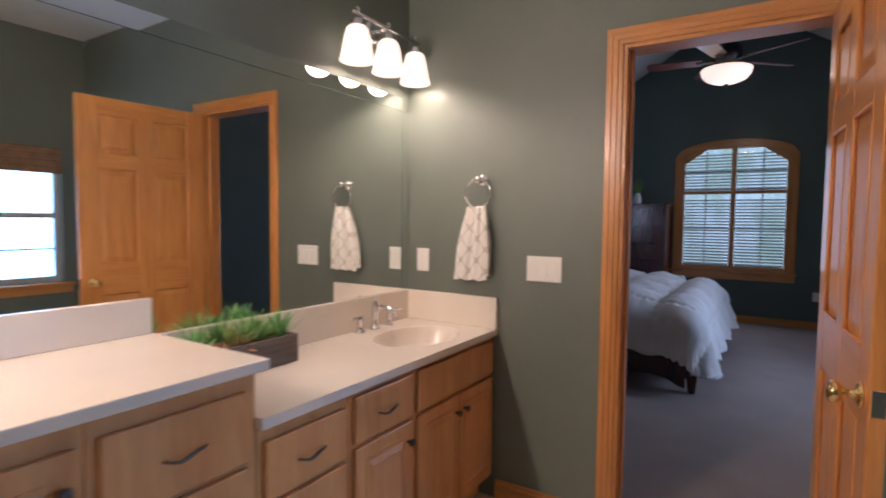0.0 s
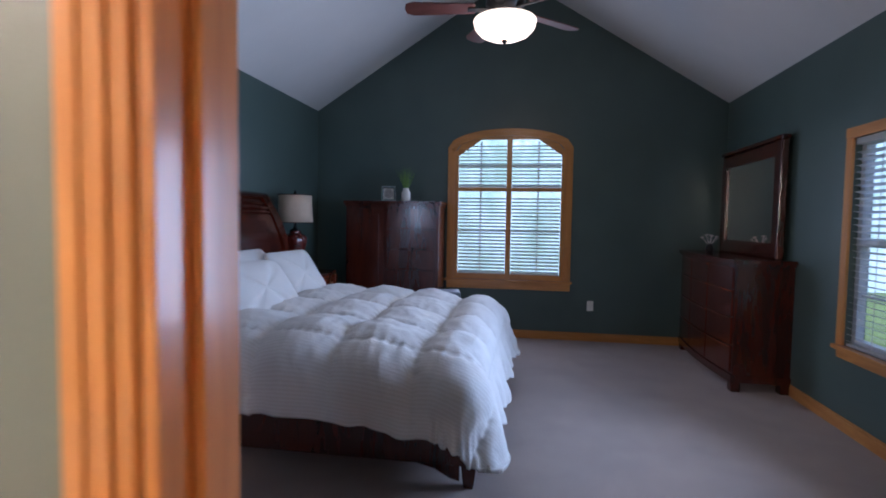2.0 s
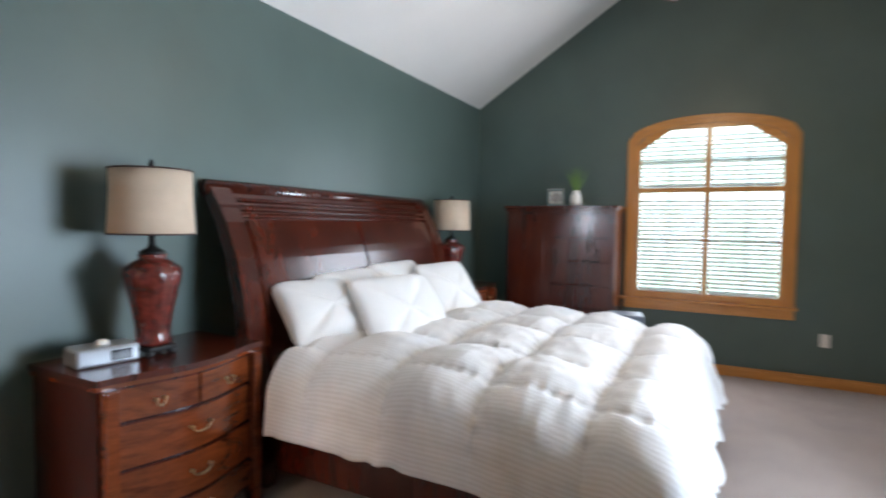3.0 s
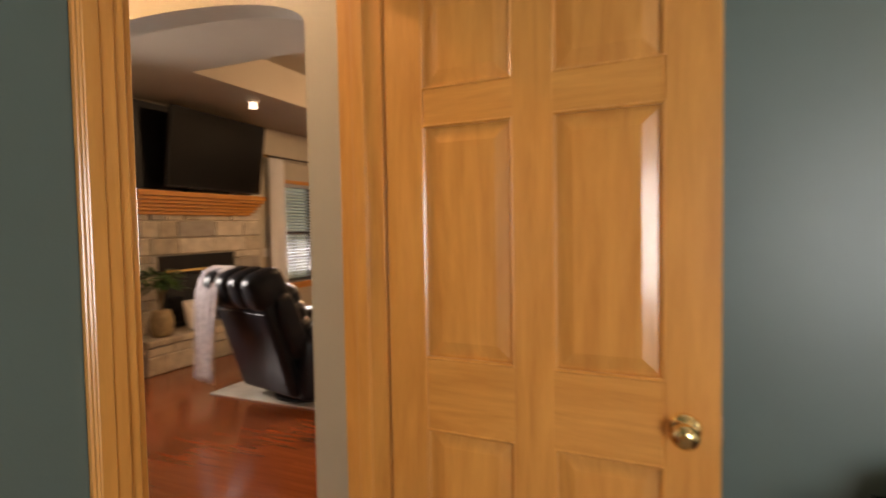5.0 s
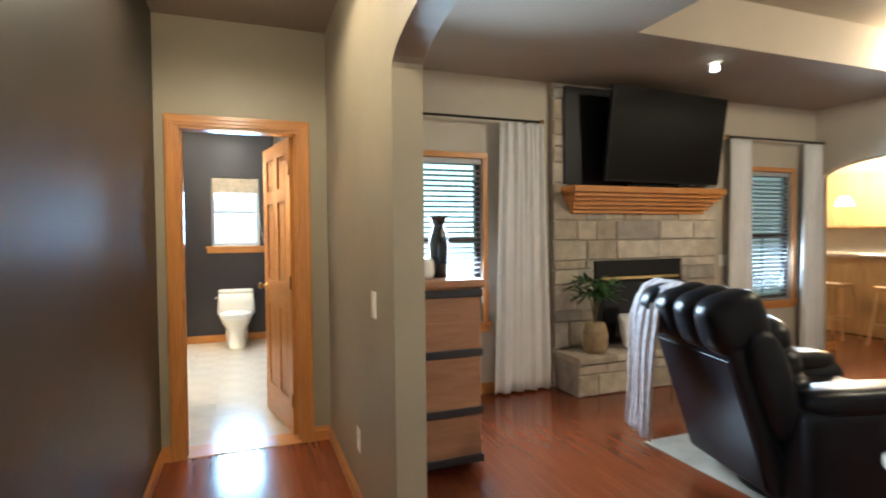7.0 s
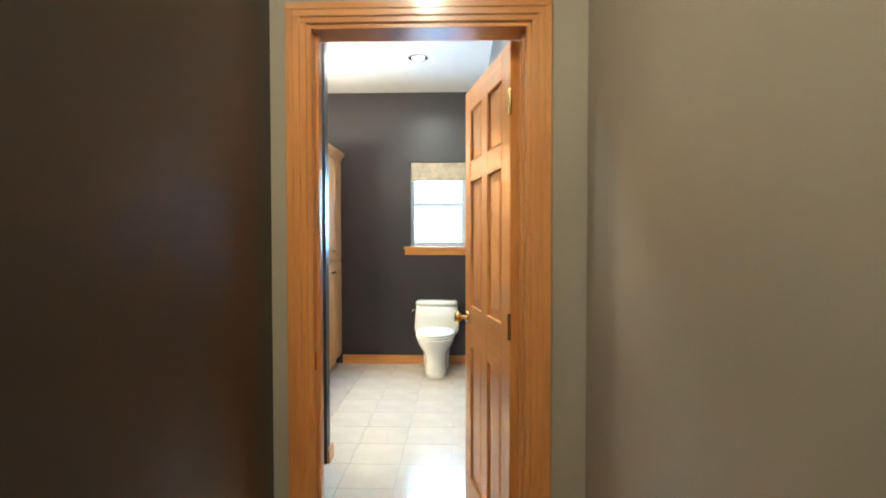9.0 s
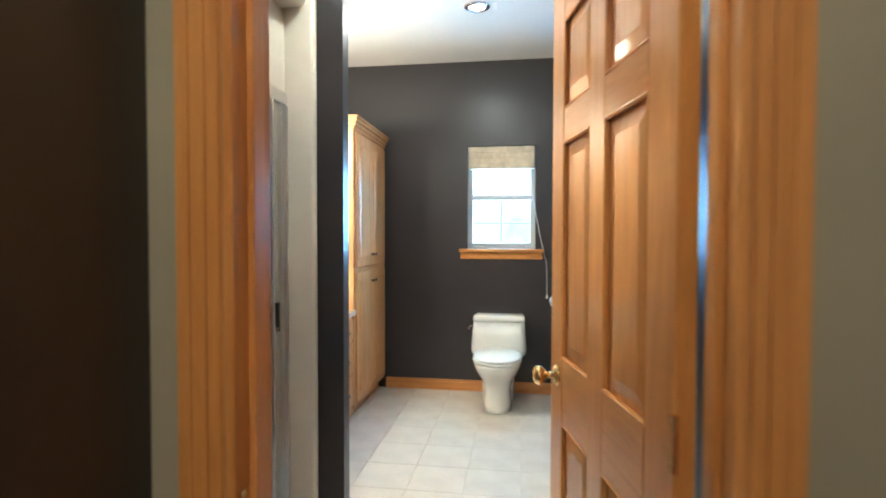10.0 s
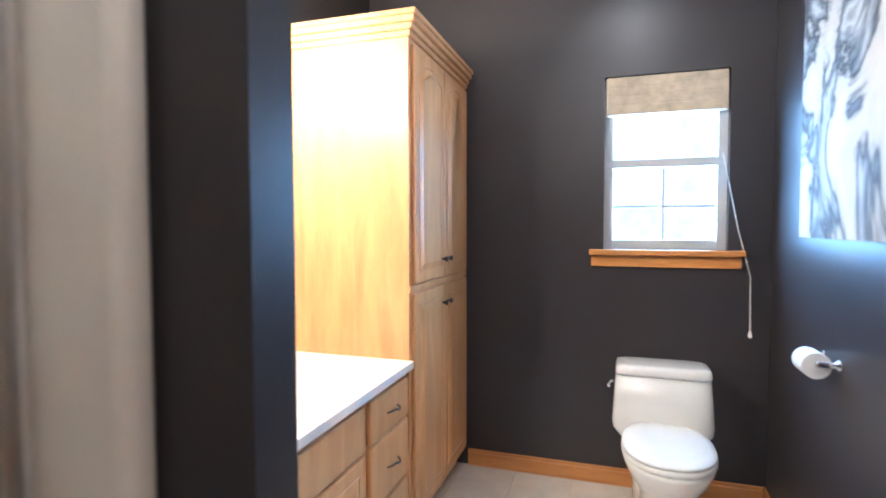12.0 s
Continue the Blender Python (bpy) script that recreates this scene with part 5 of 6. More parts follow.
part("crest", new_box(-0.04, 0.04, -MW - 0.08, MW + 0.08, MH + 0.01, MH + 0.045, 0.012), CHERRY, dm)
part("glass", new_box(-0.012, -0.006, -MW + 0.05, MW - 0.05, 0.12, MH - 0.11), MIRROR, dm)
fl = thing("flower_ornament", "small vase with pale flowers on the dresser", "flowers", (3.22, 5.22, 1.085), 0)
part("vase", lathe(bmesh.new(), [(0.03, 0), (0.04, 0.03), (0.03, 0.07), (0.022, 0.09)], seg=18), BLACKM, fl, "", True)
bm = bmesh.new()
for k in range(14):
    a, e = rng.uniform(0, 6.28), rng.uniform(0.6, 1.4)
    d = Vector((math.cos(a) * math.cos(e), math.sin(a) * math.cos(e), math.sin(e)))
    for j in range(6):
        b = j * 1.05
        leaf(bm, Vector((0, 0, 0.08)) + d * 0.1, Vector((math.cos(b), math.sin(b), 0.6)), 0.022, 0.014)
    tube(bm, [(0, 0, 0.07), Vector((0, 0, 0.08)) + d * 0.1], 0.0015, 4)
part("blossoms", bm, plain("pale_petal", (0.70, 0.60, 0.58), 0.7, 0, 0.2, 40), fl)

# ceiling fan
fan = thing("ceiling_fan", "dark ceiling fan with five blades and a lit glass bowl", "ceiling fan", (1.24, 3.22, -0.05), 0)
FANWOOD = timber("fan_blade_wood", (0.05, 0.018, 0.014), (0.15, 0.05, 0.035), (2, 9, 9), 0.3, 0.3)
part("downrod", tube(bmesh.new(), [(0, 0, 2.98), (-0.03, 0, 4.17)], 0.013), BLACKM, fan, "", True)
part("canopy", lathe(bmesh.new(), [(0.02, 4.00), (0.06, 4.05), (0.07, 4.13)], (-0.025, 0, 0), 20), BLACKM, fan, "", True)
part("motor", lathe(bmesh.new(), [(0.03, 3.02), (0.10, 2.99), (0.13, 2.94), (0.13, 2.86), (0.09, 2.82), (0.07, 2.79), (0.10, 2.775), (0.10, 2.765)], seg=28), BLACKM, fan, "", True)
bowl = part("light_bowl", lathe(bmesh.new(), [(0.205, 2.765), (0.212, 2.755), (0.20, 2.71), (0.165, 2.67), (0.11, 2.645), (0.03, 2.635), (0.02, 2.64), (0.10, 2.65), (0.19, 2.715), (0.20, 2.76)], seg=36), glow("lit_alabaster", (1.0, 0.82, 0.58), 3.2, (0.8, 0.7, 0.55)), fan, "lit amber glass bowl", True)
bowl.visible_shadow = False
part("finial", lathe(bmesh.new(), [(0.016, 2.636), (0.02, 2.625), (0.012, 2.612), (0.003, 2.60)], seg=14), BLACKM, fan, "", True)
for k in range(5):
    a = radians(43 + 72 * k)
    m = Matrix.Rotation(a, 4, "Z")
    bm = prism(bmesh.new(), [(0.20, -0.055), (0.62, -0.072), (0.665, -0.05), (0.675, 0.0), (0.665, 0.05), (0.62, 0.072), (0.20, 0.055)], "z", -0.004, 0.004)
    bmesh.ops.transform(bm, matrix=Matrix.Translation((0, 0, 2.84)) @ m @ Matrix.Rotation(radians(12), 4, "X"), verts=bm.verts)
    bl = part("blade", bm, FANWOOD, fan)
    bm = new_box(0.10, 0.25, -0.022, 0.022, -0.012, -0.005, 0.003)
    bmesh.ops.transform(bm, matrix=Matrix.Translation((0, 0, 2.84)) @ m @ Matrix.Rotation(radians(12), 4, "X"), verts=bm.verts)
    part("blade_iron", bm, BLACKM, bl, "dark metal blade bracket")
bulb("fan_bulb", (1.24, 3.22, 2.65), 19, WARM, 0.10)

# ---- hall and living room ----
for hy in (-2.2, -0.75):
  bulb("hall_bulb", (-0.52, hy, 2.42), 8 if hy < -1 else 6, WARM, 0.06)
  downlight("hall_downlight", (-0.56, hy, 2.66), 30 if hy < -1 else 42, WARM, 0.06, 165)
  hl = thing("recessed_light", "round recessed hall ceiling light", "ceiling light", (-0.64, hy, 2.698), 0, "hall lights")
  part("trim_ring", lathe(bmesh.new(), [(0.085, 0), (0.085, -0.006), (0.065, -0.010), (0.062, 0)], seg=28), PLASTIC, hl)
  part("lens", lathe(bmesh.new(), [(0.06, 0.0), (0.06, -0.004), (0.01, -0.006)], seg=24), glow("lit_lens", (1, 0.85, 0.62), 6), hl)

fp = thing("fireplace", "pale ashlar stone fireplace with an oak mantel", "fireplace")
FX0, FX1 = -5.05, -3.16
part("mortar_bed", new_box(FX0, FX1, LY, LY + 0.045, 0, 2.695), plain("mortar", (0.45, 0.41, 0.34), 0.95, 0, 0.2, 40, 0.6, 90), fp)
stone_mats = [plain("stone_" + n, c, 0.88, 0, 0.22, 9, 0.9, 22) for n, c in (("tan", (0.42, 0.36, 0.28)), ("grey", (0.36, 0.33, 0.29)), ("buff", (0.50, 0.44, 0.35)), ("pale", (0.56, 0.51, 0.43)))]


def stone_block(x0, x1, y0, y1, z0, z1, r):
    bm = new_box(x0, x1, y0, y1, z0, z1, 0.008, 1)
    for v in bm.verts:
        v.co += Vector((r.uniform(-1, 1), r.uniform(-1, 1), r.uniform(-1, 1))) * 0.004
    return bm


def ashlar(root, x0, x1, z0, z1, y0, y1, r, skip=None):
    """Courses of uneven stones; skip: an opening (x0, x1, z0, z1) that they are cut to."""
    z = z0
    while z < z1 - 0.03:
        h = min(r.choice((0.10, 0.14, 0.18, 0.23)), z1 - z)
        if skip and z < skip[3] < z + h + 0.06:
            h = skip[3] - z
        x = x0
        while x < x1 - 0.02:
            w = min(r.uniform(0.18, 0.52), x1 - x)
            if x1 - x - w < 0.08:
                w = x1 - x
            spans = [(x, x + w)]
            if skip and z < skip[3] - 0.01 and x + w > skip[0] and x < skip[1]:
                spans = [(x, skip[0]), (skip[1], x + w)]
            for a, b in spans:
                if b - a > 0.04:
                    part("stone", stone_block(a + 0.004, b - 0.004, y0, y1 + r.uniform(0, 0.012), z + 0.004, z + h - 0.004, r), r.choice(stone_mats), root)
            x += w
        z += h


r9 = random.Random(9)
ashlar(fp, FX0, FX1, 0.34, 2.69, LY + 0.03, LY + 0.06, r9, (-4.62, -3.58, 0.34, 1.12))
part("firebox", new_box(-4.60, -3.60, LY + 0.02, LY + 0.068, 0.345, 1.11, 0.004), BLACKM, fp)
part("fire_glass", new_box(-4.52, -3.68, LY + 0.066, LY + 0.074, 0.40, 0.90, 0.003), plain("fire_glass", (0.01, 0.01, 0.012), 0.06), fp)
part("hood_bar", new_box(-4.56, -3.64, LY + 0.066, LY + 0.09, 0.93, 0.96, 0.004), BRASS, fp, "brass strip over the firebox")
mt = part("mantel", new_box(FX0 + 0.08, FX1 - 0.08, LY + 0.06, LY + 0.27, 1.72, 1.775, 0.006), OAK_H, fp, "honey oak mantel shelf")
bm = bmesh.new()
for k in range(5):
    d, zz = 0.24 - 0.035 * k, 1.72 - 0.036 * (k + 1)
    box(bm, FX0 + 0.10 + 0.02 * k, FX1 - 0.10 - 0.02 * k, LY + 0.06, LY + d, zz, zz + 0.036, 0.006)
part("crown", bm, OAK_H, mt)
hearth = thing("hearth", "raised pale stone hearth before the fireplace", "hearth")
part("core", new_box(FX0 + 0.02, FX1 - 0.02, LY + 0.075, LY + 0.40, 0, 0.27), stone_mats[1], hearth)
for k in range(5):
    x0 = FX0 + k * 0.378
    part("cap_stone", stone_block(x0 + 0.004, x0 + 0.374, LY + 0.075, LY + 0.44, 0.272, 0.335, r9), stone_mats[k % 4], hearth)
ashlar(hearth, FX0 + 0.01, FX1 - 0.01, 0.0, 0.27, LY + 0.385, LY + 0.415, r9)
tv = thing("television", "large black wall television swung out on its mount", "television", (-4.22, LY + 0.30, 2.215), 4)
tvb = plain("tv_black", (0.006, 0.006, 0.007), 0.4)
tvb.node_tree.nodes["Principled BSDF"].inputs["Specular IOR Level"].default_value = 0.25
tvs = plain("tv_screen", (0.004, 0.0035, 0.003), 0.3)
tvs.node_tree.nodes["Principled BSDF"].inputs["Specular IOR Level"].default_value = 0.15
m0 = Matrix.Rotation(radians(-8), 4, "X")
for nm, a, mt2 in (("bezel", (-0.70, 0.70, -0.02, 0.02, -0.405, 0.405, 0.008), tvb), ("screen", (-0.685, 0.685, 0.019, 0.023, -0.385, 0.39, 0.001), tvs), ("back_box", (-0.45, 0.45, -0.07, -0.02, -0.25, 0.25, 0.02), tvb)):
    bm = new_box(*a)
    bmesh.ops.transform(bm, matrix=m0, verts=bm.verts)
    part(nm, bm, mt2, tv)
part("mount_arm", tube(bmesh.new(), [(0, -0.06, 0), (0.1, -0.235, 0)], 0.025), BLACKM, tv)
# Flat dark sheet that fills the dark area left of the television.
sp = thing("wall_panel", "flat dark sheet on the stone beside the television", "panel")
part("panel", new_box(-3.98, -3.26, LY + 0.075, LY + 0.095, 1.80, 2.66, 0.004), tvb, sp)
sb = thing("soundbar", "slim black sound bar on the mantel", "speaker")
part("bar", new_box(-4.45, -3.85, LY + 0.12, LY + 0.20, 1.776, 1.815, 0.01), tvb, sb)

CURTAIN = plain("sheer_curtain", (0.86, 0.85, 0.84), 0.9, 0, 0.04, 6, 0.3, 120)
ct = CURTAIN.node_tree
tl, mx = ct.nodes.new("ShaderNodeBsdfTranslucent"), ct.nodes.new("ShaderNodeMixShader")
tl.inputs["Color"].default_value = (0.85, 0.86, 0.88, 1)
mx.inputs[0].default_value = 0.15
ct.links.new(ct.nodes["Principled BSDF"].outputs[0], mx.inputs[1])
ct.links.new(tl.outputs[0], mx.inputs[2])
ct.links.new(mx.outputs[0], ct.nodes["Material Output"].inputs["Surface"])


def curtain(label, xc, w, z0=0.02, z1=2.30):
    def f(i, j):
        u, zf = -1 + 2 * i, j
        flare = 1 + 0.32 * (1 - zf)
        x = xc + u * w / 2 * flare
        y = LY + 0.11 + 0.028 * math.sin(u * 13 + 0.7 * math.sin(zf * 3)) * (0.6 + 0.4 * (1 - zf)) + 0.01 * math.sin(u * 29 + zf * 2)
        return (x, y, z0 + (z1 - z0) * zf)
    ob = part("curtain", grid_mesh(60, 24, f), CURTAIN, None, "", True)
    s = ob.modifiers.new("thick", "SOLIDIFY")
    s.thickness = 0.003
    return tagged(ob, label, "curtain", "living room curtains")


for xc, w in ((-2.83, 0.42), (-1.42, 0.26), (-5.34, 0.26), (-6.40, 0.26)):
    curtain("long white curtain hanging to the floor by a window", xc, w)
for a, b in ((-3.02, -1.29), (-6.57, -5.15)):
    rod = thing("curtain_rod", "dark metal curtain rod with ball ends", "curtain rod")
    part("rod", tube(bmesh.new(), [(a, LY + 0.11, 2.32), (b, LY + 0.11, 2.32)], 0.011), BLACKM, rod)
    for x in (a, b):
        part("finial", lathe(bmesh.new(), [(0.004, -0.024), (0.024, -0.008), (0.024, 0.008), (0.004, 0.024)], (x, LY + 0.11, 2.32), 14), BRASS, rod, "", True)
    for x in (a + 0.12, b - 0.12):
        part("bracket", tube(bmesh.new(), [(x, LY, 2.32), (x, LY + 0.11, 2.32)], 0.007), BLACKM, rod)

# chest in the living room
lc = thing("banded_chest", "stained oak chest of drawers with dark bands", "chest of drawers")
LOAK = timber("brown_oak", (0.30, 0.135, 0.065), (0.48, 0.25, 0.13), (0.9, 0.9, 8), 0.45)
part("body", new_box(-1.89, -1.275, -3.50, -2.665, 0.04, 1.06, 0.006), LOAK, lc)
part("top", new_box(-1.915, -1.272, -3.53, -2.640, 1.06, 1.107, 0.010), LOAK, lc)
for z in (1.005, 0.66, 0.32, 0.04):
    part("band", new_box(-1.902, -1.274, -3.512, -2.652, z, z + 0.045, 0.006), plain("dark_band", (0.03, 0.028, 0.03), 0.5), lc)
for y in (-3.09,):
    for z0, z1 in ((0.72, 1.0), (0.38, 0.65), (0.10, 0.31)):
        d = part("drawer_front", new_box(-1.904, -1.888, -3.47, -2.70, z0, z1, 0.005), LOAK, lc)
        pull(d, -1.904, y, (z0 + z1) / 2, -1)
fg = thing("vase_group", "dark ceramic jug with a white pot on the chest", "vase", (-1.66, -2.84, 1.107), 0)
part("pot", lathe(bmesh.new(), [(0.05, 0), (0.06, 0.03), (0.055, 0.10), (0.045, 0.12)], (0.05, 0.0, 0), 20), CERAMIC, fg, "white pot", True)
part("jug", lathe(bmesh.new(), [(0.05, 0), (0.055, 0.10), (0.06, 0.20), (0.045, 0.27), (0.03, 0.31), (0.05, 0.36), (0.07, 0.37)], (-0.05, -0.03, 0), 20), plain("black_glaze", (0.012, 0.012, 0.016), 0.15), fg, "black glazed jug", True)

# plant and cushion on the hearth
pp = thing("potted_plant", "green leafy plant in a tan pot on the hearth", "plant", (-3.42, LY + 0.30, 0.338), 0)
part("pot", lathe(bmesh.new(), [(0.08, 0), (0.105, 0.05), (0.11, 0.16), (0.085, 0.25), (0.075, 0.26), (0.06, 0.25)], seg=22), plain("tan_pot", (0.33, 0.24, 0.13), 0.6, 0, 0.25, 18, 0.4, 30), pp, "", True)
bm = bmesh.new()
for k in range(5):
    a = k * 1.3
    tube(bm, [(0, 0, 0.24), (0.03 * math.cos(a), 0.03 * math.sin(a), 0.42), (0.10 * math.cos(a), 0.08 * math.sin(a), 0.58)], 0.006, 6)
part("stems", bm, plain("bark", (0.16, 0.11, 0.06), 0.8), pp)
bm = bmesh.new()
for k in range(120):
    a, e, q = rng.uniform(0, 6.28), rng.uniform(-0.5, 1.2), rng.uniform(0.02, 0.17)
    leaf(bm, Vector((q * math.cos(a) * 1.1, q * math.sin(a) * 0.8, 0.50 + rng.uniform(-0.05, 0.13))), Vector((math.cos(a) * math.cos(e), math.sin(a) * math.cos(e) * 0.8, math.sin(e))), rng.uniform(0.08, 0.14), rng.uniform(0.03, 0.05), 0.3)
part("leaves", bm, plain("plant_leaf", (0.035, 0.10, 0.028), 0.4, 0, 0.35, 25), pp)
cu = pillow((-3.86, LY + 0.29, 0.50), 0.30, 0.30, 0.12, 15, 90, "small white cushion standing on the hearth")
cu["group"] = "cushions"

# recliner, facing west
rc = thing("recliner", "black leather recliner with a padded back", "armchair", (-3.06, -1.90, 0.0), -14)


def cushion_box(name, x0, x1, y0, y1, z0, z1, r, tilt=0, parent=None, label="", mat=None):
    bm = new_box(x0, x1, y0, y1, z0, z1, r, 5)
    if tilt:
        bmesh.ops.rotate(bm, cent=(x0, 0, z0), matrix=Matrix.Rotation(radians(tilt), 3, "Y"), verts=bm.verts)
    for v in bm.verts:
        v.co += Vector((1, 0.6, 0.6)) * 0.012 * noise.noise(v.co * 7)
    return part(name, bm, mat or LEATHER, parent, label, True)


def puff(name, c, size, parent, label="", power=0.55, lean=18):
    """Stuffed leather bolster leaning with the chair's back."""
    def f(i, j):
        a, b = 2 * math.pi * i, math.pi * (j - 0.5)
        sq = lambda v: math.copysign(abs(v) ** power, v)
        k = abs(math.cos(b)) ** power
        p = Vector((sq(math.cos(a)) * k * size[0] / 2, sq(math.sin(b)) * size[1] / 2, sq(math.sin(a)) * k * size[2] / 2))
        return p + Vector((1, 0.5, 1)) * 0.006 * noise.noise(p * 14 + Vector(c))
    bm = grid_mesh(36, 22, f, True)
    bmesh.ops.transform(bm, matrix=Matrix.Translation((-0.02, 0, 0.14)) @ Matrix.Rotation(radians(lean), 4, "Y") @ Matrix.Translation((c[0] + 0.02, c[1], c[2] - 0.14)), verts=bm.verts)
    return part(name, bm, LEATHER, parent, label, True)


cushion_box("base", -0.72, 0.05, -0.40, 0.40, 0.08, 0.40, 0.05, 0, rc)
cushion_box("seat", -0.80, 0.0, -0.30, 0.30, 0.34, 0.52, 0.07, 0, rc)
cushion_box("footrest", -0.90, -0.78, -0.27, 0.27, 0.12, 0.46, 0.05, 0, rc)
for s in (-1, 1):
    cushion_box("arm", -0.86, 0.06, s * 0.35 - 0.10, s * 0.35 + 0.10, 0.08, 0.58, 0.08, 0, rc)
    puff("arm_pad", (-0.40, s * 0.36, 0.59), (0.84, 0.22, 0.13), rc, "", 0.6, 0)
cushion_box("back_frame", -0.01, 0.10, -0.345, 0.345, 0.14, 0.93, 0.035, 18, rc)
cushion_box("back_lining", 0.095, 0.108, -0.31, 0.31, 0.18, 0.84, 0.006, 0, rc).matrix_basis = pose(-0.02, 0, 0.14) @ pose(0, 0, 0, 0, 18, 0) @ pose(0.02, 0, -0.14)
for k in range(4):
    puff("head_puff", (0.005, -0.2625 + 0.175 * k, 0.995), (0.30, 0.20, 0.28), rc, "tufted leather head roll", 0.62)
for k in range(4):
    puff("back_puff", (-0.130 - 0.014 * k, 0, 0.86 - 0.135 * k), (0.27, 0.70, 0.18), rc, "stitched leather back roll", 0.6)
for s in (-1, 1):
    puff("back_wing", (-0.045, s * 0.345, 0.68), (0.17, 0.13, 0.52), rc, "leather side wing", 0.62)
part("swivel_base", lathe(bmesh.new(), [(0.30, 0), (0.30, 0.03), (0.12, 0.05), (0.10, 0.09)], (-0.32, 0, 0), 28), BLACKM, rc)
THROW = plain("grey_throw", (0.42, 0.37, 0.37), 0.95, 0, 0.22, 30, 0.6, 140, sheen=0.3)


THROW_LINE = [Vector(p) for p in ((0.46, 0.24), (0.45, 0.50), (0.44, 0.78), (0.43, 0.90), (0.405, 0.99), (0.35, 1.06), (0.27, 1.095), (0.18, 1.08), (0.10, 1.02), (0.055, 0.92), (0.02, 0.76))]


def throw(i, j):
    """Folded throw: up the back of the chair, over the head roll and down its front."""
    f = j * (len(THROW_LINE) - 1)
    k = min(int(f), len(THROW_LINE) - 2)
    p = THROW_LINE[k].lerp(THROW_LINE[k + 1], f - k)
    hang = max(0.0, 1 - j * 2.2)
    wave = (0.011 * math.sin(i * 21 + 0.6 * math.sin(j * 7)) + 0.009 * math.sin(i * 47 + j * 4)) * (0.35 + 0.65 * hang)
    y = -0.40 + (0.30 - 0.02 * hang) * i + 0.012 * math.sin(j * 8) + 0.01 * math.sin(j * 19 + i * 3)
    return (p.x + wave, y, p.y + 0.4 * wave + 0.012 * math.sin(i * 33) * hang)


th = part("throw_blanket", grid_mesh(48, 90, throw), THROW, None, "", True)
s = th.modifiers.new("thick", "SOLIDIFY")
s.thickness = 0.006
th.matrix_world = pose(-3.06, -1.90, 0, 0, 0, -14)
tagged(th, "fringed grey throw draped over the recliner back", "blanket")
rug = part("area_rug", new_box(-5.3, -3.02, -2.60, -1.3, 0.001, 0.012, 0.004), plain("cream_rug", (0.40, 0.34, 0.26), 0.95, 0, 0.2, 5, 0.9, 260), None)
tagged(rug, "cream woven area rug under the recliner", "rug")
st = thing("side_table", "small round white table on a wicker drum", "side table", (-2.98, -0.98, 0.0), 0)
part("top", lathe(bmesh.new(), [(0.20, 0.47), (0.21, 0.48), (0.21, 0.50), (0.19, 0.51)], seg=32), CERAMIC, st)
part("drum", lathe(bmesh.new(), [(0.16, 0), (0.18, 0.2), (0.17, 0.47)], seg=28), plain("wicker", (0.22, 0.15, 0.08), 0.8, 0, 0.4, 40, 0.9, 80), st)
sd = thing("spot_fixture", "small white spot light on the ceiling", "ceiling light", (-4.08, -3.02, 2.70), 0)
part("canopy", lathe(bmesh.new(), [(0.05, 0), (0.05, -0.02), (0.01, -0.025)], seg=20), PLASTIC, sd)
part("head", lathe(bmesh.new(), [(0.02, -0.02), (0.032, -0.05), (0.034, -0.08), (0.015, -0.08)], seg=20), glow("lit_spot", (1, 0.95, 0.85), 3), sd)

# kitchen beyond the arch
KW = timber("kitchen_oak", (0.46, 0.25, 0.09), (0.66, 0.42, 0.18), (6, 6, 0.7), 0.4)
isl = thing("breakfast_bar", "honey oak breakfast bar with a pale counter", "kitchen island")
part("body", new_box(-8.6, -8.1, -7.6, -3.2, 0, 1.02, 0.005), KW, isl)
part("counter", new_box(-8.70, -7.92, -7.63, -3.15, 1.02, 1.06, 0.008), plain("granite", (0.42, 0.33, 0.26), 0.2, 0, 0.4, 60), isl)
for k in range(4):
    y = -5.65 + k * 0.62
    so = thing("bar_stool", "oak bar stool at the breakfast bar", "stool", (-7.72, y, -0.008), 0, "bar stools")
    part("seat", lathe(bmesh.new(), [(0.15, 0.66), (0.18, 0.675), (0.18, 0.70), (0.14, 0.705)], seg=24), KW, so)
    for sx in (-1, 1):
        for sy in (-1, 1):
            part("leg", tube(bmesh.new(), [(sx * 0.10, sy * 0.10, 0.67), (sx * 0.17, sy * 0.17, 0)], 0.016), KW, so)
    bm = bmesh.new()
    for a, b in (((-1, -1), (1, -1)), ((1, -1), (1, 1)), ((1, 1), (-1, 1)), ((-1, 1), (-1, -1))):
        tube(bm, [(a[0] * 0.145, a[1] * 0.145, 0.25), (b[0] * 0.145, b[1] * 0.145, 0.25)], 0.010)
    part("stretcher", bm, KW, so)
for k in range(7):
    y0 = -8.08 + k * 0.62
    if k != 2:
        u = thing("wall_cabinet", "honey oak kitchen wall cabinet", "cabinet", group="kitchen wall cabinets")
        part("body", new_box(-10.49, -10.14, y0, y0 + 0.615, 1.40, 2.35 if k != 1 else 2.45, 0.004), KW, u)
        part("door", new_box(-10.14, -10.12, y0 + 0.02, y0 + 0.595, 1.42, 2.32, 0.006), KW, u)
    u = thing("base_cabinet", "honey oak kitchen base cabinet", "cabinet", group="kitchen base cabinets")
    part("body", new_box(-10.49, -9.90, y0, y0 + 0.615, 0.0, 0.89, 0.004), KW, u)
    part("door", new_box(-9.90, -9.88, y0 + 0.02, y0 + 0.595, 0.12, 0.86, 0.006), KW, u)
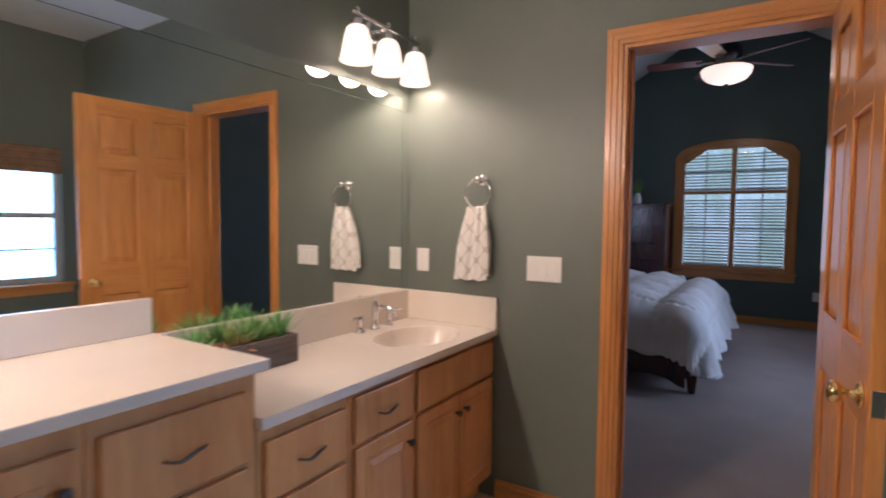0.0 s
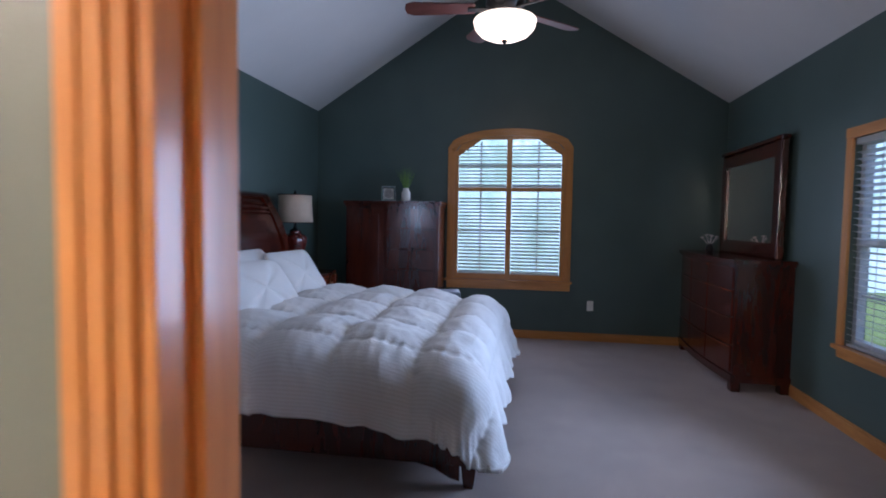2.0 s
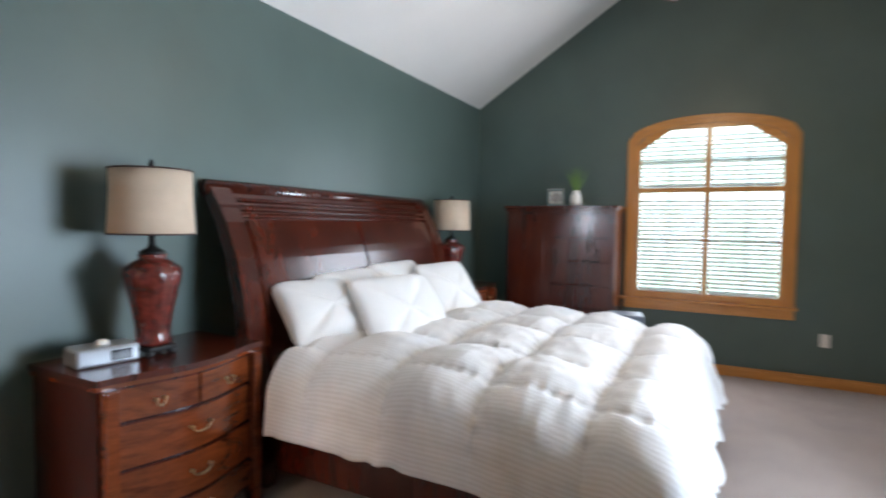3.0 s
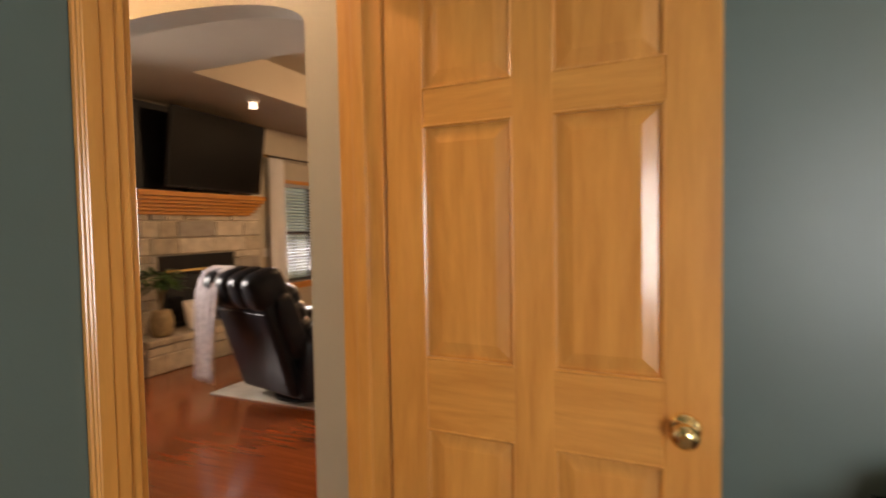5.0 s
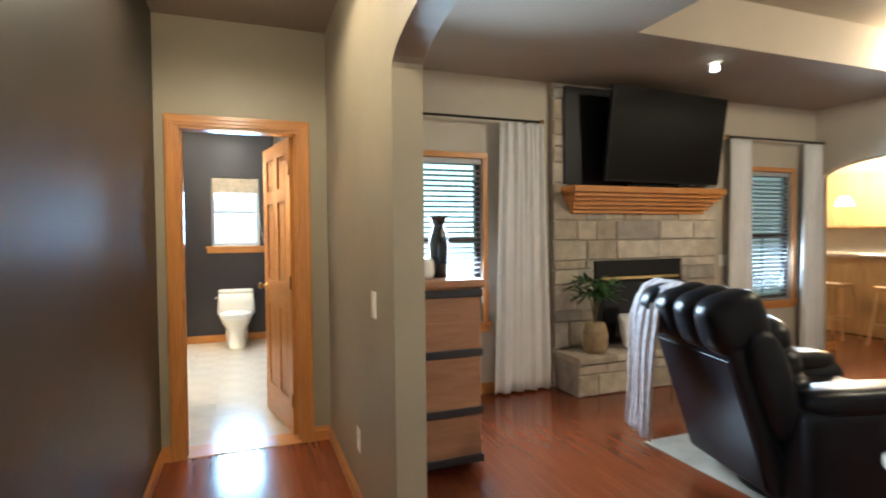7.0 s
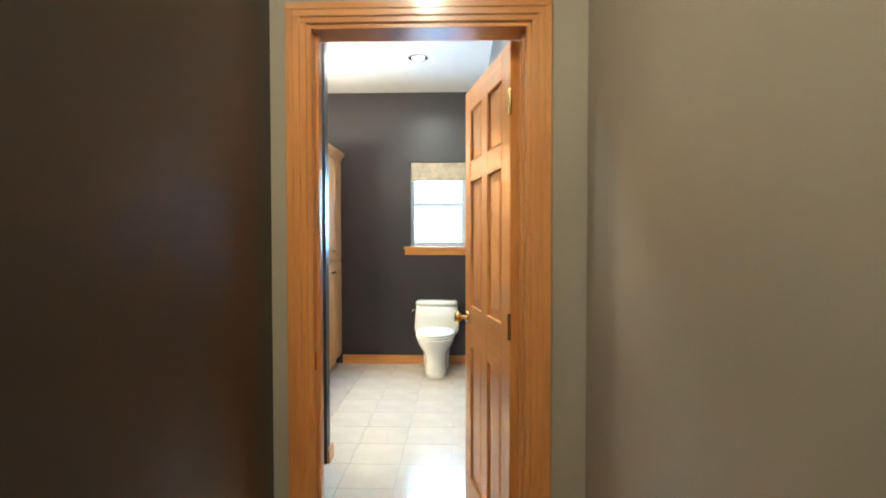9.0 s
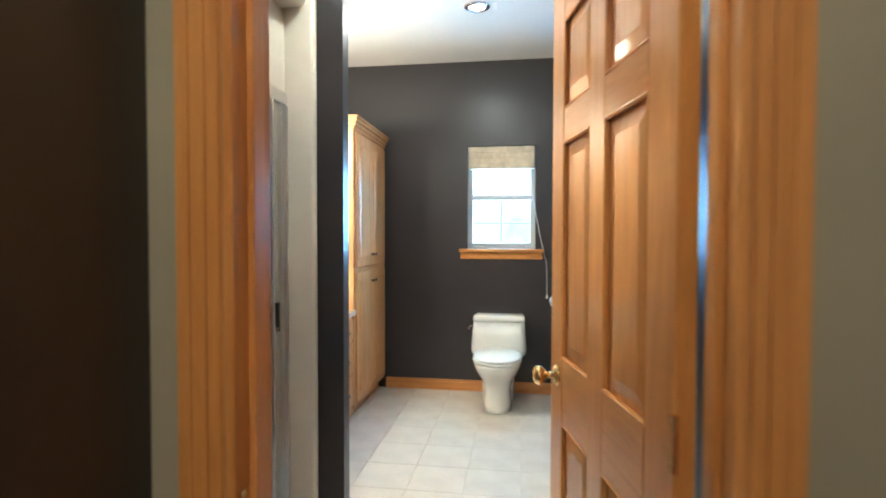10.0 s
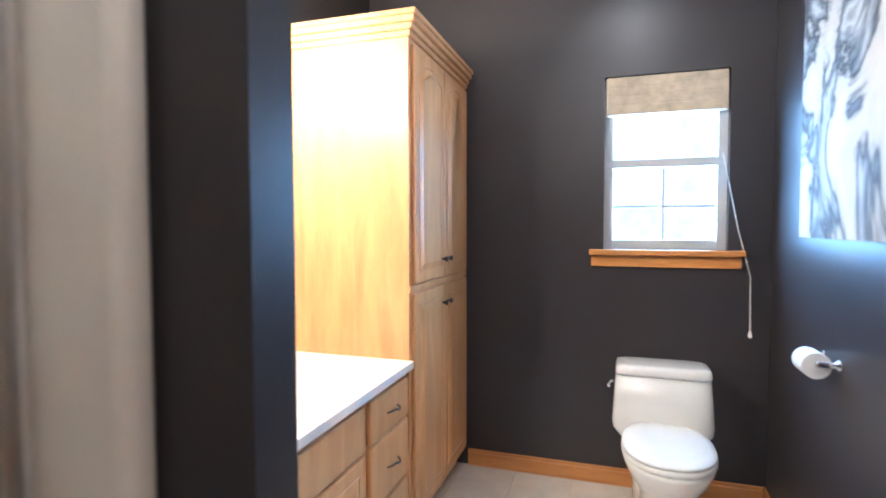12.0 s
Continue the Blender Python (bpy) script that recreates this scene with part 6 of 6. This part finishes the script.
kt = part("kitchen_counter", new_box(-10.49, -9.85, -8.08, -3.74, 0.892, 0.93, 0.006), plain("granite_dark", (0.25, 0.20, 0.16), 0.2, 0, 0.4, 60), None)
tagged(kt, "speckled brown granite kitchen counter", "countertop")
mw = thing("microwave", "black and steel microwave over the range", "microwave")
part("body", new_box(-10.49, -10.10, -6.83, -6.23, 1.42, 1.85, 0.006), plain("steel", (0.45, 0.45, 0.46), 0.3, 1.0), mw)
part("door", new_box(-10.10, -10.085, -6.81, -6.43, 1.46, 1.81, 0.004), tvb, mw)
for y in (-5.3, -4.7):
    pe = thing("pendant_lamp", "small lit glass pendant over the bar", "pendant lamp", (-8.3, y, 1.70), 0, "pendant lamps")
    part("shade", lathe(bmesh.new(), [(0.04, 0.13), (0.08, 0.08), (0.11, 0.0), (0.10, 0.0), (0.03, 0.11)], seg=24), glow("lit_pendant", (1, 0.88, 0.65), 7), pe)
    part("cord", tube(bmesh.new(), [(0, 0, 0.12), (0, 0, 1.0)], 0.004, 6), BLACKM, pe)
bulb("kitchen_bulb", (-9.1, -5.2, 2.5), 230, WARM, 0.15)
# warm cove lamps on the tray's ledge
bulb("cove_bulb", (-5.95, -2.45, 2.82), 30, WARM, 0.05)
# Fill lamp with an unseen flush fixture, added to brighten the living room.
bulb("living_fill_bulb", (-4.6, -0.6, 2.80), 95, WARM, 0.12)
ll = thing("flush_light", "round lit ceiling light added out of view in the tray", "ceiling light", (-4.6, -0.6, 3.05), 0)
part("bowl", lathe(bmesh.new(), [(0.17, 0), (0.17, -0.03), (0.12, -0.08), (0.02, -0.10)], seg=28), glow("lit_bowl", (1, 0.85, 0.62), 4), ll)
structure("ceiling_cove_ledge", new_box(-6.20, -5.75, -2.75, -2.35, 2.705, 2.735), TAUPE_CEIL, "taupe ledge in the tray corner", "ceiling")

# ---- guest bath ----
tc = thing("linen_cabinet", "tall maple linen cabinet with arched panel doors", "cabinet")
CX, CY0, CY1 = 0.535, -7.285, -6.425
part("body", new_box(CX, 1.118, CY0, CY1, 0.09, 2.15, 0.003), MAPLE, tc)
part("toe_kick", new_box(CX + 0.05, 1.118, CY0, CY1, 0, 0.09), MAPLE, tc)
bm = bmesh.new()
for k, (d, z0, z1) in enumerate(((0.012, 2.13, 2.155), (0.024, 2.155, 2.18), (0.040, 2.18, 2.205), (0.050, 2.205, 2.225))):
    box(bm, CX - d, 1.118, CY0, CY1 + d, z0, z1, 0.003, 1)
part("cornice", bm, MAPLE, tc)
ym = (CY0 + CY1) / 2
for z0, z1, g in ((1.125, 2.11, "foot"), (0.12, 1.085, "")):
    for a, b, gr in ((CY0 + 0.03, ym - 0.004, "hi"), (ym + 0.004, CY1 - 0.03, "lo")):
        f = raised_front("cabinet_door", (CX, a, b, z0, z1, 0.018, -1), tc, z0 > 1)
        knob(f, CX - 0.018, (b - 0.035) if gr == "hi" else (a + 0.035), z0 + 0.085 if g else z1 - 0.085, -1)
part("mid_rail", new_box(CX - 0.008, CX + 0.01, CY0, CY1, 1.092, 1.118, 0.003), MAPLE, tc)
unit("maple vanity cabinet with three drawers", CX + 0.015, 1.118, -6.423, -6.03, 0.78, [("drawer", -6.40, -6.05, 0.60, 0.755, "pull"), ("drawer", -6.40, -6.05, 0.36, 0.585, "pull"), ("drawer", -6.40, -6.05, 0.12, 0.345, "pull")], -1)
unit("maple vanity cabinet under the guest sink", CX + 0.015, 1.118, -6.028, -4.905, 0.66, [("drawer", -6.01, -5.30, 0.60, 0.755, ""), ("door", -6.01, -5.67, 0.12, 0.585, "hi"), ("door", -5.66, -5.32, 0.12, 0.585, "lo"), ("drawer", -5.28, -4.97, 0.12, 0.755, "pull")], -1)
gt = thing("countertop", "white cultured marble counter with a moulded sink", "countertop")
sink_top(gt, CX - 0.02, 1.118, -6.423, -4.902, 0.782, 0.812, 0.80, -5.65, 0.165, 0.235, 0.13)
part("backsplash", new_box(1.100, 1.118, -6.423, -4.902, 0.812, 0.91, 0.004), MARBLE, gt)
gm = thing("wall_mirror", "frameless wall mirror above the guest vanity", "mirror")
part("glass", new_box(1.113, 1.119, -6.40, -4.96, 0.915, 1.95), MIRROR, gm)
vanity_light("chrome bath light bar with lit frosted shades", (1.118, -5.75, 2.16), 180, (-0.25, 0, 0.25), 32)

# toilet
to = thing("toilet", "white one-piece toilet against the wall", "toilet", (-0.495, -7.285, 0), 0)


def oval(rx, ry, cy, z, n=36, sq=2.3):
    out = []
    for k in range(n):
        a = 2 * math.pi * k / n
        c, s = math.cos(a), math.sin(a)
        out.append((math.copysign(abs(c) ** (2 / sq), c) * rx, cy + math.copysign(abs(s) ** (2 / sq), s) * ry, z))
    return out


def loft(rings, cap=True):
    bm = bmesh.new()
    vs = [[bm.verts.new(p) for p in r] for r in rings]
    n = len(vs[0])
    for a, b in zip(vs, vs[1:]):
        for k in range(n):
            bm.faces.new((a[k], a[(k + 1) % n], b[(k + 1) % n], b[k]))
    if cap:
        bm.faces.new(vs[0][::-1]), bm.faces.new(vs[-1])
    return bm


part("pedestal", loft([oval(0.115, 0.22, 0.36, 0.0), oval(0.112, 0.215, 0.36, 0.05), oval(0.105, 0.20, 0.36, 0.16), oval(0.125, 0.22, 0.38, 0.24), oval(0.165, 0.25, 0.42, 0.31), oval(0.185, 0.262, 0.44, 0.37), oval(0.185, 0.262, 0.44, 0.385)]), CERAMIC, to, "", True)
part("bowl_neck", loft([oval(0.13, 0.14, 0.16, 0.02, sq=4), oval(0.14, 0.14, 0.16, 0.30, sq=4), oval(0.20, 0.12, 0.13, 0.36, sq=4)]), CERAMIC, to, "", True)
part("seat", loft([oval(0.183, 0.245, 0.45, 0.388), oval(0.190, 0.252, 0.45, 0.396), oval(0.190, 0.252, 0.45, 0.406), oval(0.184, 0.246, 0.45, 0.411)]), PLASTIC, to, "", True)
part("lid", loft([oval(0.180, 0.242, 0.45, 0.414), oval(0.188, 0.250, 0.45, 0.420), oval(0.186, 0.248, 0.45, 0.430), oval(0.16, 0.22, 0.45, 0.437), oval(0.05, 0.08, 0.45, 0.439)]), PLASTIC, to, "", True)
part("tank", loft([oval(0.15, 0.10, 0.11, 0.30, sq=5), oval(0.195, 0.11, 0.12, 0.345, sq=5), oval(0.226, 0.112, 0.12, 0.385, sq=6), oval(0.230, 0.112, 0.12, 0.42, sq=6), oval(0.222, 0.106, 0.117, 0.53, sq=7), oval(0.212, 0.102, 0.115, 0.645, sq=7)]), CERAMIC, to, "", True)
part("tank_lid", loft([oval(0.213, 0.105, 0.117, 0.648, sq=7), oval(0.217, 0.109, 0.117, 0.655, sq=7), oval(0.213, 0.107, 0.117, 0.685, sq=7), oval(0.205, 0.100, 0.117, 0.694, sq=7), oval(0.18, 0.08, 0.117, 0.698, sq=7)]), CERAMIC, to, "", True)
part("flush_lever", tube(bmesh.new(), [(0.228, 0.16, 0.60), (0.245, 0.17, 0.60), (0.245, 0.22, 0.592)], [0.008, 0.007, 0.009], 8), CHROME, to, "chrome flush lever", True)

tp = thing("paper_holder", "chrome holder with a roll of white paper", "paper holder", (-0.985, -6.54, 0.90), 0)
for y in (-0.07, 0.07):
    bm = lathe(bmesh.new(), [(0.022, 0), (0.022, 0.006), (0.010, 0.014), (0.010, 0.06), (0.014, 0.066), (0.006, 0.072)], seg=16)
    bmesh.ops.transform(bm, matrix=Matrix.Translation((0, y, 0)) @ Matrix.Rotation(radians(90), 4, "Y"), verts=bm.verts)
    part("post", bm, CHROME, tp, "", True)
part("roller", tube(bmesh.new(), [(0.062, -0.07, 0), (0.062, 0.07, 0)], 0.007), CHROME, tp)
part("paper_roll", tube(bmesh.new(), [(0.062, -0.052, -0.01), (0.062, 0.052, -0.01)], 0.045, 24), COTTON, tp)

# canvas with loose grey brushwork
def canvas_paint():
    m, t, b = nodes_of("grey_brushwork")
    v = mapping(t, (1, 1.6, 0.9))
    n1 = noise_tex(t, v, 1.7, 5, 0.55, 2.0)
    col = ramp(t, n1, ((0.40, (0.50, 0.43, 0.33)), (0.48, (0.43, 0.38, 0.31)), (0.53, (0.03, 0.032, 0.03)), (0.57, (0.16, 0.16, 0.155)), (0.63, (0.44, 0.42, 0.38)), (0.72, (0.07, 0.075, 0.075))))
    t.links.new(col, b.inputs["Base Color"])
    b.inputs["Roughness"].default_value = 0.8
    bump(t, b, noise_tex(t, v, 40, 4, 0.6, 1.0), 0.4, 0.004)
    return m


ar = thing("canvas_painting", "cream canvas with loose grey abstract brushwork", "painting")
part("canvas", new_box(-0.943, -0.940, -6.76, -5.72, 1.322, 2.228), canvas_paint(), ar)
part("stretcher_edge", new_box(-0.984, -0.9435, -6.758, -5.722, 1.324, 2.226, 0.003), plain("raw_canvas", (0.40, 0.33, 0.25), 0.9, 0, 0.1, 20, 0.3, 200), ar)
hk = thing("robe_hook", "chrome double robe hook on the wall", "hook", (-0.985, -5.30, 1.895), 0)
for y in (-0.03, 0.03):
    part("prong", tube(bmesh.new(), [(0, 0, 0), (0.03, y * 0.5, 0.0), (0.055, y, 0.012), (0.06, y, 0.035)], [0.012, 0.008, 0.008, 0.010], 8), CHROME, hk, "", True)

# shower
SURROUND = plain("shower_surround", (0.74, 0.67, 0.56), 0.22, 0, 0.03)
SATIN = plain("satin_aluminium", (0.72, 0.72, 0.73), 0.28, 1.0, 0.03)
SX = 0.30  # plane of the glass
sh = thing("shower_stall", "cream shower stall with a chrome framed glass door", "shower")
bm = bmesh.new()
box(bm, 1.06, 1.115, -4.82, -3.57, 0.10, 2.35, 0.006), box(bm, SX + 0.03, 1.06, -3.61, -3.565, 0.10, 2.35, 0.006), box(bm, SX + 0.03, 1.06, -4.825, -4.78, 0.10, 2.35, 0.006)
part("surround", bm, SURROUND, sh)
part("tray", new_box(0.18, 1.115, -4.825, -3.565, 0.0, 0.11, 0.02, 3), SURROUND, sh)
for y0, y1 in ((-4.826, -4.782), (-3.63, -3.566)):
    part("front_flange", new_box(0.165, SX + 0.035, y0, y1, 0.0, 2.42, 0.018, 4), SURROUND, sh, "", True)
part("head_flange", new_box(0.19, SX + 0.035, -4.78, -3.632, 2.28, 2.42, 0.03, 4), SURROUND, sh, "", True)
part("front_pan", new_box(SX - 0.01, SX + 0.03, -4.781, -3.632, 1.945, 2.28, 0.004), SURROUND, sh)
for y0, y1 in ((-4.780, -4.760), (-3.652, -3.632), (-4.668, -4.618)):
    bm = new_box(SX - 0.018, SX + 0.014, y0, y1, 0.12, 1.90, 0.005, 3)
    box(bm, SX - 0.024, SX - 0.016, (y0 + y1) / 2 - 0.006, (y0 + y1) / 2 + 0.006, 0.13, 1.89, 0.002)
    part("chrome_post", bm, SATIN, sh)
part("chrome_header", new_box(SX - 0.022, SX + 0.018, -4.782, -3.632, 1.895, 1.945, 0.008, 3), CHROME, sh)
part("chrome_sill", new_box(SX - 0.020, SX + 0.016, -4.782, -3.632, 0.11, 0.15, 0.006), CHROME, sh)
part("door_seal", new_box(SX - 0.012, SX + 0.008, -4.617, -4.609, 0.15, 1.895, 0.002), BLACKM, sh, "black rubber seal strip")
SHGLASS = pane_glass("shower_glass", (0.86, 0.88, 0.88), 7.5)
gd = part("fixed_glass", new_box(SX - 0.003, SX + 0.003, -4.760, -4.668, 0.15, 1.895), SHGLASS, sh, "clear shower glass")
gd2 = part("glass_door", new_box(SX - 0.003, SX + 0.003, -4.618, -3.652, 0.15, 1.895), SHGLASS, sh, "clear shower glass")
hd = part("door_handle", new_box(SX - 0.050, SX - 0.028, -4.653, -4.639, 0.99, 1.11, 0.004), CHROME, sh, "chrome and black handle")
part("grip", new_box(SX - 0.034, SX - 0.003, -4.605, -4.583, 1.0, 1.10, 0.004), BLACKM, hd)
sharm = part("shower_arm", tube(bmesh.new(), [(0.62, -3.612, 2.05), (0.62, -3.71, 2.08), (0.62, -3.77, 2.04)], 0.009), CHROME, sh)
part("shower_rose", lathe(bmesh.new(), [(0.012, 0.02), (0.04, -0.01), (0.042, -0.025), (0.01, -0.028)], (0.62, -3.777, 2.03), 20), CHROME, sharm)
sl = thing("recessed_light", "round recessed light over the shower", "ceiling light", (0.64, -4.20, 2.858), 0)
part("trim_ring", lathe(bmesh.new(), [(0.085, 0), (0.085, -0.008), (0.062, -0.012), (0.058, 0)], seg=28), CHROME, sl)
downlight("shower_bulb", (0.64, -4.20, 2.84), 44, (1.0, 0.90, 0.76), 0.06)

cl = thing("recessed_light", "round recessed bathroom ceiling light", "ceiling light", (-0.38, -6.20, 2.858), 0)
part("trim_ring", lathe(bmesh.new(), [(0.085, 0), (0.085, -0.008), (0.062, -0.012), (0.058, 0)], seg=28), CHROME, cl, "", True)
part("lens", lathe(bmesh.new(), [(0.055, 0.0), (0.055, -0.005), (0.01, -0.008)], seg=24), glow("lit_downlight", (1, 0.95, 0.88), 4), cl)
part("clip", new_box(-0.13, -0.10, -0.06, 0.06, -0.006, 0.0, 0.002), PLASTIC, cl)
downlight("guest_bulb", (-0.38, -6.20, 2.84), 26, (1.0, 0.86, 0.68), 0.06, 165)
# Second fixture and lamp out of view, added to light the shower flange.
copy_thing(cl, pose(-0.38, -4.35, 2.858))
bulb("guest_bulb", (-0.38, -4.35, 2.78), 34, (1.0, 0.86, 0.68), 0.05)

# ---- outdoors ----
GRASS = plain("lawn", (0.07, 0.12, 0.03), 0.9, 0, 0.4, 0.8, 0.5, 6)
structure("ground", new_box(-90, 90, -90, 90, -0.6, -0.35), GRASS, "green lawn round the house", "ground")


def foliage(name, x0, x1, y0, y1, n, hi, seed):
    r = random.Random(seed)
    verts, faces = [], []
    for k in range(n):
        x, y = r.uniform(x0, x1), r.uniform(y0, y1)
        top = hi * (0.6 + 0.4 * math.sin(x * 0.9 + y * 0.7) ** 2)
        c = Vector((x, y, -0.35 + top * r.random() ** 0.8))
        for q in range(2):
            u = Vector((r.uniform(-1, 1), r.uniform(-1, 1), r.uniform(-1, 1))).normalized() * r.uniform(0.05, 0.12)
            w = u.cross(Vector((r.uniform(-1, 1), r.uniform(-1, 1), r.uniform(-1, 1)))).normalized() * u.length * 0.6
            i = len(verts)
            verts += [tuple(c - u), tuple(c + w), tuple(c + u), tuple(c - w)]
            faces.append((i, i + 1, i + 2, i + 3))
    me = bpy.data.meshes.new(name)
    me.from_pydata(verts, [], faces)
    me.materials.append(FOLIAGE)
    return tagged(new(name, me), "distant green trees and shrubs", "trees", "", "stuff")


FOLIAGE = plain("tree_foliage", (0.12, 0.20, 0.10), 0.6, 0, 0.4, 1.5)
ft = FOLIAGE.node_tree
tl, mx = ft.nodes.new("ShaderNodeBsdfTranslucent"), ft.nodes.new("ShaderNodeMixShader")
tl.inputs["Color"].default_value = (0.20, 0.34, 0.14, 1)
mx.inputs[0].default_value = 0.45
ft.links.new(ft.nodes["Principled BSDF"].outputs[0], mx.inputs[1])
ft.links.new(tl.outputs[0], mx.inputs[2])
ft.links.new(mx.outputs[0], ft.nodes["Material Output"].inputs["Surface"])


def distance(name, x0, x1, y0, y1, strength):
    """Glowing sheet: hazy bright yard and sky beyond a window, lit by emission."""
    m, t, b = nodes_of(name + "_glowing_haze")
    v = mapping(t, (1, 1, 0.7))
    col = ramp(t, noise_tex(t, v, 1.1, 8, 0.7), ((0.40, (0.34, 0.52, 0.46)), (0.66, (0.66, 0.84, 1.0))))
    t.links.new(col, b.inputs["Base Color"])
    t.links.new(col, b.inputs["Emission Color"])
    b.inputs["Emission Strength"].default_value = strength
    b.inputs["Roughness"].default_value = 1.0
    structure(name, new_box(x0, x1, y0, y1, -0.35, 8), m, "glowing backdrop of pale yard and sky outdoors", "backdrop")


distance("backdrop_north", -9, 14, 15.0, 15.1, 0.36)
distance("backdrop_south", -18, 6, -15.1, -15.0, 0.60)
foliage("tree_line", 16, 19, -2, 12, 9000, 5.5, 2)
# Unseen slab, added to keep sun and sky light off rooms and windows.
roof = structure("roof", new_box(-11, 4.2, -8.2, 6.6, 4.6, 4.7), plain("roof_board", (0.12, 0.11, 0.10), 0.9), "plain unseen roof slab keeping light out of the house", "roof")

# ---- pieces of the floors, last ----
structure("door_threshold", new_box(G0 + 0.001, G1 - 0.001, -3.64, -3.438, -0.006, 0.006, 0.003), OAK_H, "oak strip between hall boards and bathroom tiles", "threshold")
floor = bpy.data.objects["floor_living"]
fr = random.Random(11)
plank_cache = {}


def plank(x0, x1, y0, y1):
    key = (round(x1 - x0, 3), round(y1 - y0, 3))
    if key not in plank_cache:
        bm = new_box(-key[0] / 2, key[0] / 2, -key[1] / 2, key[1] / 2, -0.007, 0.0)
        me = bpy.data.meshes.new("plank")
        bm.to_mesh(me), bm.free()
        me.materials.append(HARDWOOD)
        plank_cache[key] = me
    ob = new("plank", plank_cache[key])
    ob.location = ((x0 + x1) / 2, (y0 + y1) / 2, 0.0)
    ob.parent = floor


LEN = (0.6, 0.8, 1.0, 1.2)
PW = 0.0835
x = -0.13
made = 0
while x > -4.3:
    y = -3.935 + fr.choice((0.0, -0.2, -0.4)) if x < -1.26 else -3.436
    end = 0.13
    while y < end - 0.05 and made < 300:
        l = min(fr.choice(LEN) * (1.0 if x > -1.3 else 1.25), end - y)
        l = round(l, 2)
        y0 = max(y, -3.935 if x < -1.26 else -3.436)
        plank(x - PW + 0.0004, x, y0, y + l - 0.0005)
        y += l
        made += 1
    x -= PW
gfloor = bpy.data.objects["floor_guest_bath"]
bm = new_box(-0.1513, 0.1513, -0.1513, 0.1513, -0.006, 0.0, 0.001, 1)
tile_me = bpy.data.meshes.new("tile")
bm.to_mesh(tile_me), bm.free()
tile_me.materials.append(LAMINATE)
for i in range(7):
    for j in range(12):
        t_ob = new("tile", tile_me)
        t_ob.location = (-0.83 + i * 0.305, -7.13 + j * 0.305, 0.0)
        t_ob.parent = gfloor
